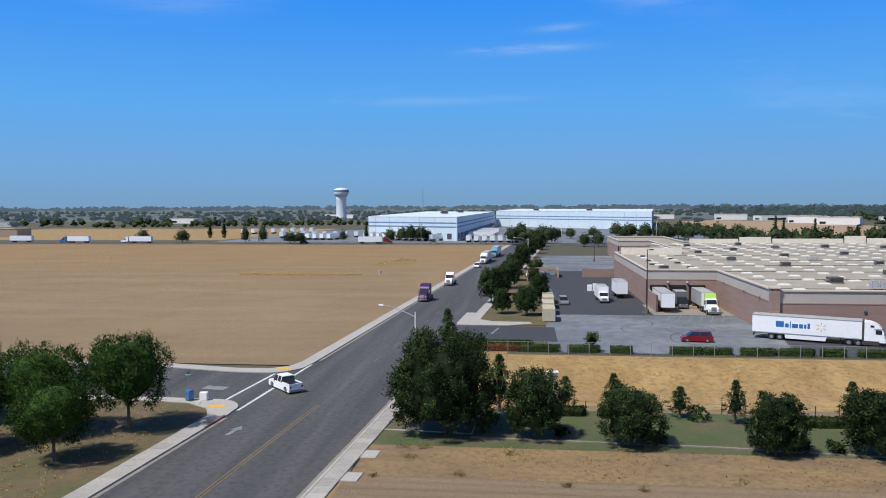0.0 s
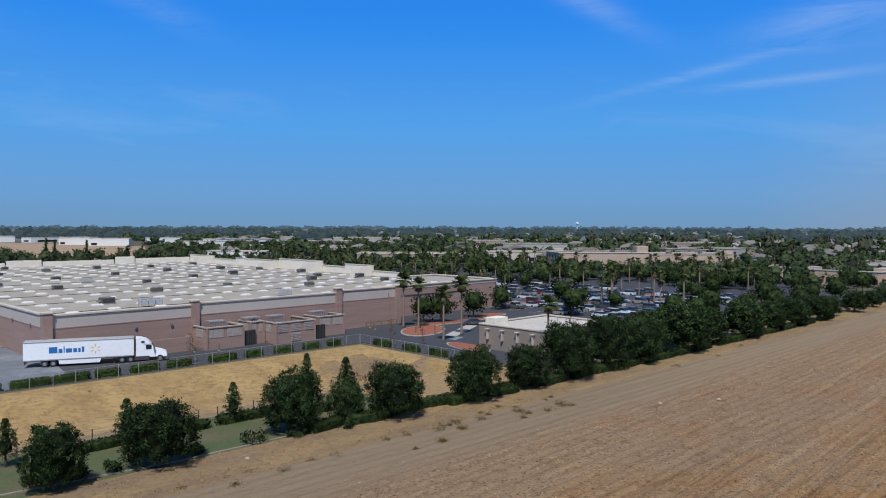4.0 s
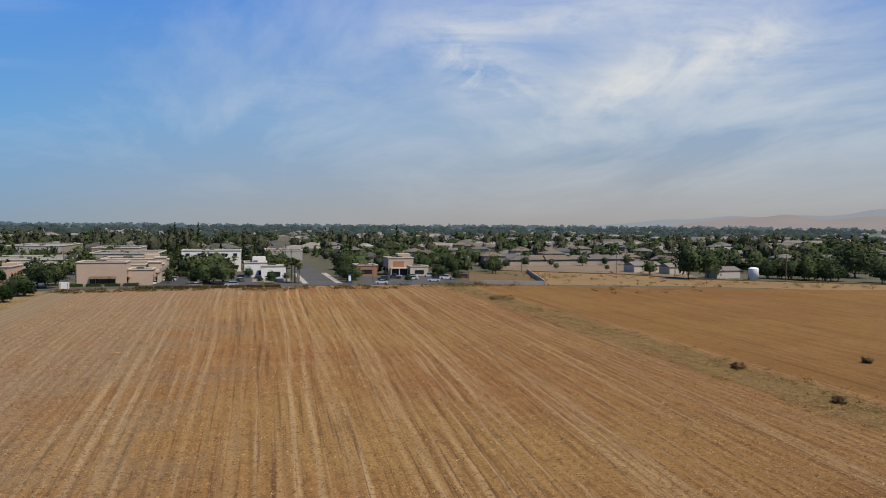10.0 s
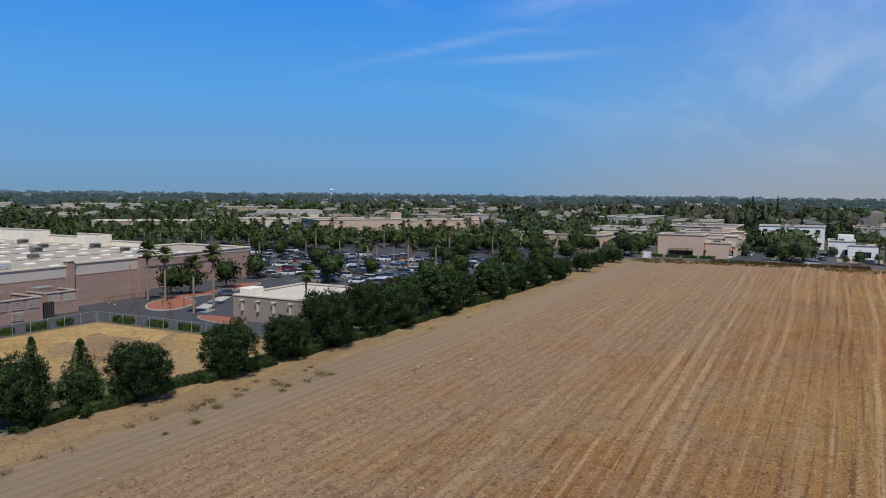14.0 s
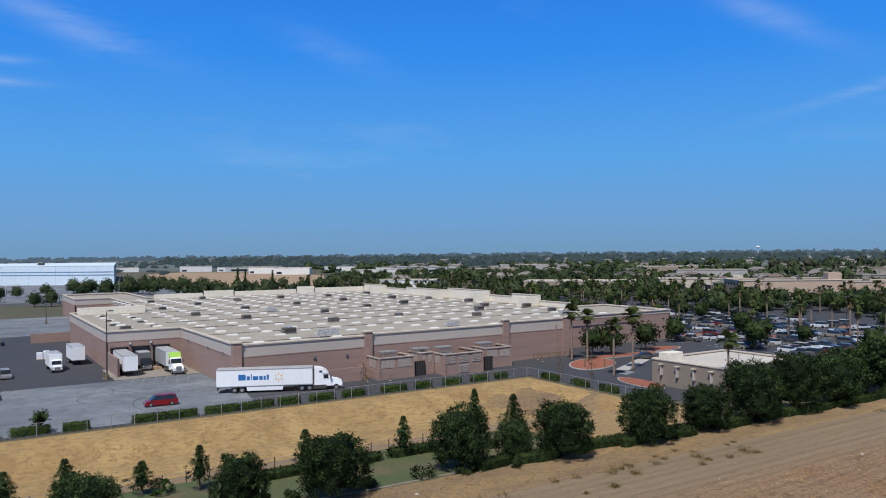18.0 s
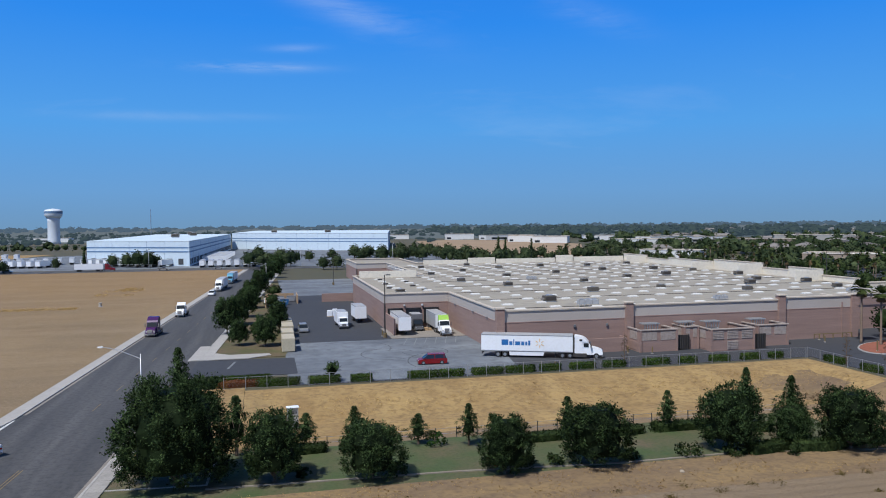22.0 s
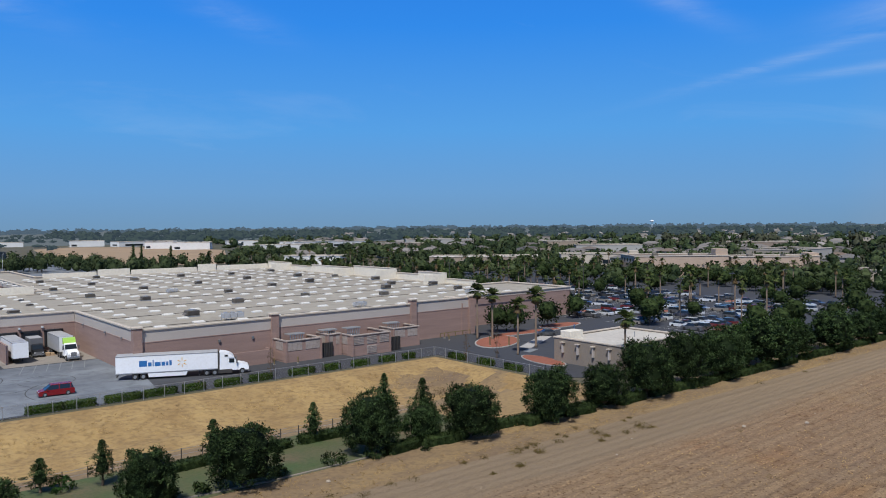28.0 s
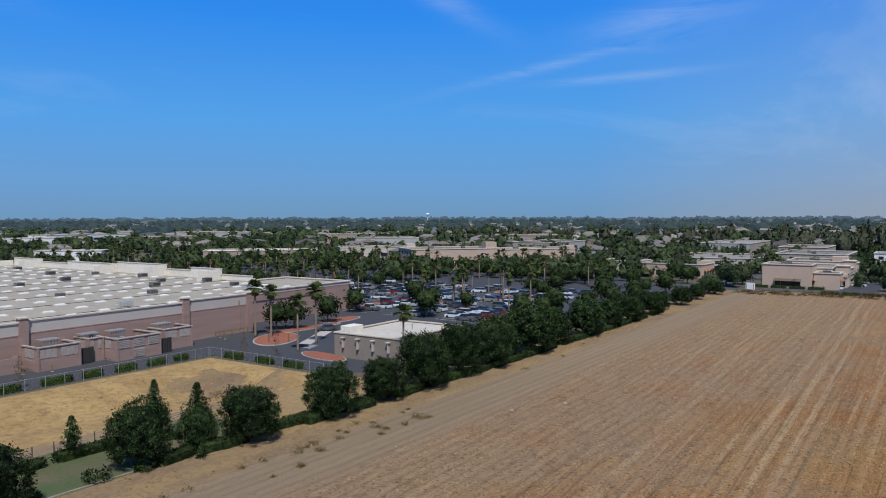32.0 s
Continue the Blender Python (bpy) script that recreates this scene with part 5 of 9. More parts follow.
U = "tan metal rooftop air unit with a dark intake"
unit_a = rooftop_unit(at(58, 150, ROOF - 0.02), 2.6, 1.8, 1.0, U)
for x, y in ((76, 168), (96, 172), (112, 160), (124, 176), (133, 186), (62, 190), (86, 196), (104, 206), (120, 212), (137, 160), (141, 206), (72, 222), (92, 232), (112, 240), (130, 238), (54, 208), (52, 238), (66, 252), (82, 262), (100, 268), (118, 266), (136, 270), (56, 274), (76, 284), (141, 176), (139, 228)):
    copy_thing(unit_a, at(x, y, ROOF - 0.02, random.choice((0, 0, 0, 180)), random.uniform(0.70, 0.95)))
unit_b = rooftop_unit(at(32, 182, ROOF - 0.02, 0, 0.62), 3.6, 1.8, 0.9, "low dark rooftop air unit over the loading bays")
for x, y in ((38.5, 184), (31, 192), (38, 197), (32, 205), (39, 212), (33, 222), (42, 241)):
    copy_thing(unit_b, at(x, y, ROOF - 0.02, 0, random.uniform(0.5, 0.66)))


def cooling_rack(place):
    ob = thing("condenser_rack", "pale galvanised condenser rack on the flat roof", "rooftop unit", "condenser racks", place)
    for i in range(-2, 3):
        for sy in (-0.9, 0.9):
            part("post", Shape().box(i * 1.4, sy, 0, 0.12, 0.12, 2.2), "galv", ob)
    for k in range(3):
        part("coil_bank", Shape().box(-1.9 + 1.9 * k, 0, 0.7, 1.75, 1.9, 1.2, bev=0.05), "van_roof", ob)
        part("fan_ring", Shape().lathe([(0.62, 1.9), (0.66, 2.15), (0.56, 2.15)], 12, at(-1.9 + 1.9 * k, 0)), "galv", ob)
    return ob


rack = cooling_rack(at(62, 139.5, ROOF - 0.02, 0, 0.72))
for x, y in ((93, 142), (75, 208), (131, 148)):
    copy_thing(rack, at(x, y, ROOF - 0.02, 0, 0.72))

# loading bays in the dock wall
for x in (29.0, 33.2, 37.4):
    d = part("dock_door", Shape().box(x, 171.92, 1.1, 2.7, 0.12, 3.0), "dock_dark", store, "dark loading bay door")
    part("dock_seal", Shape().box(x - 1.55, 171.85, 1.0, 0.4, 0.35, 3.3).box(x + 1.55, 171.85, 1.0, 0.4, 0.35, 3.3).box(x, 171.85, 4.1, 3.5, 0.35, 0.45), "black", d, "black rubber dock seal")
for x in (31.1, 35.3):
    part("wall_lamp", Shape().box(x, 171.8, 5.0, 0.45, 0.35, 0.35, bev=0.05), "lamp_clear", store, "small wall pack lamp")
for x, y in ((41.35, 165), (41.35, 150), (41.35, 140)):
    part("wall_lamp", Shape().box(x, y, 5.6, 0.3, 0.45, 0.35, bev=0.05), "grey_plastic", store, "small wall pack lamp")
for x in (56, 62.5):
    part("wall_lamp", Shape().box(x, SY - 0.12, 4.4, 0.4, 0.3, 0.5, bev=0.05), "grey_plastic", store, "small wall pack lamp")
part("downpipe", Shape().box(114.2, SY - 0.1, 0, 0.22, 0.2, 7.2), "brick", store, "downpipe")
structure("dock_screen_wall", Shape().box(26.9, 168, -0.05, 0.35, 15.5, 3.6), "brick", "brown block screen wall beside the loading bays", "wall")
structure("yard_rail", Shape().box(22, 236, -0.05, 10, 0.4, 2.6), "brick", "low brown block wall across the yard", "wall")


def enclosure(x0, x1, y0, y1, h, gate, label, lower=()):
    """A block enclosure against the store's wall with panelled bays."""
    ob = thing("equipment_enclosure", label, "enclosure", "equipment enclosures", at((x0 + x1) / 2, y0))
    w, d = x1 - x0, y1 - y0
    part("front_wall", Shape().box(0, 0.15, -0.05, w, 0.3, h), "brick", ob)
    part("side_wall", Shape().box(-w / 2 + 0.15, d / 2 + 0.16, -0.05, 0.3, d - 0.34, h), "brick", ob)
    part("side_wall", Shape().box(w / 2 - 0.15, d / 2 + 0.16, -0.05, 0.3, d - 0.34, h), "brick", ob)
    n = max(2, round(w / 3.2))
    for i in range(n):
        cx = -w / 2 + w * (i + 0.5) / n
        for k in range(2):
            if k == 0 and i not in lower:
                continue
            pn = part("panel", Shape().box(cx, -0.02, 0.25 + k * (h / 2 - 0.1), w / n - 0.7, 0.06, h / 2 - 0.4, bev=0.02), "slat", ob, "grey-brown panel")
            if lower:
                for q in range(5):
                    part("slat", Shape().box(cx, -0.07, 0.36 + k * (h / 2 - 0.1) + q * 0.30, w / n - 0.8, 0.06, 0.16), "slat", pn)
    for k in range(2):
        part("side_panel", Shape().box(-w / 2 - 0.02, d * 0.5, 0.3 + k * (h / 2 - 0.1), 0.06, d * 0.55, h / 2 - 0.45, bev=0.02), "slat" if k else "brick", ob)
    for sx in (-1, 1):
        part("pilaster", Shape().box(sx * (w / 2 - 0.1), 0.05, -0.05, 0.34, 0.46, h + 0.02), "brick", ob)
    part("coping", Shape().box(0, 0.15, h - 0.05, w + 0.3, 0.65, 0.2, bev=0.04), "slat", ob, "grey-brown coping")
    for sx in (-1, 1):
        part("side_coping", Shape().box(sx * (w / 2 - 0.15), d / 2 + 0.45, h - 0.05, 0.6, d - 0.6, 0.2), "slat", ob)
    if gate:
        gt = part("gate", Shape().box(w / 2 + 1.5, 0.6, 0.1, 2.7, 0.12, 2.7), "dark_steel", ob, "dark steel gate")
        for i in range(7):
            part("bar", Shape().box(w / 2 + 0.4 + i * 0.37, 0.5, 0.1, 0.06, 0.08, 2.8), "black", gt)
    return ob


ENC = "brown block equipment enclosure with tan panels beside the store"
enclosure(66.5, 74.0, 126.6, 131.7, 4.0, True, ENC)
enclosure(76.0, 79.0, 127.6, 131.7, 4.2, False, ENC)
enclosure(79.3, 88.3, 124.0, 131.7, 4.0, True, ENC, (1,))
enclosure(91.0, 97.6, 126.8, 131.7, 4.0, False, ENC)
for x, y in ((70, 129.8), (77.5, 130.3), (82.6, 129.6), (92.8, 130.2)):
    ob = thing("generator", "pale steel generator standing inside an enclosure", "generator", "generators", at(x, y))
    part("case", Shape().box(0, 0, 0, 2.8, 1.8, 3.6, bev=0.08), "galv", ob)
    part("canopy", Shape().box(0, -0.1, 4.75, 3.4, 2.0, 0.2, bev=0.04), "galv", ob)
    for i in range(6):
        part("post", Shape().box(-1.3 + 0.52 * i, -0.9, 3.45, 0.16, 0.12, 1.32), "galv", ob)
structure("trash_wall", Shape().box(60.5, 129.0, -0.05, 9.0, 0.3, 2.6).box(65.0, 130.4, -0.05, 0.3, 2.6, 2.6), "brick", "low brown block wall by the store", "wall")
for x, y in ((64.2, 126.8), (68.2, 125.2), (106.5, 127.5), (107.6, 130.4), (24.2, 160.2)):
    ob = thing("bollard", "yellow steel bollard beside the service lane", "bollard", "bollards", at(x, y))
    part("post", Shape().lathe([(0.12, -0.05), (0.12, 1.15), (0.08, 1.25)], 10), "paint_yellow", ob)
    part("footing", Shape().lathe([(0.24, 0.0), (0.22, 0.12)], 10), "kerb", ob)
ob = thing("guard_rail", "yellow steel guard rail at the wall's foot", "rail", place=at(111.5, 131.2))
part("rail", Shape().box(0, 0, 0.95, 9.0, 0.12, 0.14), "paint_yellow", ob)
for i in range(5):
    part("post", Shape().box(-4.4 + 2.2 * i, 0, -0.02, 0.14, 0.14, 1.05), "paint_yellow", ob)

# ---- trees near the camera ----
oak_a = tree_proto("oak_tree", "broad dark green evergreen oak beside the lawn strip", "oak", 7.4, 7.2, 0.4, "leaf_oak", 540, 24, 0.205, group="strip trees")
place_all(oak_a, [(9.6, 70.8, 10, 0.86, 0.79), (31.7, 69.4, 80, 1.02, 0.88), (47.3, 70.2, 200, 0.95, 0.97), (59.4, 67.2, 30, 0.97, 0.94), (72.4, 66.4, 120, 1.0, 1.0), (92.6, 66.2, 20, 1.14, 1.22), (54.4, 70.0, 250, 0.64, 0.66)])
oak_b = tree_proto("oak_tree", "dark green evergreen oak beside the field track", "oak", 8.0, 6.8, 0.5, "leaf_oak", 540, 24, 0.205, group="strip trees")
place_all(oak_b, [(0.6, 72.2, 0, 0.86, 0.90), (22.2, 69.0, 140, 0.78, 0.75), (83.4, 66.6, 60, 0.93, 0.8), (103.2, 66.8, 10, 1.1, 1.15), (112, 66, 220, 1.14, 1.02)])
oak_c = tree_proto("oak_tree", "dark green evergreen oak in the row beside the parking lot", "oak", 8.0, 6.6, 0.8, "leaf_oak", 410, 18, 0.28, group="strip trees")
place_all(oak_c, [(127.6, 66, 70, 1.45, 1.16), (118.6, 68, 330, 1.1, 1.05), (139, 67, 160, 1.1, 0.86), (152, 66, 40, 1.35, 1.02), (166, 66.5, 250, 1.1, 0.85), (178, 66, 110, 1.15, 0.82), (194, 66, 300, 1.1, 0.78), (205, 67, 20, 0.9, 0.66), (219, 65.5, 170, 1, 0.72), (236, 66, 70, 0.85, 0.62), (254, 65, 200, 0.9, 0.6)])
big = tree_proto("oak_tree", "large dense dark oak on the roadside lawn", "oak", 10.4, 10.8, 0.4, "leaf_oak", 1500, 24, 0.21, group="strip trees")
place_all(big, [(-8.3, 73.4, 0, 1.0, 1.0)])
cone_a = tree_proto("young_tree", "young dark upright tree with a pointed crown", "spire", 6.0, 3.6, 1.3, "leaf_oak", 150, 24, 0.17, group="young trees")
place_all(cone_a, [(21.2, 78.8, 0, 0.85, 0.76), (16.0, 80.6, 90, 0.90, 0.56), (4.1, 82.2, 40, 0.9, 0.64), (-3.1, 81.4, 200, 1.15, 1.05), (9.2, 81.4, 260, 0.90, 0.74), (32.9, 79.6, 20, 0.9, 0.74), (44.6, 78.4, 10, 0.80, 0.78), (53.8, 77.0, 140, 0.9, 1.18), (55.6, 71.6, 300, 1.05, 1.18), (-10.9, 102, 30, 1.2, 1.4)])
shade_a = tree_proto("shade_tree", "leafy green shade tree on the corner lawn", "round", 8.6, 9.0, 1.9, "leaf_green", 620, 22, 0.21, group="corner trees")
place_all(shade_a, [(-41.9, 61.2, 0, 0.80, 0.87), (-47.9, 68.4, 100, 1.0, 1.06), (-40.2, 71.0, 210, 0.90, 1.16), (-52.5, 62.5, 300, 0.9, 0.95), (-61, 72, 30, 1.1, 1.1), (-72, 76, 150, 1.1)])
for x, y, d, k, kz in ((132.5, 71.5, 40, 0.95, 1.02), (145.5, 71.0, 190, 0.8, 0.85)):
    tagged(copy_thing(shade_a, at(x, y, 0.0, d, k, kz)), "leafy fresh green tree beside the parking lot", "tree", "strip trees")
fir = tree_proto("conifer", "tall dark conifer on the corner lawn", "cone", 13.0, 6.6, 1.8, "leaf_oak", 330, 22, 0.30, group="corner trees")
place_all(fir, [(-55.6, 71.2, 0, 0.66, 0.92), (-63.5, 79, 120, 0.9, 0.9)])
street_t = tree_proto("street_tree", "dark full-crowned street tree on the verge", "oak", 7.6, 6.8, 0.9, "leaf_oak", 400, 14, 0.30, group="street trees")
place_all(street_t, [(-8.1, 172, 0, 0.86, 1.15), (-5.1, 155.6, 80, 0.60, 0.72), (0.0, 153.5, 200, 0.74, 0.85), (3.0, 173, 30, 0.66, 0.95), (-6.2, 188, 30, 0.80, 0.95), (-4.8, 203, 120, 0.86, 1.0), (-4, 224, 260, 0.84, 0.9), (-4.2, 243, 10, 0.82, 0.95), (-1.4, 264, 70, 0.9, 1.05), (-1.8, 290, 190, 0.9, 1.0), (1.2, 320, 40, 1.0, 1.05), (4, 348, 140, 1.1, 1.1), (6, 378, 0, 1.1, 1.1), (6, 402, 200, 1.2, 1.15)])
small_green = tree_proto("street_tree", "small bright green tree on the verge", "round", 5.4, 4.6, 1.3, "leaf_mid", 120, 20, 0.28, group="street trees")
place_all(small_green, [(-1.6, 162, 0, 0.7), (2.4, 184, 80, 0.9, 0.85), (2.2, 196, 200, 0.8, 0.75), (2.0, 216, 20, 0.9, 0.9), (3.0, 246, 140, 1.0, 0.9)])

# ---- vehicles ----
def wheel(parent, x, y, r, w, rim="rim", lite=False):
    """A wheel across y, with a tyre and a rim."""
    s = Shape()
    n = 14
    prof = [(r * 0.55, -w / 2), (r * 0.94, -w / 2), (r, -w / 2 + 0.04), (r, w / 2 - 0.04), (r * 0.94, w / 2), (r * 0.55, w / 2)]
    m = Matrix.Translation((x, y, r)) @ Matrix.Rotation(radians(90), 4, "X")
    s.lathe(prof, n, m)
    ty = part("wheel", s, "rubber", parent)
    if lite:
        return ty
    part("hub", Shape().lathe([(r * 0.56, -w / 2 - 0.01), (r * 0.5, -w / 2 + 0.03), (r * 0.2, -w / 2 - 0.02), (r * 0.2, w / 2 + 0.02), (r * 0.5, w / 2 - 0.03), (r * 0.56, w / 2 + 0.01)], 10, m), rim, ty)
    return ty


def car(label, paint, kind="sedan", group="", place=None, lite=False):
    name = {"sedan": "car", "suv": "suv", "pickup": "pickup_truck", "van": "minivan"}[kind]
    ob = thing(name, label, "car" if kind != "pickup" else "pickup", group, place)
    ln, wd, belt, roof, r = {"sedan": (4.7, 1.8, 0.92, 1.45, 0.33), "suv": (4.8, 1.9, 1.05, 1.75, 0.37), "pickup": (5.7, 1.95, 1.08, 1.85, 0.40), "van": (5.0, 1.95, 1.02, 1.75, 0.34)}[kind]
    f, b = ln / 2, -ln / 2
    low = r * 0.62
    hull = [(b, low + 0.1), (b + 0.1, low), (f - 0.12, low), (f, low + 0.12), (f - 0.02, belt * 0.72), (f - 0.35, belt * 0.86), (f - 1.35, belt), (b + 0.25, belt), (b + 0.02, belt * 0.92)]
    if kind == "pickup":
        hull = [(b, low + 0.15), (b + 0.1, low), (f - 0.12, low), (f, low + 0.15), (f - 0.03, belt * 0.8), (f - 0.3, belt * 0.93), (f - 1.4, belt), (b + 0.02, belt)]
    part("body", Shape().profile(hull, wd, inset=0.06), paint, ob)
    c0, c1, r0, r1 = {"sedan": (b + 0.55, f - 1.2, b + 1.35, f - 1.95), "suv": (b + 0.1, f - 1.2, b + 0.4, f - 1.8), "pickup": (b + 2.05, f - 1.25, b + 2.2, f - 1.95), "van": (b + 0.12, f - 0.85, b + 0.4, f - 1.75)}[kind]
    part("window_glass", Shape().profile([(c0, belt - 0.01), (c1, belt - 0.01), (r1, roof - 0.05), (r0, roof - 0.05)], wd - 0.14, inset=0.17), "glass", ob, "dark tinted windows")
    part("roof_panel", Shape().box((r0 + r1) / 2, 0, roof - 0.07, r1 - r0 + 0.12, wd - 0.46, 0.07, bev=0.025), paint, ob)
    for px in () if lite else ((c0 + c1) / 2 - 0.05, r0 + 0.1):
        part("pillar", Shape().profile([(px, belt), (px + 0.12, belt), (px + 0.12, roof - 0.06), (px, roof - 0.06)], wd - 0.12, inset=0.165), paint, ob)
    if kind == "pickup":
        part("bed", Shape().box((b + 2.0) / 2 + b / 2 + 0.05, 0, belt - 0.005, 1.85, wd - 0.3, 0.02), "black", ob, "open dark load bed")
        for sy in (-1, 1):
            part("bed_side", Shape().box((b + 2.0) / 2 + b / 2, sy * (wd / 2 - 0.1), belt - 0.02, 2.0, 0.12, 0.16), paint, ob)
        part("tailgate", Shape().box(b + 0.05, 0, belt - 0.02, 0.1, wd - 0.12, 0.16), paint, ob)
    for sx in (b + ln * 0.19, f - ln * 0.18):
        for sy in (-1, 1):
            wheel(ob, sx, sy * (wd / 2 - 0.1), r, 0.22, lite=lite)
    for sy in () if lite else (-1, 1):
        part("headlight", Shape().box(f - 0.09, sy * (wd / 2 - 0.28), belt * 0.64, 0.14, 0.36, 0.16), "lamp_clear", ob)
        part("tail_light", Shape().box(b + 0.05, sy * (wd / 2 - 0.2), belt * 0.70, 0.12, 0.24, 0.2), "lamp_red", ob)
    if lite:
        return ob
    part("front_bumper", Shape().box(f - 0.04, 0, low + 0.02, 0.14, wd - 0.1, 0.22, bev=0.03), "grey_plastic", ob)
    part("rear_bumper", Shape().box(b + 0.03, 0, low + 0.02, 0.14, wd - 0.1, 0.2, bev=0.03), "chrome" if kind == "pickup" else "grey_plastic", ob)
    for sy in (-1, 1):
        part("mirror", Shape().box(c1 - 0.35, sy * (wd / 2 + 0.05), belt, 0.12, 0.18, 0.14), paint, ob)
    return ob


def tractor_parts(ob, x0, paint, sleeper=True, second=None):
    """A lorry tractor whose rear frame starts at x0 and which looks towards +x; 7 m long."""
    f = x0 + 7.2
    part("chassis", Shape().box(x0 + 3.1, 0, 0.7, 7.2, 0.9, 0.28), "dark_steel", ob)
    part("hood", Shape().profile([(f - 2.0, 0.75), (f - 0.05, 0.7), (f, 1.15), (f - 0.2, 1.5), (f - 0.9, 1.82), (f - 2.0, 2.05)], 2.1, inset=0.14), paint, ob)
    part("cab", Shape().profile([(f - 3.6, 0.75), (f - 1.9, 0.75), (f - 1.9, 2.0), (f - 2.45, 2.95), (f - 3.6, 3.05)], 2.35, inset=0.10), paint, ob)
    if sleeper:
        part("sleeper", Shape().profile([(f - 4.85, 0.95), (f - 3.5, 0.95), (f - 3.5, 2.9), (f - 2.45, 2.9), (f - 2.75, 3.3), (f - 3.3, 3.68), (f - 4.0, 3.9), (f - 4.85, 3.98)], 2.42, inset=0.08), paint, ob)
        part("roof_window", Shape().box(f - 3.75, -1.2, 3.15, 0.5, 0.05, 0.28), "glass", ob, "small dark window")
        for sy in (-1, 1):
            part("side_fairing", Shape().box(f - 5.0, sy * 1.16, 0.95, 0.34, 0.06, 2.85), "dark_steel", ob, "dark gap extender")
            part("lower_fairing", Shape().box(f - 3.9, sy * 1.17, 0.30, 2.3, 0.10, 0.66, bev=0.04), "grey_plastic" if paint != "white_metal" else "dark_steel", ob, "dark lower fairing and steps")
    else:
        part("roof_fairing", Shape().profile([(f - 3.5, 3.0), (f - 2.5, 2.9), (f - 3.3, 3.5), (f - 3.5, 3.6)], 2.1), paint, ob)
    part("windscreen", Shape().profile([(f - 1.98, 2.05), (f - 1.86, 2.03), (f - 2.38, 2.90), (f - 2.5, 2.90)], 2.1, inset=0.06), "glass", ob, "dark windscreen")
    for sy in (-1, 1):
        part("side_window", Shape().box(f - 2.85, sy * 1.135, 2.05, 0.85, 0.06, 0.7), "glass", ob, "dark side window")
        part("mirror", Shape().box(f - 2.05, sy * 1.4, 1.95, 0.14, 0.22, 0.75), "chrome" if second is None else second, ob)
        part("headlight", Shape().box(f - 0.12, sy * 0.82, 1.0, 0.22, 0.34, 0.28), "lamp_clear", ob)
        part("fuel_tank", Shape().box(f - 4.3, sy * 0.85, 0.42, 1.7, 0.5, 0.5, bev=0.08), "dark_steel", ob, "dark tank and step")
        wheel(ob, f - 1.1, sy * 1.05, 0.51, 0.3)
        for dx in (0.25, 1.55):
            wheel(ob, x0 + dx, sy * 0.95, 0.51, 0.55)
    part("grille", Shape().box(f - 0.03, 0, 0.85, 0.1, 1.05, 0.8, bev=0.03), "chrome", ob, "chrome grille")
    part("bumper", Shape().box(f - 0.02, 0, 0.42, 0.28, 2.3, 0.36, bev=0.06), "chrome" if second is None else second, ob)
    part("fifth_wheel", Shape().lathe([(0.45, 0.98), (0.45, 1.08), (0.3, 1.1)], 12, at(x0 + 0.9, 0)), "dark_steel", ob)
    return ob


def trailer_parts(ob, x0, ln, front="white_metal", side="white_metal", lite=False, axles=(1.6, 2.9)):
    """A box trailer whose doors stand at x0; the floor is 1.15 m up."""
    part("box_side", Shape().box(x0 + ln / 2, -1.27, 1.12, ln, 0.06, 2.88), side, ob, "smooth white trailer side")
    part("box_side", Shape().box(x0 + ln / 2, 1.27, 1.12, ln, 0.06, 2.88), side, ob)
    part("box_roof", Shape().box(x0 + ln / 2, 0, 4.0, ln, 2.6, 0.09, bev=0.03), "van_roof", ob, "dusty grey trailer roof")
    part("box_front", Shape().box(x0 + ln - 0.03, 0, 1.12, 0.06, 2.48, 2.88), front, ob)
    part("box_floor", Shape().box(x0 + ln / 2, 0, 1.0, ln, 2.56, 0.14), "dark_steel", ob)
    for sy in (-1, 1):
        part("rear_door", Shape().box(x0 + 0.03, sy * 0.62, 1.16, 0.06, 1.22, 2.8), front, ob)
    if lite:
        for dx in (2.2, ln - 2.5):
            part("running_gear", Shape().box(x0 + dx, 0, 0.02, 2.2, 2.1, 0.95, bev=0.2), "rubber", ob, "dark wheels and frame")
        return ob
    part("rear_bumper", Shape().box(x0 + 0.12, 0, 0.5, 0.1, 2.2, 0.14).box(x0 + 0.12, 0.7, 0.5, 0.1, 0.1, 0.6).box(x0 + 0.12, -0.7, 0.5, 0.1, 0.1, 0.6), "dark_steel", ob)
    part("landing_leg", Shape().box(x0 + ln - 3.0, 0.8, 0.05, 0.16, 0.16, 1.0), "dark_steel", ob)
    part("landing_leg", Shape().box(x0 + ln - 3.0, -0.8, 0.05, 0.16, 0.16, 1.0), "dark_steel", ob)
    for sy in (-1, 1):
        part("top_rail", Shape().box(x0 + ln / 2, sy * 1.29, 3.88, ln, 0.05, 0.14), "galv", ob)
        part("bottom_rail", Shape().box(x0 + ln / 2, sy * 1.29, 1.06, ln, 0.05, 0.16), "galv", ob)
        for dx in axles:
            wheel(ob, x0 + dx, sy * 1.0, 0.51, 0.55)
    return ob


def way(x, y, deg):
    return at(x, y, 0.03, deg)


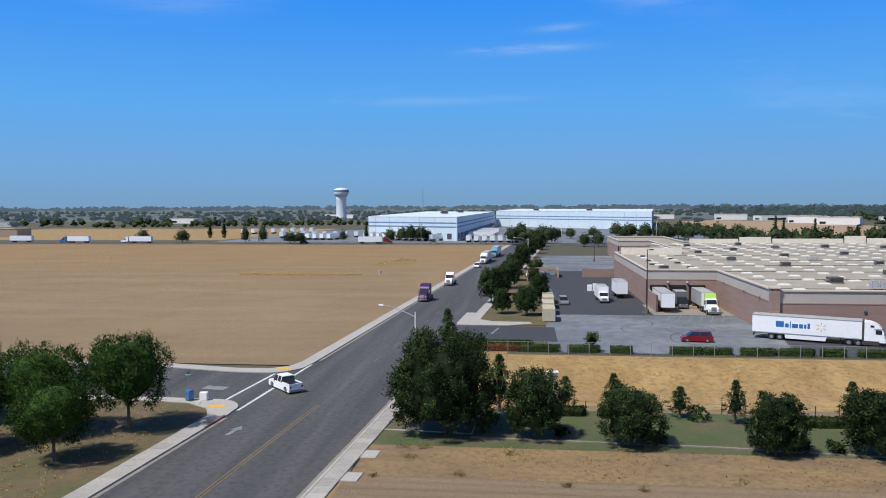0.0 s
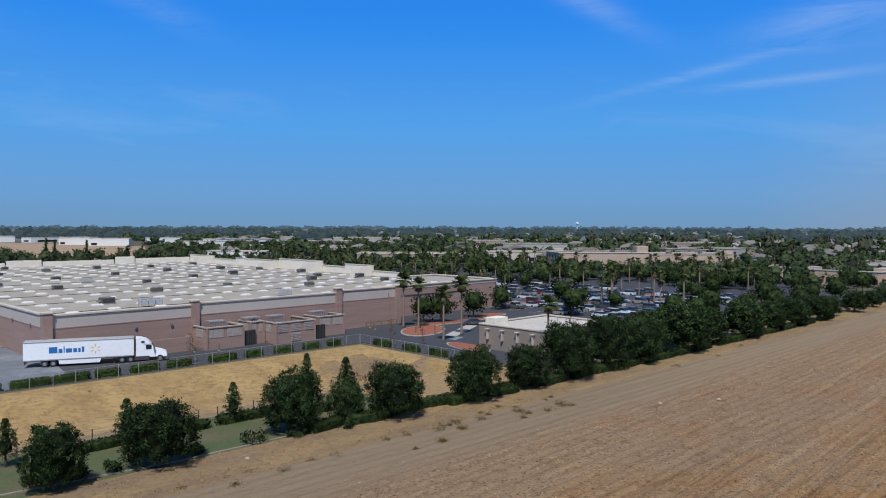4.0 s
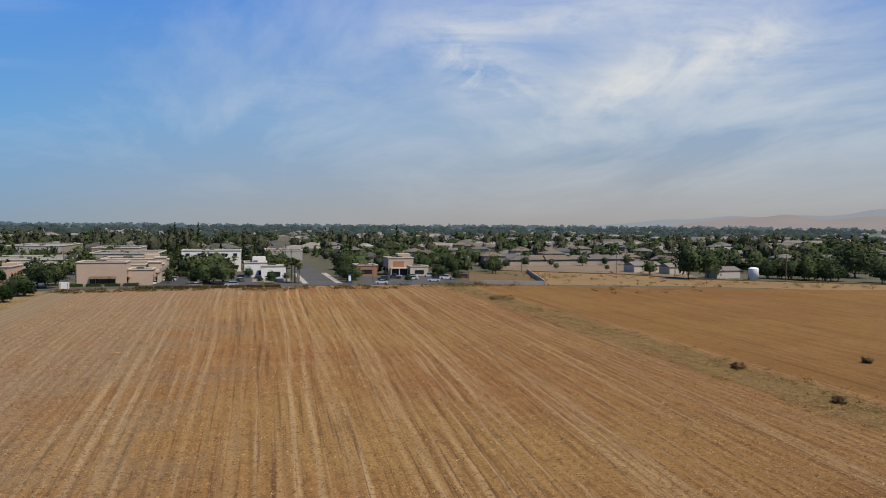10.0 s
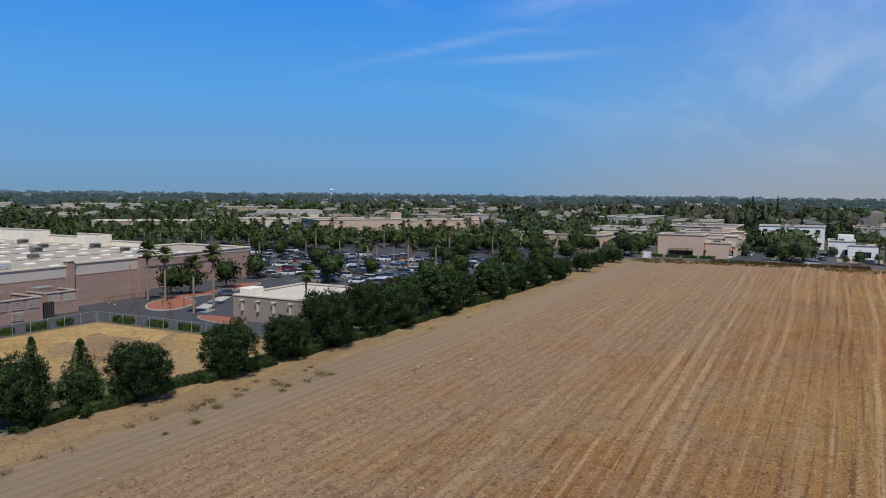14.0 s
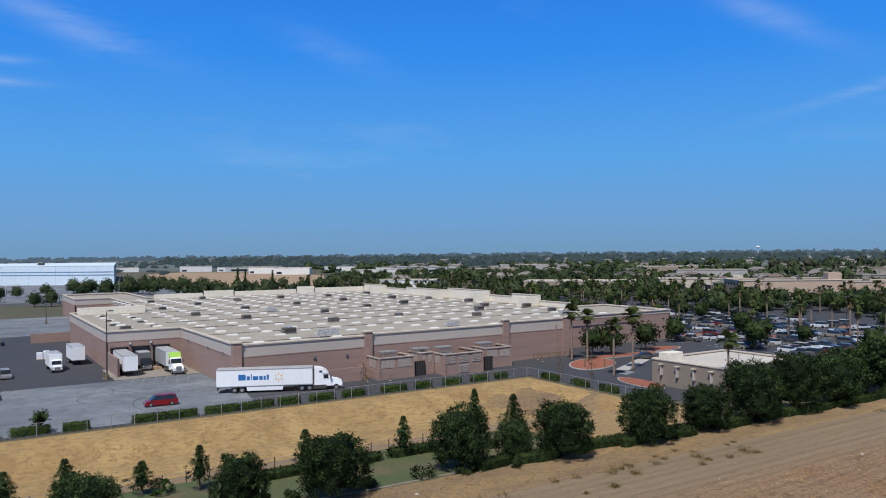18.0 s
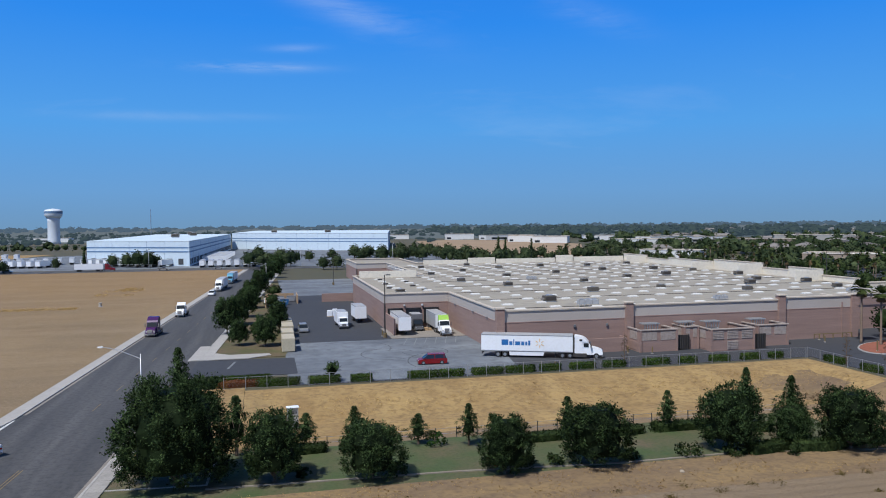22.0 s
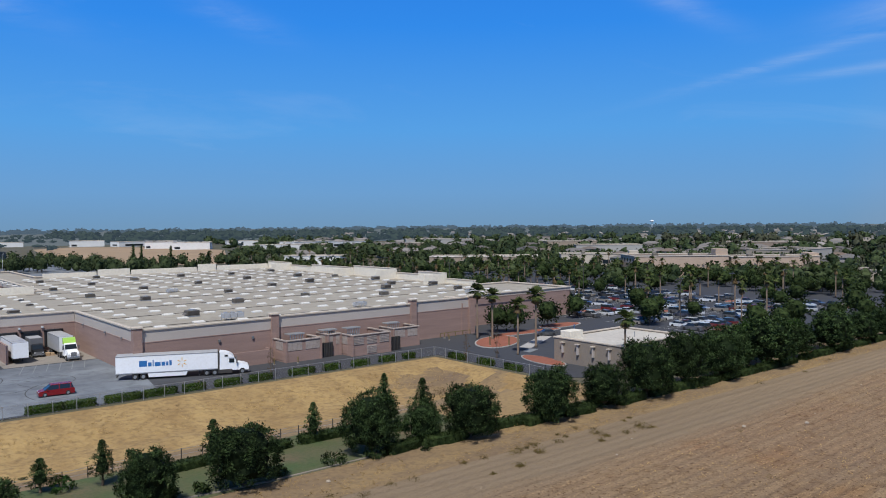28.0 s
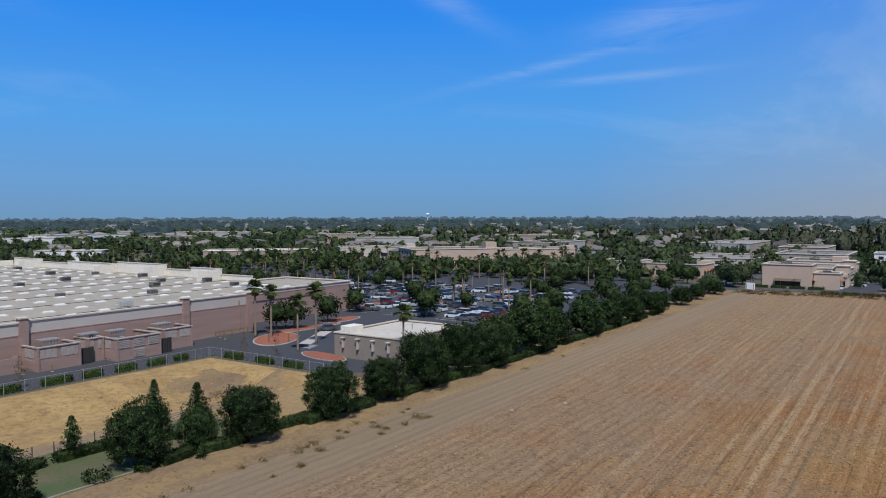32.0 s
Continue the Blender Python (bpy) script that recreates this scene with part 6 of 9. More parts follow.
# the long white lorry crossing behind the store
tr = thing("box_trailer", "long white box trailer with blue and yellow markings on its side", "trailer", place=way(38.1, 131.9, -24))
trailer_parts(tr, 0.0, 16.15, axles=(3.0, 4.25))
part("side_skirt", Shape().profile([(5.0, 1.02), (5.1, 0.36), (11.0, 0.36), (11.25, 1.02)], 2.56), "white_metal", tr)
xm = 3.65
for w, h in ((1.22, 0.98), (0.56, 0.66), (0.16, 1.02), (0.92, 0.66), (0.56, 0.66), (0.36, 0.66), (0.36, 0.86)):
    part("side_bar", Shape().box(xm + w / 2, -1.312, 2.18, w, 0.012, h), "blue_mark", tr, "blue bar of the side marking")
    xm += w + 0.16
for i in range(6):
    a = radians(30 + 60 * i)
    m = Matrix.Translation((10.4, -1.312, 2.56)) @ Matrix.Rotation(-a, 4, "Y")
    part("spark_ray", Shape().box(0.56, 0, -0.055, 0.48, 0.012, 0.11, m), "yellow_mark", tr, "yellow ray of the side marking")
tk = thing("lorry_tractor", "white sleeper lorry tractor coupled to a long trailer", "lorry", place=tr.matrix_basis @ Matrix.Translation((14.1, 0, 0)))
tractor_parts(tk, 0.0, "white_metal", True, "grey_plastic")

# lorries standing on the far lane of the road
RD = 90 - math.degrees(math.atan(SLOPE))
lor = thing("lorry_tractor", "dark purple sleeper lorry tractor parked at the kerb", "lorry", "kerb lorries", at(rx_of(-36.2, 180.0), 180.0, 0.02, RD + 180))
tractor_parts(lor, 0.0, "purple")
lor = thing("lorry_tractor", "white day-cab lorry tractor parked at the kerb", "lorry", "kerb lorries", at(rx_of(-36.2, 215), 215, 0.02, RD + 180))
tractor_parts(lor, 0.0, "white_metal", False)
car("white car parked at the kerb before a lorry", "white_metal", "suv", "", at(rx_of(-36.3, 269), 269, 0.02, RD + 180))
tr = thing("box_trailer", "white box trailer parked at the kerb", "trailer", "kerb trailers", at(rx_of(-36.2, 303), 303, 0.02, RD + 180))
trailer_parts(tr, 0.0, 14.0)
tk = thing("lorry_tractor", "light blue lorry tractor coupled to a white trailer", "lorry", "kerb lorries", tr.matrix_basis @ Matrix.Translation((12.4, 0, 0)))
tractor_parts(tk, 0.0, "white_metal")
tr = thing("box_trailer", "light blue box trailer parked at the kerb", "trailer", "kerb trailers", at(rx_of(-36.2, 338), 338, 0.02, RD + 180))
trailer_parts(tr, 0.0, 14.0, "teal_paint", "white_metal")
tk = thing("lorry_tractor", "blue lorry tractor coupled to a light blue trailer", "lorry", "kerb lorries", tr.matrix_basis @ Matrix.Translation((12.4, 0, 0)))
tractor_parts(tk, 0.0, "teal_paint")
car("white pickup truck with an open dark bed at the crossing", "white_metal", "pickup", "", at(-29.6, 88.9, 0.03, 134))
car("dark red minivan driving across the yard", "red_paint", "van", "", at(27.6, 126.4, 0.03, 176))

# yard vehicles
tr = thing("box_trailer", "white box trailer backed onto a loading bay", "trailer", "dock trailers", way(29.0, 171.4, -90))
trailer_parts(tr, 0.0, 12.2)
tr = thing("box_trailer", "grey box trailer backed onto a loading bay", "trailer", "dock trailers", way(37.4, 171.4, -90))
trailer_parts(tr, 0.0, 9.6, "white_metal", "van_roof")
tk = thing("lorry_tractor", "white and lime green day-cab lorry at a loading bay", "lorry", place=tr.matrix_basis @ Matrix.Translation((8.0, 0, 0)))
tractor_parts(tk, 0.0, "white_metal", False)
part("air_deflector", Shape().profile([(3.5, 3.0), (4.5, 2.95), (3.9, 4.05), (3.5, 4.1)], 2.2), "lime", tk, "lime green roof deflector")


def box_truck(label, cab, place, boxcol="white_metal", ln=6.6):
    ob = thing("box_truck", label, "lorry", "box trucks", place)
    part("cargo_box", Shape().box(ln / 2, 0, 0.95, ln, 2.45, 2.6, bev=0.05), boxcol, ob)
    part("box_roof", Shape().box(ln / 2, 0, 3.54, ln - 0.15, 2.3, 0.05), "van_roof", ob, "dusty grey roof")
    part("chassis", Shape().box(ln / 2 + 1, 0, 0.6, ln + 1.6, 0.9, 0.34), "dark_steel", ob)
    part("cab", Shape().profile([(ln + 0.1, 0.6), (ln + 1.2, 0.6), (ln + 1.2, 1.5), (ln + 0.85, 2.35), (ln + 0.1, 2.45)], 2.1, inset=0.1), cab, ob)
    part("hood", Shape().profile([(ln + 1.15, 0.55), (ln + 2.2, 0.55), (ln + 2.15, 1.25), (ln + 1.15, 1.52)], 1.9, inset=0.12), cab, ob)
    part("windscreen", Shape().profile([(ln + 1.14, 1.55), (ln + 1.24, 1.53), (ln + 0.9, 2.28), (ln + 0.8, 2.28)], 1.85, inset=0.06), "glass", ob, "dark windscreen")
    part("grille", Shape().box(ln + 2.18, 0, 0.7, 0.08, 1.0, 0.42), "grey_plastic", ob)
    for sy in (-1, 1):
        part("side_window", Shape().box(ln + 0.6, sy * 1.0, 1.55, 0.6, 0.05, 0.55), "glass", ob)
        part("headlight", Shape().box(ln + 2.14, sy * 0.72, 0.85, 0.1, 0.3, 0.22), "lamp_clear", ob)
        wheel(ob, ln + 1.5, sy * 0.88, 0.46, 0.28)
        wheel(ob, 1.6, sy * 0.9, 0.46, 0.5)
    part("bumper", Shape().box(ln + 2.2, 0, 0.42, 0.16, 2.0, 0.26, bev=0.03), "grey_plastic", ob)
    return ob


box_truck("white box truck parked in the dark yard", "white_metal", way(17.2, 182.4, -88))
box_truck("dark grey box truck backed onto a loading bay", "black", way(33.2, 171.2, -90), "grey_plastic", 4.0)
tr = thing("box_trailer", "short white box trailer parked in the yard", "trailer", "yard trailers", way(22.2, 190.5, -88))
trailer_parts(tr, 0.0, 8.0)
ob = thing("flatbed_load", "pale wrapped pallets stacked behind a truck", "pallet stack", place=way(17.6, 198, 0))
for i in range(3):
    part("wrapped_pallet", Shape().box(-1.4 + 1.4 * i, 0, 0.14, 1.25, 1.2, 1.5 + 0.3 * (i % 2), bev=0.08), "white_metal", ob)
    part("pallet", Shape().box(-1.4 + 1.4 * i, 0, 0, 1.3, 1.25, 0.14), "cardboard", ob)
car("silver van parked nose-out in the yard", "galv", "van", "", way(8.2, 172.2, -88))
ob = thing("cart_bale_trailer", "low pallet of baled cardboard on the apron", "pallet stack", place=way(35.4, 166.2, 0))
part("pallet", Shape().box(0, 0, 0, 1.8, 1.2, 0.16), "cardboard", ob)
part("bale", Shape().box(-0.4, 0, 0.16, 0.8, 1.0, 0.5, bev=0.06), "cardboard", ob)
part("bale", Shape().box(0.45, 0, 0.16, 0.7, 1.0, 0.35, bev=0.06), "cardboard", ob)
# containers and bins along the yard's edge
for x, y, d in ((4.2, 148, 90), (4.3, 156.5, 90), (4.6, 166, 90), (4.6, 174, 90)):
    ob = thing("storage_container", "cream steel storage container at the yard's edge", "container", "storage containers", way(x, y, d))
    part("body", Shape().box(0, 0, 0.12, 6.0, 2.4, 2.5, bev=0.04), "cream_box", ob)
    for i in range(14):
        part("rib", Shape().box(-2.7 + 0.415 * i, -1.215, 0.25, 0.16, 0.04, 2.2), "cream_box", ob)
    for sy in (-1, 1):
        part("door", Shape().box(-3.01, sy * 0.58, 0.2, 0.05, 1.1, 2.3), "cream_box", ob)
    part("base_frame", Shape().box(0, 0, 0, 6.0, 2.3, 0.14), "dark_steel", ob)
for x, y, c in ((2.6, 228, "blue_paint"), (5.6, 231, "blue_paint"), (1.0, 236, "white_metal"), (4.4, 240, "van_roof"), (7.8, 240, "galv"), (4.8, 222, "blue_paint")):
    ob = thing("skip_bin", {"blue_paint": "blue steel waste bin in the yard", "white_metal": "white waste bin in the yard"}.get(c, "grey metal waste bin in the yard"), "bin", "waste bins", way(x, y, random.uniform(-6, 6)))
    part("tub", Shape().profile([(-1.2, 0.15), (1.0, 0.15), (1.3, 1.7), (-1.3, 1.7)], 1.8), c, ob)
    part("lid", Shape().box(0, 0, 1.7, 2.5, 1.85, 0.1, bev=0.03), "grey_plastic", ob)
structure("bin_screen", Shape().box(0.2, 232, -0.05, 0.3, 18, 2.2).box(4.5, 243, -0.05, 8.6, 0.3, 2.4).box(9.6, 238, -0.05, 0.3, 10, 2.6), "cardboard", "tan screen wall round the bins", "wall")

# ---- fence, hedges, verge ----
def hedge_mesh(name, ln, w, h, n, leaf=0.22):
    p = rng.uniform(-1, 1, (n, 3))
    ax = rng.integers(0, 3, n)
    p[np.arange(n), ax] = np.where(rng.random(n) < 0.5, -1, 1)
    p[:, 2] = np.abs(p[:, 2])
    p += rng.normal(size=p.shape) * 0.06
    me = quads_mesh(name, cards(p * np.array([ln / 2, w / 2, h]) * (1 - 0.1 * np.abs(p[:, [1, 0, 1]]) ** 3), leaf))
    soft_normals(me, (0, 0, -0.3 * h), 0.5)
    return me


def hedge(x, y, ln, w, h, leaf, label, deg=0.0, n=None, z=0.0):
    ob = thing("hedge", label, "hedge", "clipped hedges", at(x, y, z, deg))
    part("leaves", hedge_mesh("leaves", ln, w, h, n or int(240 * ln)), leaf, ob)
    part("inner_foliage", Shape().box(0, 0, -0.02, ln * 0.93, w * 0.86, h * 0.9, bev=0.12), leaf, ob)
    return ob


for x, ln in ((1.8, 6.0), (8.6, 4.6), (14.2, 3.2), (23.8, 4.6), (28.4, 3.8), (34.2, 5.0), (39.6, 4.8), (44.8, 3.4), (50.4, 4.2), (56.0, 3.8), (63.6, 4.6), (69.5, 3.2), (75.5, 3.6), (81.5, 3.4), (86.5, 2.6)):
    hedge(x, 115.9 if x < 10 else 115.5, ln, 1.3, 1.05, "leaf_hedge", "clipped green hedge inside the wire fence")
for y, ln in ((109, 4.5), (101, 4.0), (94, 4.0)):
    hedge(93.0, y, ln, 1.2, 1.0, "leaf_hedge", "clipped green hedge inside the wire fence", 90)
hedge(-3.6, 116.4, 6.4, 1.4, 0.95, "leaf_rust", "rust-coloured hedge by the driveway")
hedge(-8.6, 116.9, 5.2, 1.8, 1.35, "leaf_mid", "loose dark green hedge by the driveway")
hedge(-4.0, 118.2, 9.0, 1.4, 1.25, "leaf_hedge", "clipped green hedge by the driveway")
for x, y, ln, h, d in ((3.6, 80.6, 5.0, 0.9, 2), (9.4, 80.2, 3.6, 1.1, -4), (30, 78.6, 6.5, 0.9, 3), (38.6, 78.4, 6.0, 0.9, 4), (46.4, 78.6, 7.0, 1.0, 0), (53.5, 76.4, 5.5, 0.9, -20), (50.5, 68.6, 5.0, 1.1, 8), (56.0, 67.8, 5.5, 1.2, -6), (61, 68.6, 6.0, 1.1, 12), (66.5, 68.0, 7.0, 1.2, -4), (70.5, 66.8, 5.0, 1.2, 4), (73.5, 67.4, 6.0, 1.2, 3), (78.0, 66.2, 5.0, 1.0, -3), (82.5, 67.8, 9.0, 0.9, 0), (88.5, 65.8, 6.0, 1.3, 4), (96.5, 66.0, 7.0, 1.0, 0), (101.5, 65.6, 5.0, 1.3, -5), (113.5, 65.2, 5.5, 1.2, 3), (125.5, 65.0, 6.0, 1.2, 0), (147, 65, 7.0, 1.2, 0), (155, 65, 7.0, 1.2, 0), (163, 65, 7.0, 1.1, 0), (172, 65, 8.0, 1.1, 0), (183, 65, 9.0, 1.1, 0), (196, 65, 9.0, 1.0, 0), (107.5, 65.4, 6.0, 1.1, 0), (119.5, 65.2, 7.0, 1.1, 0), (132, 65, 6.0, 1.0, 0), (141, 65.2, 6.0, 1.0, 0)):
    hedge(x, y, ln, 1.7, h, "leaf_mid", "loose dark green shrub row under the trees", d, int(170 * ln), 0.04)


def bush(x, y, w, h, leaf, label, z=0.04):
    ob = thing("shrub", label, "shrub", "shrubs", at(x, y, z, random.uniform(0, 360)))
    pts = crown_points("round", w / 2, h / 2, 0.0, 26, 16, 0.1 * w)
    pts[:, 2] = np.abs(pts[:, 2])
    lv = quads_mesh("leaves", cards(pts, 0.26))
    soft_normals(lv, (0, 0, 0.2 * h), 0.4)
    part("leaves", lv, leaf, ob)
    part("stem", Shape().lathe([(0.08, -0.05), (0.05, h * 0.6)], 6), "bark", ob)
    return ob


bush(17.6, 79.6, 2.2, 1.5, "leaf_green", "round fresh green shrub on bare ground")
bush(21.6, 71.2, 1.8, 1.2, "leaf_red", "small red-leaved shrub by the lawn edging")
for x, y, w in ((24.5, 70.6, 2.6), (27.6, 70.0, 1.8), (42.2, 69.6, 3.0), (46.5, 68.2, 2.6), (12.2, 71.6, 2.4), (35.6, 69.8, 1.6), (3.2, 72.6, 1.2), (52.6, 67.4, 2.4), (104.6, 64.6, 3.0)):
    bush(x, y, w, 1.1, "leaf_mid", "low dark green shrub by the lawn edging")
for x, y in ((9.8, 116.2),):
    t0 = tree_proto("sapling", "small dark sapling beside the fence", "round", 3.2, 2.2, 0.8, "leaf_oak", 30, 18, 0.26)
    t0.matrix_basis = at(x, y)
for x, y in ((93.2, 106.6), (98.6, 104.0), (58.6, 117.0)):
    ob = thing("bare_tree", "thin brown half-dead tree beside the lane", "tree", "bare trees", at(x, y))
    s = Shape().lathe([(0.10, -0.1), (0.06, 3.0), (0.02, 5.2)], 7)
    for i in range(16):
        a, z0 = i * 2.4, 0.9 + 0.25 * i
        s.tube((0, 0, z0), (0.65 * math.cos(a), 0.65 * math.sin(a), z0 + 0.6), 0.03, 0.008, 5)
    part("trunk", s, "bark", ob)
    pts = crown_points("cone", 0.85, 2.1, 1.0, 24, 10, 0.15)
    part("dry_leaves", quads_mesh("dry_leaves", cards(pts, 0.16)), "brown_weed", ob)

# chain-link fence: posts, rails and thin wires
fence = thing("wire_fence", "galvanised chain-link fence round the basin", "fence")
post_me = Shape().lathe([(0.045, -0.1), (0.045, 1.75), (0.06, 1.8), (0.0, 1.84)], 7).mesh("post")
runs = (((-6.0, 114.5), (91.8, 114.5)), ((92.0, 114.4), (92.0, 86.0)))
for p, q in runs:
    p, q = Vector(p), Vector(q)
    ln = (q - p).length
    ang = math.degrees(math.atan2((q - p).y, (q - p).x))
    n = int(ln / 3.05)
    for i in range(n + 1):
        c = p.lerp(q, i / n)
        part("post", post_me, "galv", fence, place=at(c.x, c.y))
    m = Matrix.Translation((p.x, p.y, 0)) @ turn_z(ang)
    part("top_rail", Shape().box(ln / 2, 0, 1.72, ln, 0.045, 0.045), "galv", fence, place=m)
    part("bottom_wire", Shape().box(ln / 2, 0, 0.1, ln, 0.02, 0.02), "galv", fence, place=m)
    mesh = Shape()
    for i in range(int(ln / 0.5)):
        mesh.add([(i * 0.5, 0, 0.1), (i * 0.5 + 0.010, 0, 0.1), (i * 0.5 + 1.210, 0, 1.72), (i * 0.5 + 1.2, 0, 1.72)], [(0, 1, 2, 3)])
        mesh.add([(i * 0.5 + 1.2, 0.01, 0.1), (i * 0.5 + 1.210, 0.01, 0.1), (i * 0.5 + 0.010, 0.01, 1.72), (i * 0.5, 0.01, 1.72)], [(0, 1, 2, 3)])
    tagged(part("wire_mesh", mesh, "galv", fence, "thin woven wire", m), kind="stuff")
fence2 = thing("low_wire_fence", "low wire fence along the foot of the basin", "fence")
post2 = Shape().box(0, 0, -0.3, 0.09, 0.09, 1.5).mesh("post")
for i in range(26):
    part("post", post2, "dark_steel", fence2, place=at(1.5 + 2.4 * i, 82.2))
for z in (0.5, 1.1):
    part("wire", Shape().box(31.5, 82.2, z, 60, 0.03, 0.03), "galv", fence2)
ob = thing("valve_stand", "yellow pipe valve behind the fence", "pipe", place=at(45.6, 116.4))
part("riser", Shape().tube((-0.35, 0, -0.05), (-0.35, 0, 1.1), 0.09).tube((0.35, 0, -0.05), (0.35, 0, 1.1), 0.09), "paint_yellow", ob)
part("cross_pipe", Shape().tube((-0.45, 0, 0.85), (0.45, 0, 0.85), 0.1), "paint_yellow", ob)
part("handwheel", Shape().lathe([(0.22, 1.12), (0.22, 1.18), (0.05, 1.18)], 10, at(0.35, 0)), "paint_yellow", ob)
ob = thing("control_cabinet", "tall grey-white control cabinet with a dark panel in the basin", "cabinet", place=at(3.2, 97.5, -1.95, 5))
part("plinth", Shape().box(0, 0, -0.1, 1.7, 1.2, 0.25), "concrete", ob)
part("body", Shape().box(0, 0, 0.15, 1.35, 0.9, 2.7, bev=0.05), "grey_cabinet", ob)
part("dark_panel", Shape().box(0, -0.46, 2.1, 1.0, 0.05, 0.45), "grey_plastic", ob, "dark upper panel")
part("canopy", Shape().box(0, 0, 2.86, 1.55, 1.1, 0.1, bev=0.03), "white_metal", ob)
ob = thing("field_sign", "white board on posts at the field's far corner", "sign", place=at(268, 57.2, 0.05, 75))
part("panel", Shape().box(0, 0, 0.9, 3.2, 0.12, 2.2, bev=0.02), "white_metal", ob)
for sx in (-1.2, 1.2):
    part("post", Shape().box(sx, 0.12, -0.1, 0.15, 0.15, 3.0), "cardboard", ob)
ob = thing("field_marker", "pale concrete standpipe in the tan field", "standpipe", place=at(-47.4, 242, -0.02))
part("pipe", Shape().lathe([(0.42, -0.1), (0.40, 1.1), (0.46, 1.12), (0.46, 1.25), (0.3, 1.3)], 12), "concrete", ob)
part("plinth", Shape().box(0, 0, -0.05, 1.3, 1.3, 0.2, bev=0.04), "concrete", ob)
# street corner furniture
ob = thing("post_box", "blue metal collection box on the corner", "letter box", place=at(-38.9, 82.2, 0.15, 60))
part("body", Shape().profile([(-0.35, 0.12), (0.35, 0.12), (0.35, 1.05), (0.2, 1.25), (-0.2, 1.25), (-0.35, 1.05)], 0.7), "blue_paint", ob)
for sx in (-0.28, 0.28):
    for sy in (-0.28, 0.28):
        part("leg", Shape().box(sx, sy, 0, 0.06, 0.06, 0.13), "dark_steel", ob)
ob = thing("utility_cabinet", "white utility cabinet on the corner", "cabinet", place=at(-37.3, 82.5, 0.15, 10))
part("body", Shape().box(0, 0, 0, 0.9, 0.6, 0.95, bev=0.04), "white_metal", ob)
part("door", Shape().box(0, -0.31, 0.1, 0.7, 0.03, 0.75), "white_metal", ob)
ob = thing("street_sign", "green street name blades on a steel pole", "sign", place=at(-39.4, 83.0, 0.1))
part("pole", Shape().lathe([(0.035, -0.1), (0.035, 3.1)], 8), "galv", ob)
part("name_blade", Shape().box(0, 0, 2.75, 0.9, 0.03, 0.22), "sign_green", ob, "green blade with a plain bar")
part("name_bar", Shape().box(0, -0.02, 2.82, 0.7, 0.01, 0.08), "white_metal", ob)
part("cross_blade", Shape().box(0, 0, 3.0, 0.03, 0.9, 0.22), "sign_green", ob)


def street_lamp(x, y, deg, h=9.0, arm=5.0, base=False):
    ob = thing("street_lamp", "galvanised street lamp with a long arm", "street lamp", "street lamps", at(x, y, 0.0, deg))
    part("pole", Shape().lathe([(0.13, -0.1), (0.12, 0.5), (0.07, h)], 9), "galv", ob, smooth=True)
    s = Shape()
    p = Vector((0, 0, h - 0.6))
    for i in range(1, 6):
        q = Vector((arm * i / 5, 0, h - 0.6 + 1.0 * math.sin(i / 5 * math.pi / 2)))
        s.tube(p, q, 0.05, 0.045, 7)
        p = q
    part("arm", s, "galv", ob)
    part("lamp_head", Shape().profile([(arm - 0.1, h + 0.3), (arm + 0.75, h + 0.28), (arm + 0.7, h + 0.42), (arm + 0.1, h + 0.5)], 0.36), "white_metal", ob, "pale lamp head")
    return ob


street_lamp(-15.3, 101.5, 140, 7.9, 7.0)
street_lamp(rx_of(EK + 0.9, 300), 300, 180)
for x, y in ((-140, 447), (-62, 446), (20, 440), (78, 470)):
    street_lamp(x, y, 270, 11.0, 2.5)


def lot_lamp(x, y, h, heads=1, group="lot lamps"):
    ob = thing("lamp_post", "tall dark lot lamp post on a concrete footing", "lamp post", group, at(x, y))
    part("footing", Shape().lathe([(0.4, -0.05), (0.4, 0.95), (0.36, 1.0)], 12), "paint_yellow" if heads == 1 else "concrete", ob)
    part("pole", Shape().lathe([(0.14, 0.95), (0.09, h)], 8), "dark_steel", ob)
    for i in range(heads):
        sx = 1 if i == 0 else -1
        part("head", Shape().box(sx * 0.75, 0, h - 0.1, 1.0, 0.5, 0.2, bev=0.05), "dark_steel", ob)
    return ob


lot_lamp(24.5, 158.2, 13.2)
lot_lamp(26.2, 300, 12.0)
for x, y in ((168, 110), (196, 112), (222, 110), (168, 160), (196, 165), (224, 160), (180, 215), (215, 220), (190, 270), (230, 275)):
    lot_lamp(x, y, 11.0, 2)

def utility_pole(x, y, deg, h=11.0):
    ob = thing("utility_pole", "weathered wooden utility pole with a crossarm", "utility pole", "utility poles", at(x, y, 0.0, deg))
    part("pole", Shape().lathe([(0.17, -0.1), (0.11, h)], 8), "bark", ob)
    part("crossarm", Shape().box(0, 0, h - 0.9, 2.6, 0.14, 0.16), "bark", ob)
    for sx in (-1.1, 0.0, 1.1):
        part("insulator", Shape().lathe([(0.06, 0), (0.08, 0.1), (0.03, 0.22)], 7, at(sx, 0, h - 0.75)), "grey_plastic", ob)
    part("transformer", Shape().lathe([(0.26, 0), (0.28, 0.8), (0.2, 0.86)], 10, at(0, 0.42, h - 2.4)), "galv", ob)
    return ob


for i, (x, y) in enumerate(((289.5, -46), (296, -86), (332, -122), (352, -117), (374, -120), (317, -162), (291, -176), (262, -208), (300, 64), (340, 68), (352, -19), (400, -19))):
    utility_pole(x, y, 20 * i, 10.0 + (i % 3))

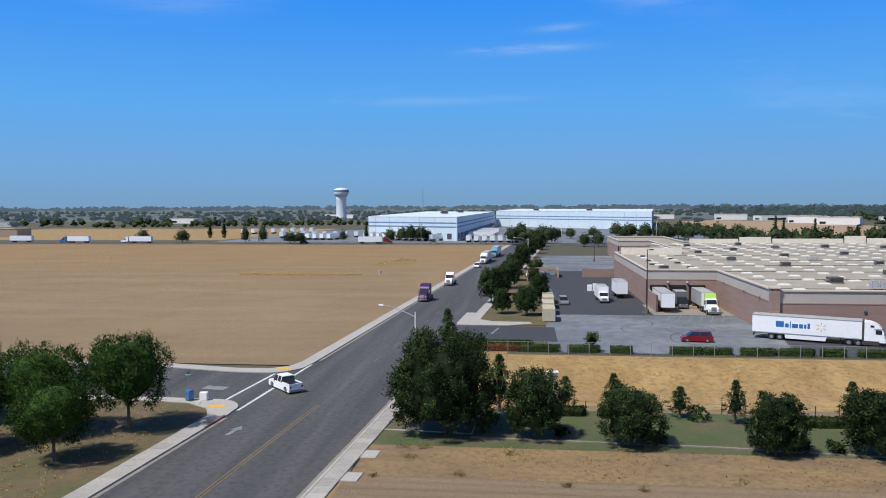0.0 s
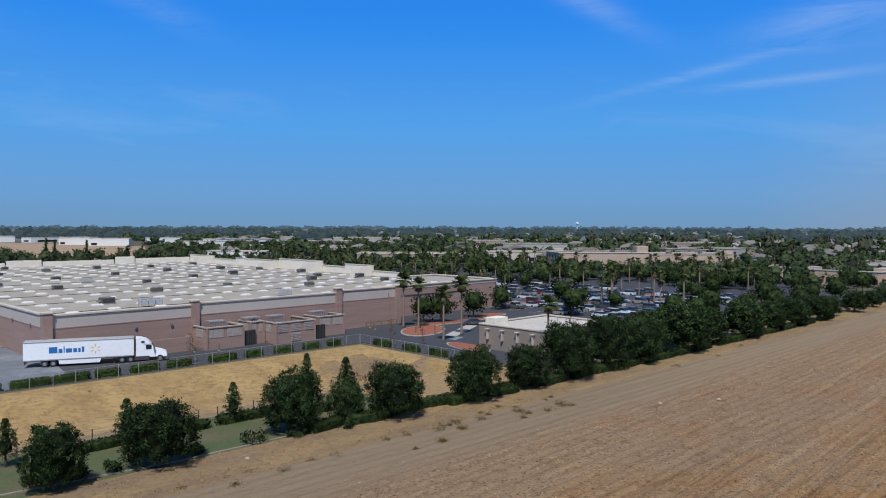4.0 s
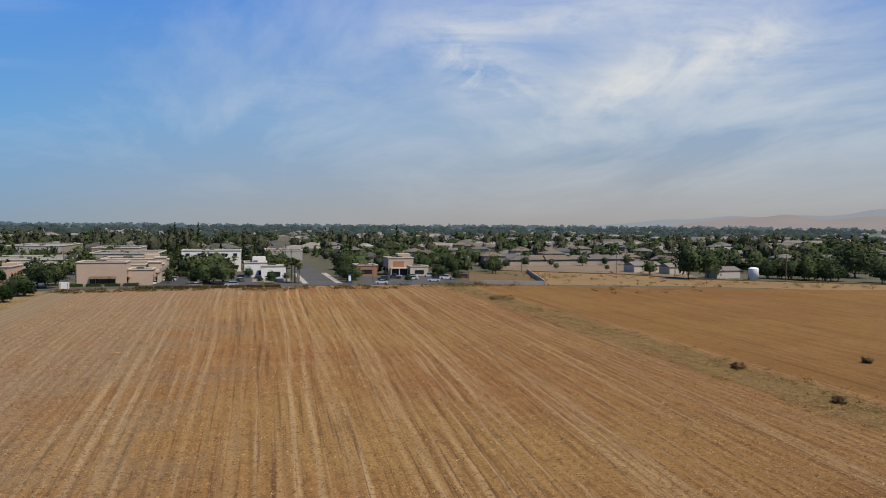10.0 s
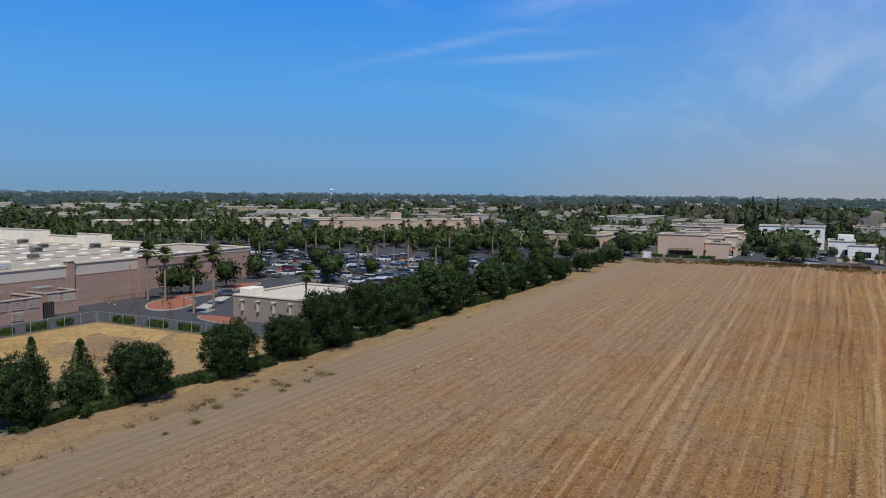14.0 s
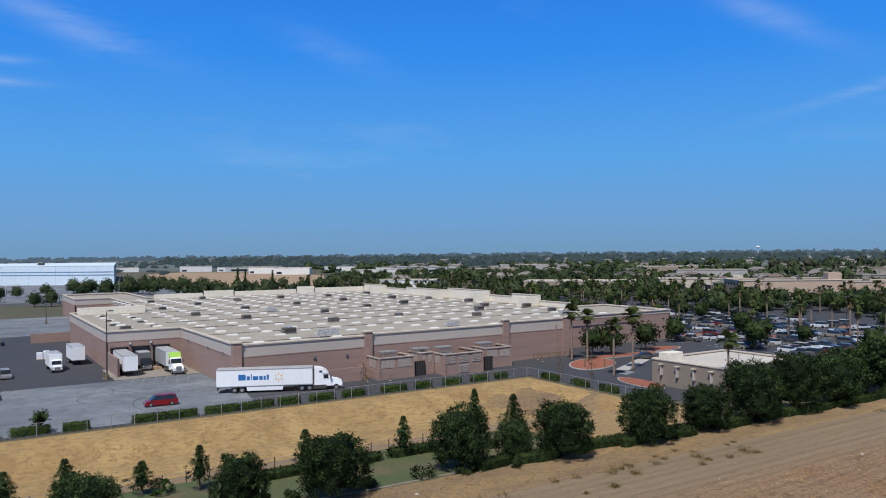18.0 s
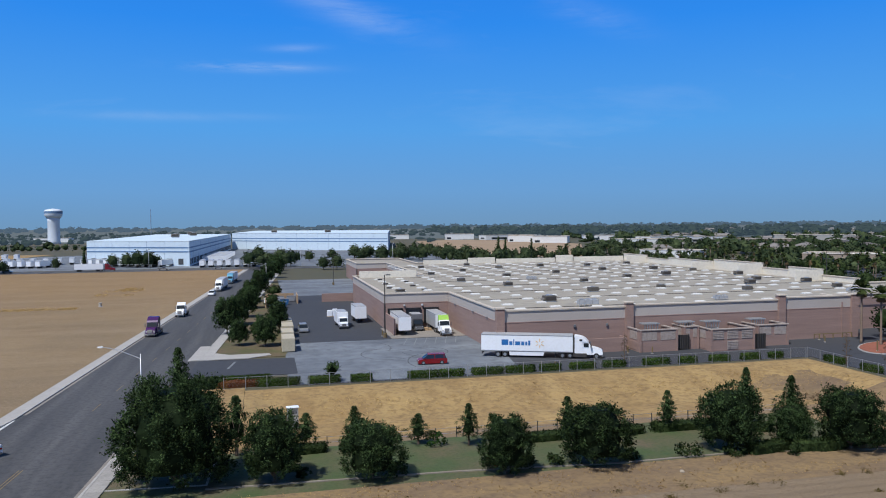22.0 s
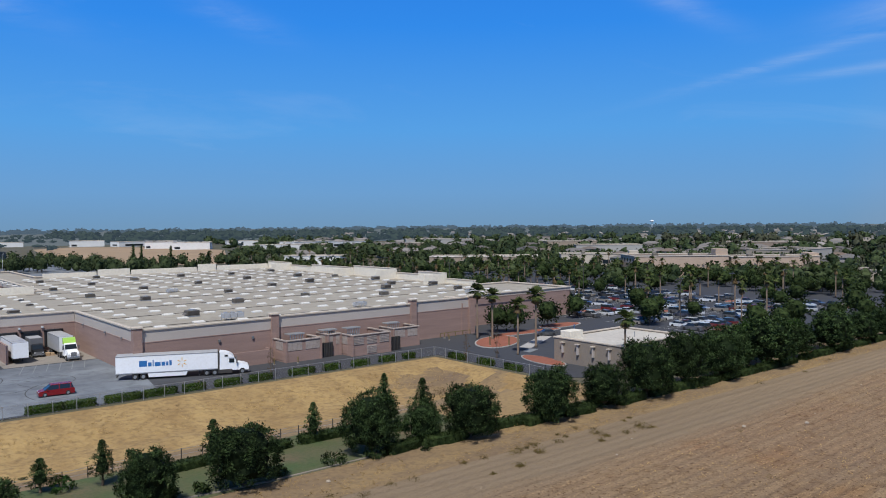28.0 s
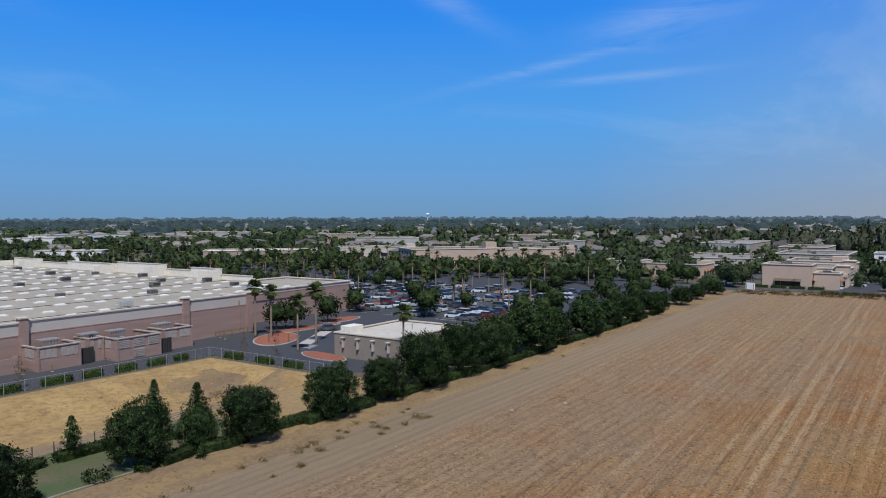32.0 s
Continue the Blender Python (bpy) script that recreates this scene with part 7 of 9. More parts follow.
# ---- loose growth: tufts, weeds and clods ----
def scatter(name, n, x0, y0, x1, y1, per, spread, leaf, mat, label, z=0.05, dens=None):
    c = np.stack([rng.uniform(x0, x1, n), rng.uniform(y0, y1, n)], 1)
    if dens:
        keep = np.array([noise.noise((x * dens, y * dens, 1.7)) > rng.uniform(-0.35, 0.35) for x, y in c])
        c = c[keep]
    k = len(c)
    sc = rng.uniform(0.5, 1.4, k)
    p = np.zeros((k, per, 3))
    p[:, :, :2] = c[:, None, :] + rng.normal(size=(k, per, 2)) * spread * sc[:, None, None]
    p[:, :, 2] = z + np.abs(rng.normal(size=(k, per))) * spread * 0.55 * sc[:, None]
    v = cards(p.reshape(-1, 3), leaf, 1.5, 0.45)
    d = np.repeat(rng.normal(size=(k * per, 3)) * 0.3 + np.array([0, 0, 1.0]), 4, axis=0)
    d /= np.linalg.norm(d, axis=1, keepdims=True)
    me = quads_mesh(name, face_out(v, d))
    me.normals_split_custom_set_from_vertices(d.tolist())
    return solid(name, me, mat, label, "weeds", kind="stuff")


scatter("golden_tufts", 1500, BX0 + 2, 97, BX1 - 2, 112, 7, 0.3, 0.16, "straw", "tufts of golden grass on the bank", -0.55, 0.2)
scatter("mound_straw", 260, -56, 276, -44, 306, 10, 0.7, 0.4, "straw", "golden weeds on a low mound in the tan field", 0.08, 0.09)
scatter("straw_windrow", 420, -92, 235, -53, 239.5, 8, 0.5, 0.3, "straw", "pale windrow of straw across the tan field", 0.06)
scatter("bank_scrub", 60, 75, 92, 87, 102, 26, 0.45, 0.2, "brown_weed", "reddish brown scrub at the worn end of the bank", -1.75, 0.12)
scatter("verge_tufts", 6000, -4, 60.6, 255, 68.4, 5, 0.20, 0.16, "straw", "tufts of dry grass on the verge", 0.08, 0.2)
scatter("verge_weeds", 60, 30, 58.5, 150, 62.5, 90, 0.30, 0.16, "sage", "grey-green weeds beside the track", 0.05, 0.12)
scatter("track_weeds", 24, 52, 55.5, 84, 60.5, 110, 0.34, 0.17, "sage", "grey-green weeds beside the track", 0.05)
scatter("ditch_weeds", 420, 20, -77, 271, -69, 22, 0.42, 0.22, "ditch_green", "grey-green weeds along the ditch", 0.0, 0.1)
scatter("ditch_scrub", 650, 20, -79, 271, -65, 22, 0.4, 0.22, "ditch_weed", "brown scrub along the ditch", 0.0, 0.1)
scatter("field_stubble", 5200, 22, -69, 200, 48, 4, 0.13, 0.15, "brown_weed", "scattered brown stubble on the tilled field", 0.08, 0.06)
scatter("field_straw", 9000, 22, -69, 240, 48, 4, 0.2, 0.17, "straw", "scattered straw on the tilled field", 0.08, 0.05)
scatter("field_weeds", 200, 40, -66, 262, 50, 26, 0.6, 0.17, "ditch_green", "low olive weeds in patches on the field", 0.06, 0.035)
scatter("far_verge_weeds", 420, 262, -110, 275, 60, 20, 0.7, 0.5, "sage", "weeds at the end of the field", 0.05, 0.05)
scatter("far_verge_scrub", 150, 258, -110, 275, 60, 30, 0.9, 0.6, "brown_weed", "brown scrub at the end of the field", 0.05, 0.03)
scatter("lot_weeds", 260, 235, -225, 330, -110, 20, 0.7, 0.45, "sage", "dry weeds on the lots at the edge of town", 0.05, 0.04)
scatter("lot_scrub", 120, 225, -225, 330, -108, 24, 0.8, 0.5, "dry_twig", "brown scrub on the lots at the edge of town", 0.05, 0.03)
scatter("corner_litter", 500, -80, 52, -37, 80, 5, 0.3, 0.26, "straw", "dry leaf litter on the corner lawn", 0.07)
scatter("near_weeds", 10, -14, 58, 20, 68, 100, 0.30, 0.17, "sage", "grey-green weeds by the roadside", 0.06)
for x, y, w in ((216.7, -72.9, 8.0), (106, -74, 2.2), (82.8, -72.3, 1.8), (105.7, -98.3, 1.6)):
    ob = thing("scrub_bush", "low brown dry bush at the field's edge", "shrub", "dry bushes", at(x, y))
    pts = crown_points("round", w / 2, 0.45, 0.0, 40, 14, 0.09 * w)
    pts[:, 2] = np.abs(pts[:, 2])
    tw = quads_mesh("twigs", cards(pts, 0.35))
    soft_normals(tw, (0, 0, -0.4))
    tagged(part("brush", tw, "dry_twig", ob), kind="stuff")
    part("stem", Shape().lathe([(0.1, -0.05), (0.05, 0.7)], 6), "bark", ob)
def litter(name, n, x0, y0, x1, y1, lo, hi, mat, label, dens):
    """Loose four-sided clods or straw tufts lying on the tilled rows, thinning out with distance."""
    x = x0 + (x1 - x0) * rng.random(n) ** 1.35
    y = np.round((y0 + (y1 - y0) * rng.random(n)) / 0.76) * 0.76 + rng.normal(size=n) * 0.16
    keep = np.array([noise.noise((a * dens, b * dens * 2, 3.1)) + 0.6 * noise.noise((a * dens * 6, b * dens * 6, 8.3)) > -0.12 for a, b in zip(x, y)])
    x, y = x[keep], y[keep]
    k = len(x)
    r, h, a = rng.uniform(lo, hi, k), rng.uniform(0.5, 1.0, k), rng.uniform(0, 6.28, k)
    q = np.zeros((k, 4, 3, 3))
    for f in range(4):
        for c, (da, rr, zz) in enumerate(((f * 1.571, 1.0, 0.0), ((f + 1) * 1.571, 1.0, 0.0), (0.4, 0.25, 1.0))):
            q[:, f, c, 0] = x + r * rr * np.cos(a + da) * 1.35
            q[:, f, c, 1] = y + r * rr * np.sin(a + da)
            q[:, f, c, 2] = 0.03 + r * h * zz
    return solid(name, quads_mesh(name, q.reshape(-1, 3), 3), mat, label, "clods", kind="stuff")


litter("field_clods", 30000, 24, -66, 210, 48, 0.03, 0.10, "clod", "brown clods of tilled soil along the rows", 0.02)
litter("field_chaff", 28000, 24, -66, 210, 48, 0.025, 0.075, "chaff", "pale straw chaff lying along the rows", 0.023)
clod = Shape()
for i in range(90):
    x, y, r = random.uniform(25, 170), random.uniform(-66, 62), random.uniform(0.05, 0.16)
    clod.lathe([(r * 0.7, 0), (r, r * 0.4), (r * 0.5, r * 0.9)], 6, at(x, y, 0.05, random.uniform(0, 360)))
solid("field_stones", clod, "stone", "pale clods and stones on the field", "stones", kind="stuff")
for x, y in ((38.5, 64.9), (88, 48.6), (95.4, 44.3)):
    solid("stone", Shape().lathe([(0.2, 0), (0.26, 0.09), (0.19, 0.22), (0.08, 0.26)], 8), "stone", "pale stone lying beside the field track", "stone", "field stones", place=at(x, y, 0.05))

# ---- the lot beside the store ----
sb = thing("utility_building", "small flat-roofed tan block building with pale roof", "building", place=at(104.6, 80.0))
W2, D2, H2 = 20.0, 15.0, 4.5
for n, x, y, sx, sy in (("wall", W2 / 2, 0.15, W2, 0.3), ("wall", W2 / 2, D2 - 0.15, W2, 0.3), ("wall", 0.15, D2 / 2, 0.3, D2 - 0.62), ("wall", W2 - 0.15, D2 / 2, 0.3, D2 - 0.62)):
    part(n, Shape().box(x, y, -0.05, sx, sy, H2), "tan_block", sb)
part("roof", Shape().slab(rect(0.31, 0.31, W2 - 0.31, D2 - 0.31), H2 - 0.5, H2 - 0.25), "roof_white", sb, "white coated flat roof")
for x, y, sx, sy in ((W2 / 2, 0.15, W2 + 0.3, 0.55), (W2 / 2, D2 - 0.15, W2 + 0.3, 0.55), (0.15, D2 / 2, 0.55, D2 - 0.6), (W2 - 0.15, D2 / 2, 0.55, D2 - 0.6)):
    part("coping", Shape().box(x, y, H2 - 0.08, sx, sy, 0.22, bev=0.03), "cap", sb, "cream coping")
for i in range(4):
    d = part("wall_bracket", Shape().box(-0.25, 2.2 + i * 3.5, 1.9, 0.5, 0.3, 1.9, bev=0.03), "band", sb, "pale pilaster with a bracket lamp")
    part("bracket_cap", Shape().box(-0.35, 2.2 + i * 3.5, 3.7, 0.6, 0.8, 0.16), "cap", d)
part("roof_box", Shape().box(2.6, D2 - 2.0, H2 - 0.3, 3.6, 2.4, 1.5, bev=0.05), "parapet", sb, "cream rooftop enclosure")
part("door", Shape().box(7.0, -0.04, 0, 1.0, 0.1, 2.1), "dock_dark", sb)
part("vent_pipe", Shape().lathe([(0.1, H2 - 0.3), (0.1, H2 + 0.7), (0.16, H2 + 0.75)], 8, at(12, 6)), "galv", sb)

# planted islands
def island(pts, label):
    structure("island_kerb", Shape().slab(pts, -0.04, 0.17), "kerb", "pale kerb of a planted island", "kerb")
    c = sum((Vector(p) for p in pts), Vector((0, 0))) / len(pts)
    inner = [tuple(c + (Vector(p) - c) * 0.94) for p in pts]
    structure("island_bed", Shape().slab(inner, 0.1, 0.20), "mulch", label, "planting bed")


def ellipse(cx, cy, a, b, deg, n=22):
    return [(cx + a * math.cos(t) * math.cos(radians(deg)) - b * math.sin(t) * math.sin(radians(deg)), cy + a * math.cos(t) * math.sin(radians(deg)) + b * math.sin(t) * math.cos(radians(deg))) for t in (2 * math.pi * i / n for i in range(n))]


BED = "planting bed of red bark mulch"
island(ellipse(112.5, 118.5, 8.5, 4.6, 35), BED)
island(ellipse(127, 124.0, 11, 2.0, -4), BED)
island(ellipse(103.2, 96.5, 6.4, 2.4, 78), BED)
island(ellipse(142, 127, 7, 3, 0), BED)
for x, y in ((166, 118), (188, 126), (172, 142), (205, 140), (225, 128), (160, 166), (190, 180), (215, 190), (165, 96), (195, 96), (232, 96)):
    island(ellipse(x, y, 5.0, 1.6, 0, 14), BED)
structure("crossing_slab", Shape().slab([(112, 108), (127, 116), (126, 118.5), (111, 110.5)], 0.02, 0.05), "concrete", "pale concrete walkway across the lot", "pavement")
structure("blue_bay", Shape().slab([(108, 104.5), (112, 106), (111.4, 108), (108, 106.6)], 0.02, 0.034), "paint_faded", "faded painted parking bay", "road marking")
ob = thing("lot_sign", "blue sign on short posts by the lot entrance", "sign", place=at(134.5, 116, 0.0, 40))
part("panel", Shape().box(0, 0, 0.7, 2.2, 0.15, 1.3, bev=0.03), "blue_paint", ob)
part("post", Shape().box(-0.7, 0, 0, 0.15, 0.12, 0.7), "galv", ob)
part("post", Shape().box(0.7, 0, 0, 0.15, 0.12, 0.7), "galv", ob)
for x, y in ((107.6, 115.6), (110.2, 112.6)):
    ob = thing("hydrant_post", "yellow warning post on the island", "bollard", "bollards", at(x, y, 0.1))
    part("post", Shape().lathe([(0.14, -0.05), (0.14, 1.9), (0.1, 2.0)], 9), "paint_yellow", ob)
    part("base", Shape().lathe([(0.26, 0.0), (0.24, 0.12)], 9), "kerb", ob)


def palm(label, h, group, fronds=34, fl=2.3):
    ob = thing("palm_tree", label, "palm", group)
    t = Shape()
    prof = [(0.34, -0.1), (0.26, 0.5), (0.20, h * 0.5), (0.17, h)]
    t.lathe(prof, 9)
    part("trunk", t, "palm_bark", ob, smooth=True)
    for nm, mat, lo, hi, n, ln in (("fronds", "frond", -25, 75, fronds, fl), ("dry_fronds", "frond_dry", -85, -50, fronds // 2, fl * 0.75)):
        vs = []
        for i in range(n):
            a = rng.uniform(0, 2 * math.pi)
            e = radians(rng.uniform(lo, hi))
            d = np.array([math.cos(a) * math.cos(e), math.sin(a) * math.cos(e), math.sin(e)])
            sidev = np.array([-math.sin(a), math.cos(a), 0.0])
            for k in range(9):
                sp = (k - 4) / 4.0
                tip = d * ln * (1 - 0.25 * abs(sp)) + sidev * sp * ln * 0.42 - np.array([0, 0, 0.3 + 0.25 * abs(sp)]) * ln * 0.35
                mid = d * ln * 0.55 + sidev * sp * ln * 0.2
                base = np.array([0, 0, h])
                wv = sidev * 0.10 + np.array([0, 0, 0.05])
                root = base + d * ln * 0.12
                vs += [root - wv * 0.4, root + wv * 0.4, base + mid + wv, base + mid - wv]
                vs += [base + mid - wv, base + mid + wv, base + tip + wv * 0.1, base + tip - wv * 0.1]
        part(nm, quads_mesh(nm, np.array(vs)), mat, ob)
    return ob


palm_a = palm("tall fan palm with a skirt of dry fronds", 9.8, "fan palms", 40)
place_all(palm_a, [(112.6, 125, 0, 1.0, 1.08), (113.6, 121.2, 50, 0.96, 1.0), (104.6, 104.4, 120, 0.94, 0.98), (113.4, 108, 200, 1.06, 1.10), (104.0, 78.6, 300, 0.9, 0.96)])
palm_b = palm("fan palm in the parking lot", 8.6, "lot palms", 18, 2.2)
spots = []
for i in range(118):
    x, y = random.uniform(150, 330), random.uniform(96, 320)
    if x < 158 and y > 120 or (x - 150) * 0.45 > y - 60:
        continue
    spots.append((x, y, random.uniform(0, 360), random.uniform(0.8, 1.1), random.uniform(0.75, 1.15)))
place_all(palm_b, spots)
lot_tree = tree_proto("lot_tree", "leafy green tree in the parking lot", "round", 6.6, 6.0, 1.1, "leaf_mid", 48, 12, 0.62, group="lot trees")
spots = [(122.5, 129.0, 0, 1.0), (125.4, 126.0, 60, 1.05), (137.0, 126.5, 120, 1.1), (156, 134, 30, 1.0)]
for i in range(105):
    x, y = random.uniform(152, 330), random.uniform(84, 330)
    spots.append((x, y, random.uniform(0, 360), random.uniform(0.8, 1.3)))
for i in range(34):
    spots.append((random.uniform(262, 318), random.uniform(84, 190), random.uniform(0, 360), random.uniform(0.7, 1.1)))
for i in range(9):
    spots.append((132 + i * 14 + random.uniform(-4, 4), random.uniform(74, 86), random.uniform(0, 360), random.uniform(0.8, 1.15)))
place_all(lot_tree, spots)

# parked cars
sedan = car("parked car in the store's lot", "car_paint", "sedan", "parked cars", lite=True)
suv = car("parked sport utility car in the store's lot", "car_paint", "suv", "parked cars", lite=True)
pick = car("parked pickup in the store's lot", "car_paint", "pickup", "parked cars", lite=True)
lot_spots = []
for row in range(7):
    y0 = 100 + row * 16.5
    for side in (0, 1):
        for i in range(26):
            x = 158 + i * 3.0
            if random.random() < 0.36 or (x - 150) * 0.5 > y0 - 55:
                continue
            lot_spots.append((x, y0 + side * 5.6, 90 + 180 * side + random.uniform(-3, 3)))
random.shuffle(lot_spots)
lot_spots = lot_spots[:175] + [(127.4, 118.0, 150), (201, 119, 20), (170, 79, 170), (158, 84, 60), (186, 82, 20)]
protos = [sedan, suv, pick]
for i, (x, y, d) in enumerate(lot_spots):
    ob = protos[(0, 1, 0, 1, 2)[i % 5]]
    copy_thing(ob, at(x, y, 0.03, d))
sedan.matrix_basis, suv.matrix_basis, pick.matrix_basis = at(172, 132, 0.03, 30), at(176, 129, 0.03, 30), at(180, 126, 0.03, 30)
for row in range(7):
    y0 = 100 + row * 16.5
    s = Shape()
    for i in range(27):
        s.box(156.5 + i * 3.0, y0 + 2.8, 0.022, 0.12, 11.0, 0.012)
    solid("bay_lines", s, "paint_white", "white parking bay lines", "road marking", kind="stuff")

# ---- warehouses and far plain ----
def warehouse(name_label, pts, h, stripe_z, docks=None):
    ob = thing("warehouse", name_label, "building", "warehouses")
    n = len(pts)
    for i in range(n):
        p, q = Vector(pts[i]), Vector(pts[(i + 1) % n])
        ln = (q - p).length
        m = Matrix.Translation((p.x, p.y, 0)) @ turn_z(math.degrees(math.atan2((q - p).y, (q - p).x)))
        part("wall", Shape().box(ln / 2, 0.25, -0.1, ln, 0.5, h), "wh_wall", ob, place=m)
        for z in stripe_z:
            part("stripe", Shape().box(ln / 2, -0.04, z, ln, 0.1, 0.8), "wh_stripe", ob, "blue painted stripe", m)
        for k in range(int(ln / 12)):
            part("panel_joint", Shape().box(6 + 12 * k, -0.02, 0, 0.12, 0.06, h - 0.2), "wh_stripe", ob, place=m)
        if docks and i in docks:
            for k in range(int(ln / 7.5)):
                part("dock_door", Shape().box(5 + 7.5 * k, -0.1, 1.0, 3.2, 0.25, 3.4), "dock_dark", ob, place=m)
    part("roof", Shape().slab(pts, h - 0.5, h - 0.2), "wh_roof", ob, "white warehouse roof")
    part("coping", Shape().slab(pts, h - 0.1, h + 0.1), "wh_wall", ob)
    return ob


w1 = warehouse("white concrete warehouse with blue stripes", [(-104, 496), (-42, 462), (-31, 760), (-104, 800)], 14.6, (8.0, 10.4), (0, 1))
warehouse("very long white warehouse with blue stripes", [(-30, 765), (104, 650), (146, 900), (-10, 1010)], 15.4, (7.6, 10.0))
for x, y in ((-60, 560), (-55, 640), (-62, 700), (60, 740), (10, 770)):
    copy_thing(unit_a, at(x, y, 15.1, 0, 2.0))
# docked and parked trailers by the warehouses
far_tr = thing("box_trailer", "white box trailer parked by the warehouse", "trailer", "warehouse trailers")
trailer_parts(far_tr, 0.0, 14.0, lite=True)
for i in range(11):
    copy_thing(far_tr, at(-104 + i * 4.6, 484 - i * 2.5, 0.02, 61))
for i in range(10):
    copy_thing(far_tr, at(-38 + 0.33 * i, 505 + i * 9, 0.02, 0))
for i in range(8):
    copy_thing(far_tr, at(-215 + i * 6.5, 560 + i * 4, 0.02, 100))
for i in range(8):
    copy_thing(far_tr, at(-165 + i * 7, 500 + i * 1.5, 0.02, 100))
for i in range(7):
    copy_thing(far_tr, at(-34 + 4.7 * i, 444, 0.02, 90))
for i in range(6):
    copy_thing(far_tr, at(-150 + 5.0 * i, 478 - 1.2 * i, 0.02, 75))
far_tr.matrix_basis = at(-96, 429, 0.02, 2)
for x, y, c, tl in ((-82, 429.4, "red_paint", "dark red lorry tractor coupled to a white trailer"), ):
    tk = thing("lorry_tractor", tl, "lorry", "far lorries", at(x - 1.5, y, 0.02, 2))
    tractor_parts(tk, 0.0, c)
for x, y, c, tl in ((-222, 432, "white_metal", "white lorry tractor coupled to a white trailer"), (-262, 433, "blue_paint", "blue lorry tractor coupled to a white trailer")):
    copy_thing(far_tr, at(x, y, 0.02, 178))
    tk = thing("lorry_tractor", tl, "lorry", "far lorries", at(x + 1.5 - 14, y + 0.5, 0.02, 178))
    tractor_parts(tk, 0.0, c)
copy_thing(far_tr, at(-318, 440, 0.02, 2))
copy_thing(far_tr, at(44, 398, -0.04, 2)), copy_thing(far_tr, at(60, 398, -0.04, 2))
copy_thing(pick, at(-52, 426, 0.03, 0)), copy_thing(sedan, at(-24, 427, 0.03, 2)), copy_thing(suv, at(-128, 430, 0.03, 2))
copy_thing(sedan, at(4, 395, 0.03, 5))
structure("warehouse_yard", Shape().slab([(-190, 446), (-10, 440), (120, 440), (160, 620), (-30, 760), (-190, 620)], -0.055, 0.0), "yard", "pale warehouse yard", "yard")
structure("far_gold_field", Shape().slab([(-460, 470), (-195, 470), (-170, 690), (-460, 700)], -0.055, 0.01), "golden", "golden stubble field beyond the far street", "ground")
structure("far_brown_field", Shape().slab([(120, 520), (215, 488), (330, 760), (300, 960), (245, 1020), (190, 960)], -0.055, 0.01), "soil", "bare brown lot beyond the store", "ground")
ob = thing("water_tower", "pale blue pedestal water tower", "water tower", place=at(-269, 1094, -0.06))
part("pedestal", Shape().lathe([(8.4, 0), (7.6, 4), (7.2, 30), (8.2, 34)], 24), "tan_tower", ob, smooth=True)
part("tank", Shape().lathe([(8.2, 34), (10.6, 37), (11.0, 40), (11.0, 43.5), (9.5, 45.2), (4, 46.4), (0.3, 46.8)], 24), "tan_tower", ob, smooth=True)
part("ring_band", Shape().lathe([(11.02, 40.2), (11.08, 41.8), (11.02, 43.3)], 24), "wh_stripe", ob)
ob = thing("radio_mast", "thin lattice radio mast on the horizon", "mast", place=at(-190, 1400, -0.06))
part("mast", Shape().tube((0, 0, 0), (0, 0, 52), 0.7, 0.35, 4), "galv", ob)
part("guy_ring", Shape().tube((0, 0, 30), (0, 0, 31), 0.9, 0.9, 4), "galv", ob)
ob = thing("water_tower", "small pale water tower on the skyline", "water tower", place=at(1900, 1340, -0.06, 0, 0.72))
part("legs", Shape().tube((0, 0, 0), (0, 0, 34), 1.6, 1.4, 8), "tan_tower", ob)
part("tank", Shape().lathe([(2, 33), (8, 36), (8.6, 39), (6, 42), (0.5, 43)], 16), "tan_tower", ob)

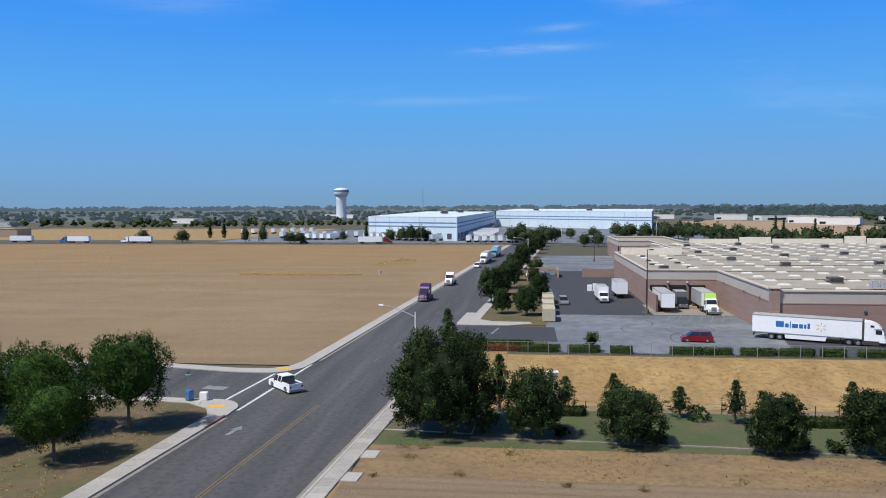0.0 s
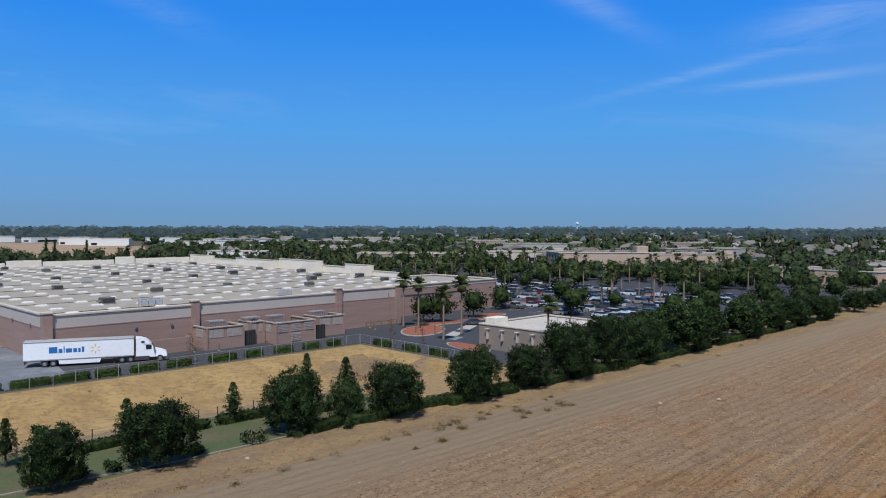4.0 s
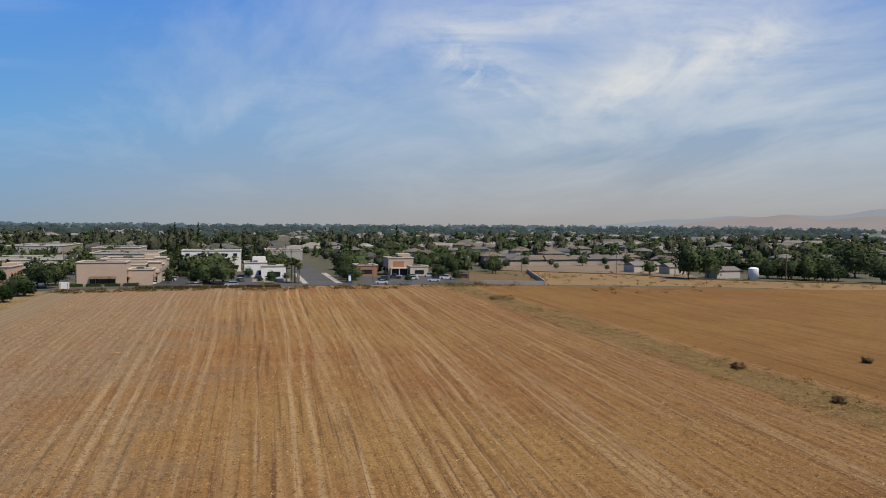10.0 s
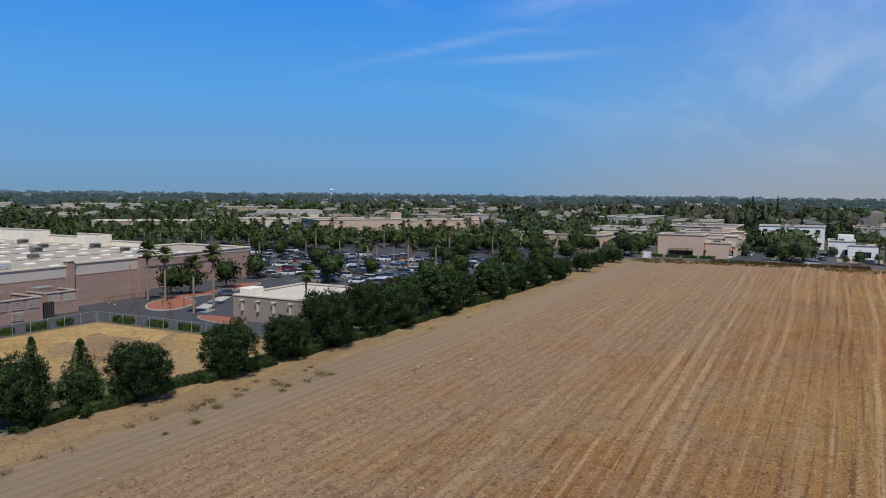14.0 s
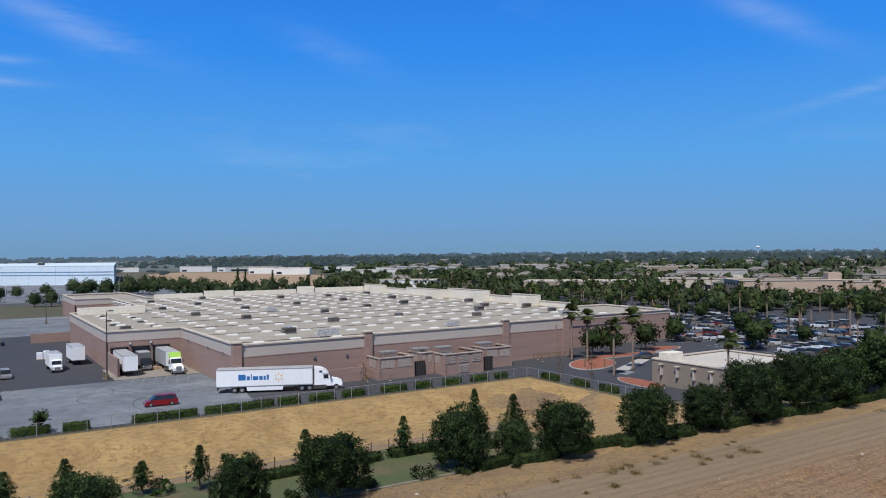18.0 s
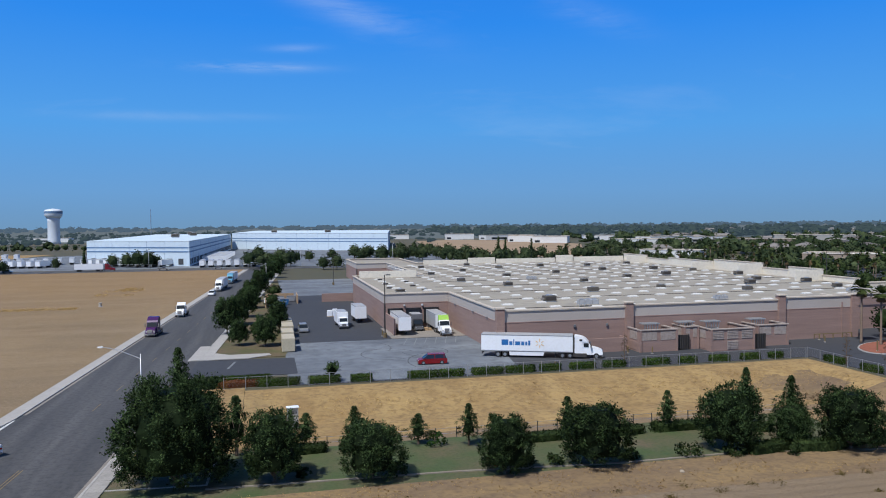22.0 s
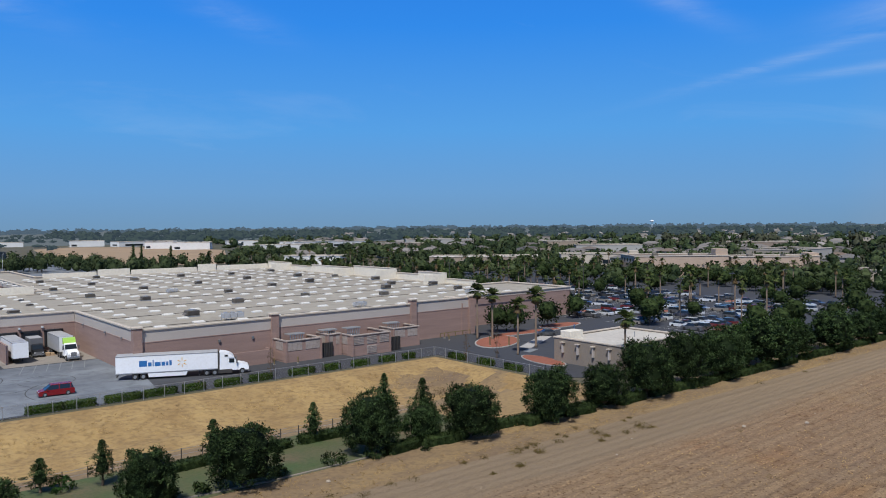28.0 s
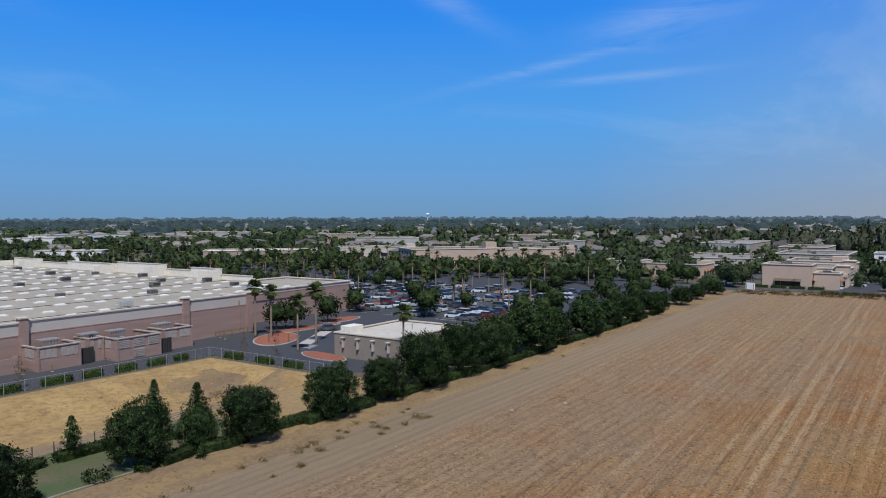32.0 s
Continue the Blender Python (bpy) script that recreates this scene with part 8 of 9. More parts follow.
# ---- buildings of the town ----
def shop(x, y, w, d, h, deg, wall="shop_wall", roof="flat_roof", label="low flat-roofed commercial building", front=3, tower=0.0, awn=None, plain=False, blank=False):
    ob = thing("shop_building", label, "building", "", at(x, y, 0.0, deg))
    for cx, cy, sx, sy in ((0, -d / 2 + 0.15, w, 0.3), (0, d / 2 - 0.15, w, 0.3), (-w / 2 + 0.15, 0, 0.3, d - 0.62), (w / 2 - 0.15, 0, 0.3, d - 0.62)):
        part("wall", Shape().box(cx, cy, -0.05, sx, sy, h), wall, ob)
    part("roof", Shape().slab(rect(-w / 2 + 0.31, -d / 2 + 0.31, w / 2 - 0.31, d / 2 - 0.31), h - 0.7, h - 0.5), roof, ob)
    for cy in (-d / 2 + 0.1, d / 2 - 0.1):
        part("cornice", Shape().box(0, cy, h - 0.12, w + 0.5, 0.7, 0.35, bev=0.05), "cap", ob)
    for cx in (-w / 2 + 0.1, w / 2 - 0.1):
        part("cornice", Shape().box(cx, 0, h - 0.12, 0.7, d - 0.72, 0.34, bev=0.05), "cap", ob)
    for sd in (-1,) if plain else (-1, 1):
        for i in range(1 if plain else front):
            cx = -w / 2 + w * (i + 0.5) / front
            wn_ = part("window", Shape().box(cx, sd * (d / 2 + 0.0), 0.7, w / front * 0.6, 0.14, min(2.4, h * 0.45)), "glass", ob)
            if sd < 0 and not plain:
                part("window_head", Shape().box(cx, sd * (d / 2 + 0.05), 0.7 + min(2.4, h * 0.45), w / front * 0.66, 0.2, 0.14), "cap", wn_)
            if awn:
                part("awning", Shape().profile([(0, 0), (0.9, -0.05), (0, 0.8)], w / front * 0.62, Matrix.Translation((cx, sd * d / 2, 3.0)) @ turn_z(90 * sd)), awn, ob, "projecting awning")
    nd = max(2, int(d / 4.5)) if front > 2 else 1
    for sd in () if blank else (-1,) if plain else (-1, 1):
        for i in range(nd):
            cy = -d / 2 + d * (i + 0.5) / nd
            part("side_window", Shape().box(sd * (w / 2), cy, 0.9, 0.14, d / nd * 0.5, min(2.0, h * 0.4)), "glass", ob)
            if h > 6.4 and not plain and sd < 0:
                part("upper_window", Shape().box(-w / 2, cy, h - 2.6, 0.14, d / nd * 0.35, 1.3), "glass", ob)
    if tower:
        part("tower", Shape().box(w / 2 - 3, -d / 2 + 3, h - 0.6, 5.5, 5.5, tower + 0.6, bev=0.1), wall, ob)
    part("roof_unit", Shape().box(-w * 0.2, 0, h - 0.55, 2.4, 1.8, 1.3, bev=0.08), "unit", ob)
    part("roof_unit", Shape().box(w * 0.22, d * 0.15, h - 0.55, 1.8, 1.6, 1.1, bev=0.08), "unit", ob)
    return ob


def house_proto(label, w, d, h, pitch, hip=True):
    ob = thing("house", label, "house", "town houses")
    part("wall", Shape().box(0, 0, -0.05, w, d, h + 0.05), "stucco", ob)
    e, r = 0.6, pitch
    k = d / 2 if hip else 0.0
    vs = [(-w / 2 - e, -d / 2 - e, h), (w / 2 + e, -d / 2 - e, h), (w / 2 + e, d / 2 + e, h), (-w / 2 - e, d / 2 + e, h), (-w / 2 + k, 0, h + r), (w / 2 - k, 0, h + r)]
    part("roof", Shape().add(vs, [(0, 1, 5, 4), (1, 2, 5), (2, 3, 4, 5), (3, 0, 4), (3, 2, 1, 0)]), "shingle", ob)
    for sx, sd in ((-0.3, -1), (0.28, -1)):
            part("window", Shape().box(w * sx, sd * d / 2, 0.9, 1.8, 0.12, 1.2), "glass", ob)
    return ob


corner = shop(294, 49.5, 12, 16, 8.4, 0, "shop_tan", "flat_roof", "two-storey pinkish tan corner building", 2, 0.0, "terracotta", blank=True)
for dy, w in ((-3.4, 2.2), (-0.4, 4.6), (2.9, 1.8)):
    win = part("window", Shape().box(-6.0, dy, 0.8, 0.14, w, 1.9), "glass", corner)
    part("awning", Shape().profile([(0, 0), (0.9, -0.05), (0, 0.75)], w + 0.4, Matrix.Translation((-6.0, dy, 2.75)) @ turn_z(180)), "bark", corner, "dull brown awning")
wing = shop(295.5, 37.2, 9, 8.2, 5.6, 0, "shop_tan", "flat_roof", "lower pinkish tan wing of the corner building", 2, 0.0, "terracotta", blank=True)
shop(313, 45.5, 25.5, 18, 6.8, 0, "shop_pale", "flat_roof", "pale stucco shop row with stepped parapets", 5, 0.0, "terracotta")
shop(336, 46, 20, 20, 7.8, 0, "shop_tan", "flat_roof", "tan stucco end block of the shop row", 3, 1.2)
arc = thing("arcade", "cream stucco arcade with towers before the shop row", "building", "", at(300.5, 32.2))
for i in range(9):
    part("column", Shape().box(i * 4.4, 0, -0.05, 0.7, 0.7, 4.0, bev=0.05), "shop_pale", arc)
part("arcade_roof", Shape().box(17.6, 1.9, 3.9, 37.0, 4.6, 1.2, bev=0.1), "shop_pale", arc)
for x, h in ((3, 7.6), (13, 6.4), (22, 8.4), (32, 7.2)):
    part("tower", Shape().box(x, 1.4, 5.05, 4.6, 4.2, h - 5.0, bev=0.1), "shop_tan", arc)
    part("tower_cap", Shape().box(x, 1.4, h, 5.2, 4.8, 0.35, bev=0.08), "cap", arc)
office = shop(372, 16, 14, 26, 9.6, 0, "shop_white", "flat_roof", "white two-storey office with arched openings", 5)
for i in range(9):
    part("arched_window", Shape().box(364.9, 4.6 + 2.85 * i, 6.6, 0.14, 1.3, 1.7, bev=0.06), "glass", office)
shop(331, -3, 14, 9, 6.0, 0, "shop_white", "flat_roof", "white plaster building with pillars and balustrade", 3, 2.0)
shop(318, -10, 9, 10, 5.2, 0, "shop_white", "flat_roof", "small white plaster building behind a low wall", 2)
diner = shop(331, -64, 12, 11, 7.6, 0, "shop_tan", "flat_roof", "tan stucco restaurant with an orange porch and a tower", 2, 1.6, blank=True)
part("porch_recess", Shape().box(-6.05, 1.0, 3.6, 0.2, 4.6, 2.6, bev=0.05), "terracotta", diner, "orange upper porch")
part("porch_opening", Shape().box(-6.05, 1.0, 0.2, 0.16, 7.2, 2.6), "glass", diner)
part("balcony", Shape().box(-6.8, 1.0, 3.0, 1.6, 7.6, 0.55, bev=0.06), "shop_pale", diner)
for dy in (-2.6, 1.0, 4.6):
    part("porch_post", Shape().box(-7.4, dy, -0.02, 0.4, 0.4, 3.1, bev=0.04), "shop_pale", diner)
shop(324, -71, 8, 8, 4.2, 0, "shop_pale", "shingle", "pale porch wing of the restaurant", 2)
shop(330, -49, 12, 9, 4.6, 0, "terracotta", "shingle", "low red-brown restaurant wing", 2)
shop(322, 98, 16, 26, 5.6, 0, "shop_tan", "flat_roof", "tan shop with red fronts", 4, 1.0, "terracotta")
shop(330, 124, 16, 18, 5.6, 0, "shop_pale", "flat_roof", "pale stucco shop beside the lot", 3)
shop(304, 203, 42, 24, 10.2, -38, "shop_tan", "flat_roof", "long tan retail block with corner towers", 8, 3.0)
shop(338, 176, 40, 18, 9.4, -38, "shop_tan", "flat_roof", "pale retail block behind palms", 6, 1.5)
shop(372, 92, 44, 34, 6.5, 8, "shop_pale", "flat_roof", "wide pale flat-roofed shop", 6)
shop(395, 55, 40, 30, 8.0, 0, "shop_wall", "flat_roof", "low wide commercial hall", 5)
shop(320, 345, 70, 24, 5.4, -45, "shop_wall", "shop_white", "long low retail block with a white roof", 8)
shop(370, 300, 46, 22, 6.4, -45, "shop_pale", "flat_roof", "pale retail block with a gable", 6, 2.0)
for x, y, w, d, h, dg in ((360, 650, 50, 24, 7, -30), (440, 600, 44, 20, 7, -30), (520, 640, 70, 30, 9, -35), (560, 480, 60, 30, 8, -40), (480, 380, 50, 26, 8, -45), (620, 330, 60, 26, 8, -60), (470, 230, 50, 30, 8, 0), (520, 120, 60, 30, 8, 0), (450, -20, 30, 20, 7, 0), (470, 70, 36, 24, 8, 0), (60, 1000, 120, 40, 9, 0), (-380, 520, 30, 16, 6, 0)):
    shop(x, y, w, d, h, dg, label="low flat-roofed commercial hall among trees", front=2, plain=True)
houses = [house_proto("single-storey stucco house with a hipped roof", 15, 10, 3.0, 2.2), house_proto("low stucco house with a gabled roof", 13, 9, 2.9, 2.4, False), house_proto("two-storey stucco house with a hipped roof", 12, 10, 5.6, 2.0)]
spots = []
for gx in range(10):
    for gy in range(17):
        x, y = 350 + gx * 34 + random.uniform(-8, 8), 10 - gy * 26 + random.uniform(-6, 6)
        az = math.degrees(math.atan2(x, y))
        if az > 134 or (y > -125 and x < 400) or (-40 < y < -14) or (x < 408 and -215 < y < -110) or (x < 330 and y < -110) or random.random() < 0.18:
            continue
        spots.append((x, y))
for i in range(34):
    a, d = radians(random.uniform(42, 84)), random.uniform(430, 700)
    spots.append((d * math.sin(a), d * math.cos(a)))
for i, (x, y) in enumerate(spots):
    copy_thing(houses[i % 3], at(x, y, 0, random.choice((0, 90, 180, 270)) + random.uniform(-4, 4)))
for i, (x, y) in enumerate(((396, -146), (398, -166), (388, -126))):
    houses[i].matrix_basis = at(x, y, 0, 90)
for y, k in ((-158, 1), (-180, 0), (-194, 1), (-206, 0)):
    copy_thing(houses[k], at(398 + random.uniform(-2, 3), y, 0, 90))
structure("town_street", Shape().slab(rect(287, -31.5, 1400, -21.5), -0.05, 0.02), "asphalt", "straight street leading into the town", "road")
structure("town_lot_a", Shape().slab(rect(287.2, 22, 352, 34), -0.05, 0.022), "asphalt_dark", "dark parking lot beside the corner building", "parking lot")
structure("town_lot_b", Shape().slab(rect(287.2, -80, 322, -43), -0.05, 0.022), "asphalt", "asphalt lot before the restaurant", "parking lot")
structure("town_drive", Shape().slab(rect(287.2, -4, 352, 10), -0.05, 0.022), "asphalt", "short drive between the buildings", "road")
structure("back_street", Shape().slab([(240, 72), (298, 68), (420, 62), (420, 72), (298, 80), (240, 84)], -0.05, 0.024), "asphalt", "street between the shops and the field", "road")
structure("town_pavement", Shape().slab(rect(287.2, -21.4, 345, -19.4), -0.05, 0.16), "concrete", "pale pavement beside the town street", "pavement")
structure("town_pavement_south", Shape().slab(rect(287.2, -34, 345, -31.6), -0.05, 0.16), "concrete", "pale pavement beside the town street", "pavement")
structure("low_wall", Shape().box(300, -8.5, -0.05, 0.3, 14, 1.2), "shop_pale", "low pale garden wall", "wall")
structure("block_wall_town", Shape().box(388, -172, -0.05, 0.3, 72, 2.2), "block_wall", "tan block wall behind the houses", "wall")
structure("board_fence", Shape().slab([(265, -106), (336, -126), (336, -126.3), (265, -106.3)], -0.05, 1.7), "block_wall", "grey-brown board fence", "fence")
structure("board_fence_end", Shape().slab([(272.5, -84), (265.2, -105.8), (264.9, -105.8), (272.2, -84)], -0.05, 1.6), "block_wall", "grey-brown board fence", "fence")
structure("dry_lot", Shape().slab([(222, -236), (241, -241), (281, -181), (313, -167), (352, -118), (336, -126.6), (265, -106.6), (252, -153), (224, -203)], -0.055, 0.004), "lot_grass", "dry golden lots at the edge of town", "ground")
structure("bare_strip", Shape().slab([(354, -116), (387, -121), (387, -212), (330, -205), (284, -184), (315, -168)], -0.055, 0.006), "bare_lot", "pale bare ground before the houses", "ground")
structure("fenced_lot", Shape().slab([(273, -84), (330, -84), (350, -118), (336, -125.8), (266, -105.6)], -0.055, 0.008), "ditch", "bare brown lot behind a board fence", "ground")
structure("rail_bed", Shape().slab([(353, -116), (315, -167), (283, -181), (242, -241), (240, -240), (281, -179), (313, -165), (351, -115)], -0.05, 0.3), "ditch", "dark earth bank along the edge of town", "ground")
for x, y, d, k in ((294, 33, 0, 0), (309, 29, 90, 1), (314, 29.5, 90, 0), (320, 29, 90, 1), (326, 29.5, 90, 0), (331, 29, 90, 2), (281, 18, 85, 0), (280.5, 6, 90, 1), (303, 3, 20, 0), (308, -58, 60, 2), (301, -64, 70, 0), (290, -70, 80, 1), (301, -78, 70, 2), (305, -86, 70, 1), (312, -66, 60, 0), (314, -74, 60, 1), (282.5, -48, 92, 0), (318, -80, 60, 0), (300, -52, 60, 1)):
    copy_thing(protos[k], at(x, y, 0.03, d))
for i in range(22):
    copy_thing(protos[i % 2], at(random.uniform(318, 372), random.uniform(-256, -218), 0.03, random.uniform(0, 360)))
ob = thing("water_tank", "pale blue cylindrical water tank", "tank", place=at(276.4, -203.7, -0.02))
part("shell", Shape().lathe([(2.1, 0), (2.1, 4.4), (2.0, 4.7)], 18), "tan_tower", ob, smooth=True)
part("cap", Shape().lathe([(2.1, 4.6), (1.2, 5.1), (0.2, 5.2)], 18), "white_metal", ob)
for x, y, w, d, lab in ((288, -197, 12, 8, "grey corrugated barn beside a tank"), (331, -183, 15, 9, "white shed with an open side"), (316, -190, 9, 8, "small white shed behind the trees")):
    ob = thing("barn", lab, "barn", "farm sheds", at(x, y, 0, 95))
    part("wall", Shape().box(0, 0, -0.05, w, d, 3.4), "band" if "grey" in lab else "shop_pale", ob)
    part("roof", Shape().profile([(-d / 2 - 0.4, 3.3), (d / 2 + 0.4, 3.3), (0, 4.9)], w + 0.8, turn_z(90)), "far_roof", ob)
    part("doorway", Shape().box(w * 0.2, -d / 2 - 0.02, 0, 3.2, 0.1, 2.6), "unit_dark", ob)
ob = thing("fuel_sign", "blue and white sign board by the street", "sign", place=at(285.8, -36.6, 0, 88))
part("panel", Shape().box(0, 0, 0.4, 1.0, 0.4, 2.9, bev=0.04), "blue_paint", ob)
part("face", Shape().box(0, -0.23, 1.0, 0.86, 0.06, 1.9), "white_metal", ob)
part("back_face", Shape().box(0, 0.23, 1.0, 0.86, 0.06, 1.9), "white_metal", ob)

# ---- trees of the town and the plain ----
far_round = tree_proto("town_tree", "dense dark town tree", "oak", 9.0, 8.5, 0.7, "leaf_far", 46, 12, 0.85, group="town trees")
sp = [(383, -143, 10, 0.55, 0.6), (384, -158, 50, 0.4, 0.45), (383, -176, 90, 0.65, 0.7), (385, -190, 0, 0.45, 0.5), (372, -128, 30, 0.5, 0.5), (358, -150, 70, 0.32, 0.35), (346, -172, 20, 0.3, 0.3), (384, -203, 60, 0.6, 0.7), (290, 9, 0, 1.0, 0.95), (296, 14, 60, 1.1, 1.0), (300, 9, 120, 1.0, 0.95), (292, 16, 220, 0.9, 0.9), (283, 66, 10, 1.0, 1.0), (289, 70, 200, 1.1, 1.05), (296, 66, 80, 0.9, 0.9), (284, -178, 0, 1.5, 1.65), (282, -186, 90, 1.3, 1.4), (312, -176, 200, 0.8, 0.7), (278, -256, 20, 2.1, 1.75), (250, -243, 80, 1.2, 1.1), (244, -240, 10, 1.0, 0.9), (296, -37, 0, 0.7, 0.65), (306, -37, 90, 0.8, 0.7), (318, -38, 40, 0.9, 0.9), (302, -41, 10, 0.7, 0.6), (345, -92, 0, 1.0), (392, -118, 40, 0.9), (425, -120, 80, 1.0), (268, 70, 0, 0.8, 0.7), (258, 69, 60, 0.7, 0.65)]
for i in range(26):
    sp.append((283 - i * 0.9 + random.uniform(-3, 3), -215 - i * 0.66 + random.uniform(-3, 3), random.uniform(0, 360), random.uniform(0.7, 1.0), random.uniform(0.7, 0.95)))
for i in range(70):
    x, y = random.uniform(330, 430), random.uniform(-120, 130)
    if -44 < y < -20 or (352 < x < 384 and 0 < y < 32) or (340 < x < 395 and 72 < y < 112):
        continue
    sp.append((x, y, random.uniform(0, 360), random.uniform(0.6, 1.0)))
for x, y in ((-76, 462), (-70, 459), (-64, 458), (-60, 462), (-84, 466), (-2, 434), (6, 436), (12, 434), (-8, 440), (30, 402), (37, 401), (60, 520), (72, 530), (84, 505), (92, 500), (104, 510), (114, 500), (122, 506), (133, 472), (20, 486), (28, 492), (44, 510), (140, 490), (150, 480)):
    sp.append((x, y, random.uniform(0, 360), random.uniform(0.75, 1.1)))
for x, y, k, kz in ((-153, 430, 0.62, 1.25), (-136, 428, 0.95, 0.8), (-130, 427, 0.9, 0.75), (-110, 449, 0.55, 0.8), (-164, 431, 0.6, 1.1), (-205, 436, 1.0, 0.9), (-232, 440, 0.9, 0.9)):
    sp.append((x, y, random.uniform(0, 360), k, kz))
for i in range(20):
    sp.append((random.uniform(-5, 135), random.uniform(446, 500), random.uniform(0, 360), random.uniform(0.8, 1.15)))
for i in range(46):
    x, y = random.uniform(289, 335), random.uniform(-82, 60)
    if -36 < y < -15 or (y > 30 and x > 300) or (318 < x < 338 and -76 < y < -44) or (abs(x - 318) < 7 and abs(y + 10) < 8):
        continue
    sp.append((x, y, random.uniform(0, 360), random.uniform(0.28, 0.6)))
place_all(far_round, sp)
cyp = tree_proto("cypress", "tall narrow dark cypress", "cone", 15.0, 3.4, 0.6, "leaf_oak", 60, 16, 0.7, group="cypresses")
place_all(cyp, [(420, 40, 0, 1.0), (428, 36, 30, 1.0, 1.2), (436, 14, 60, 0.9), (432, 2, 90, 1.0), (440, -4, 0, 1.0), (161, 515, 0, 1.3, 0.95), (182, 505, 0, 1.2, 0.85), (171, 530, 0, 1.1, 0.85), (-205, 500, 0, 1.3, 0.9), (-215, 500, 0, 1.2, 0.8), (-100, 470, 0, 1.0, 0.8), (460, -60, 0, 1.0), (700, 60, 0, 1.5), (690, 40, 0, 1.5), (620, -120, 0, 1.4)])
for x, y in ((290, -17.7), (292, -18.4), (291, -15.6), (294, -17), (296, -14), (340, 62), (352, 66), (330, 60), (345, 84), (360, 20), (366, 30), (358, 6), (318, 62)):
    copy_thing(palm_b, at(x, y, 0, random.uniform(0, 360), 1.1, random.uniform(0.9, 1.2)))


def woods(name, spots, clumps, leaf, mat, label):
    """Many far trees as one mass: each a closed uneven crown with loose leaf clumps round it."""
    protos_ = []
    for k in range(7):
        kind = "cone" if k == 6 else "round"
        seed, hz = rng.uniform(0, 40), rng.uniform(0.30, 0.42)
        ring_n, lev = 8, 5
        grid = np.zeros((lev, ring_n, 3))
        for j in range(lev):
            u = -0.9 + 1.9 * j / (lev - 1)
            w = 0.30 * (1.05 - (u + 0.9) / 1.95) if kind == "cone" else 0.33 * math.sqrt(max(0.02, 1 - u * u))
            for i in range(ring_n):
                th = 2 * math.pi * (i + 0.5 * (j % 2)) / ring_n
                q = w * (1 + 0.45 * noise.noise((2 * math.cos(th) + seed, 2 * math.sin(th), 2.5 * u)))
                grid[j, i] = (q * math.cos(th), q * math.sin(th), 0.12 + hz + (0.92 - 0.12 - hz) * u if u > 0 else 0.12 + hz + hz * u)
        core = [grid[[j, j, j + 1, j + 1], [i, (i + 1) % ring_n, (i + 1) % ring_n, i]] for j in range(lev - 1) for i in range(ring_n)]
        pts = crown_points(kind, 0.5, 0.45, 0.1, clumps, 1, 0.05)
        v = np.concatenate([np.concatenate(core), cards(pts, leaf)])
        d = v - np.array([0, 0, 0.42])
        d /= np.linalg.norm(d, axis=1, keepdims=True) + 1e-6
        d = d + np.repeat(rng.normal(size=(len(d) // 4, 3)) * 0.38, 4, axis=0)
        d /= np.linalg.norm(d, axis=1, keepdims=True) + 1e-6
        protos_.append((face_out(v, d), d))
    out, nor = [], []
    for x, y, w, h in spots:
        v, d = protos_[rng.integers(0, 7)]
        a = rng.uniform(0, 2 * math.pi)
        c, s = math.cos(a), math.sin(a)
        for src, dst, sx, sz, ox, oy in ((v, out, w, h, x, y), (d, nor, 1.0, 1.0, 0.0, 0.0)):
            q = np.empty_like(src)
            q[:, 0] = (src[:, 0] * c - src[:, 1] * s) * sx + ox
            q[:, 1] = (src[:, 0] * s + src[:, 1] * c) * sx + oy
            q[:, 2] = src[:, 2] * sz
            dst.append(q)
    me = quads_mesh(name, np.concatenate(out))
    me.normals_split_custom_set_from_vertices(np.concatenate(nor).tolist())
    return solid(name, me, mat, label, "woods", kind="stuff")


def in_lot(x, y):
    """Tells whether a place lies on the bare brown lot beyond the store."""
    return 486 < y < 1020 and 112 + 0.25 * (y - 520) < x < min(225 + 0.42 * (y - 488), 345)


def belt(n, az0, az1, d0, d1, w0, w1, h0, h1, power=1.0):
    out = []
    while len(out) < n:
        a = radians(rng.uniform(az0, az1))
        d = d0 + (d1 - d0) * rng.random() ** power
        x, y = d * math.sin(a), d * math.cos(a)
        if in_lot(x, y) or (-37 < y < -16 and x < 900) or (-190 < x < 190 and 430 < y < 860) or noise.noise((x * 0.013, y * 0.013, 4)) < -0.12 or (x < 335 and -110 < y < 90) or (x < 410 and -212 < y < -100) or (x < 305 + 0.3 * (y + 230) and y < -100):
            continue
        out.append((x, y, rng.uniform(w0, w1), rng.uniform(h0, h1)))
    return out


woods("town_woods_near", belt(430, 36, 136, 320, 640, 6, 12, 4, 10), 62, 0.2, "leaf_far", "dark trees between the houses of the town")
woods("town_woods_green", belt(520, 36, 136, 330, 800, 6, 11, 4, 9), 58, 0.2, "leaf_town", "green trees between the houses of the town")
woods("town_woods_dusty", belt(200, 60, 136, 335, 900, 6, 11, 5, 10), 54, 0.2, "leaf_hazed", "haze-greyed olive trees between the houses of the town")
woods("town_tall_trees", belt(46, 80, 100, 480, 800, 8, 13, 12, 18) + belt(60, 100, 136, 450, 900, 7, 12, 10, 16) + belt(40, 55, 84, 600, 900, 9, 14, 12, 17), 80, 0.17, "leaf_hazed", "tall hazy trees standing above the town")
woods("town_woods_mid", belt(900, 22, 138, 560, 1250, 9, 18, 5, 12), 34, 0.25, "leaf_far", "trees between the houses of the town")
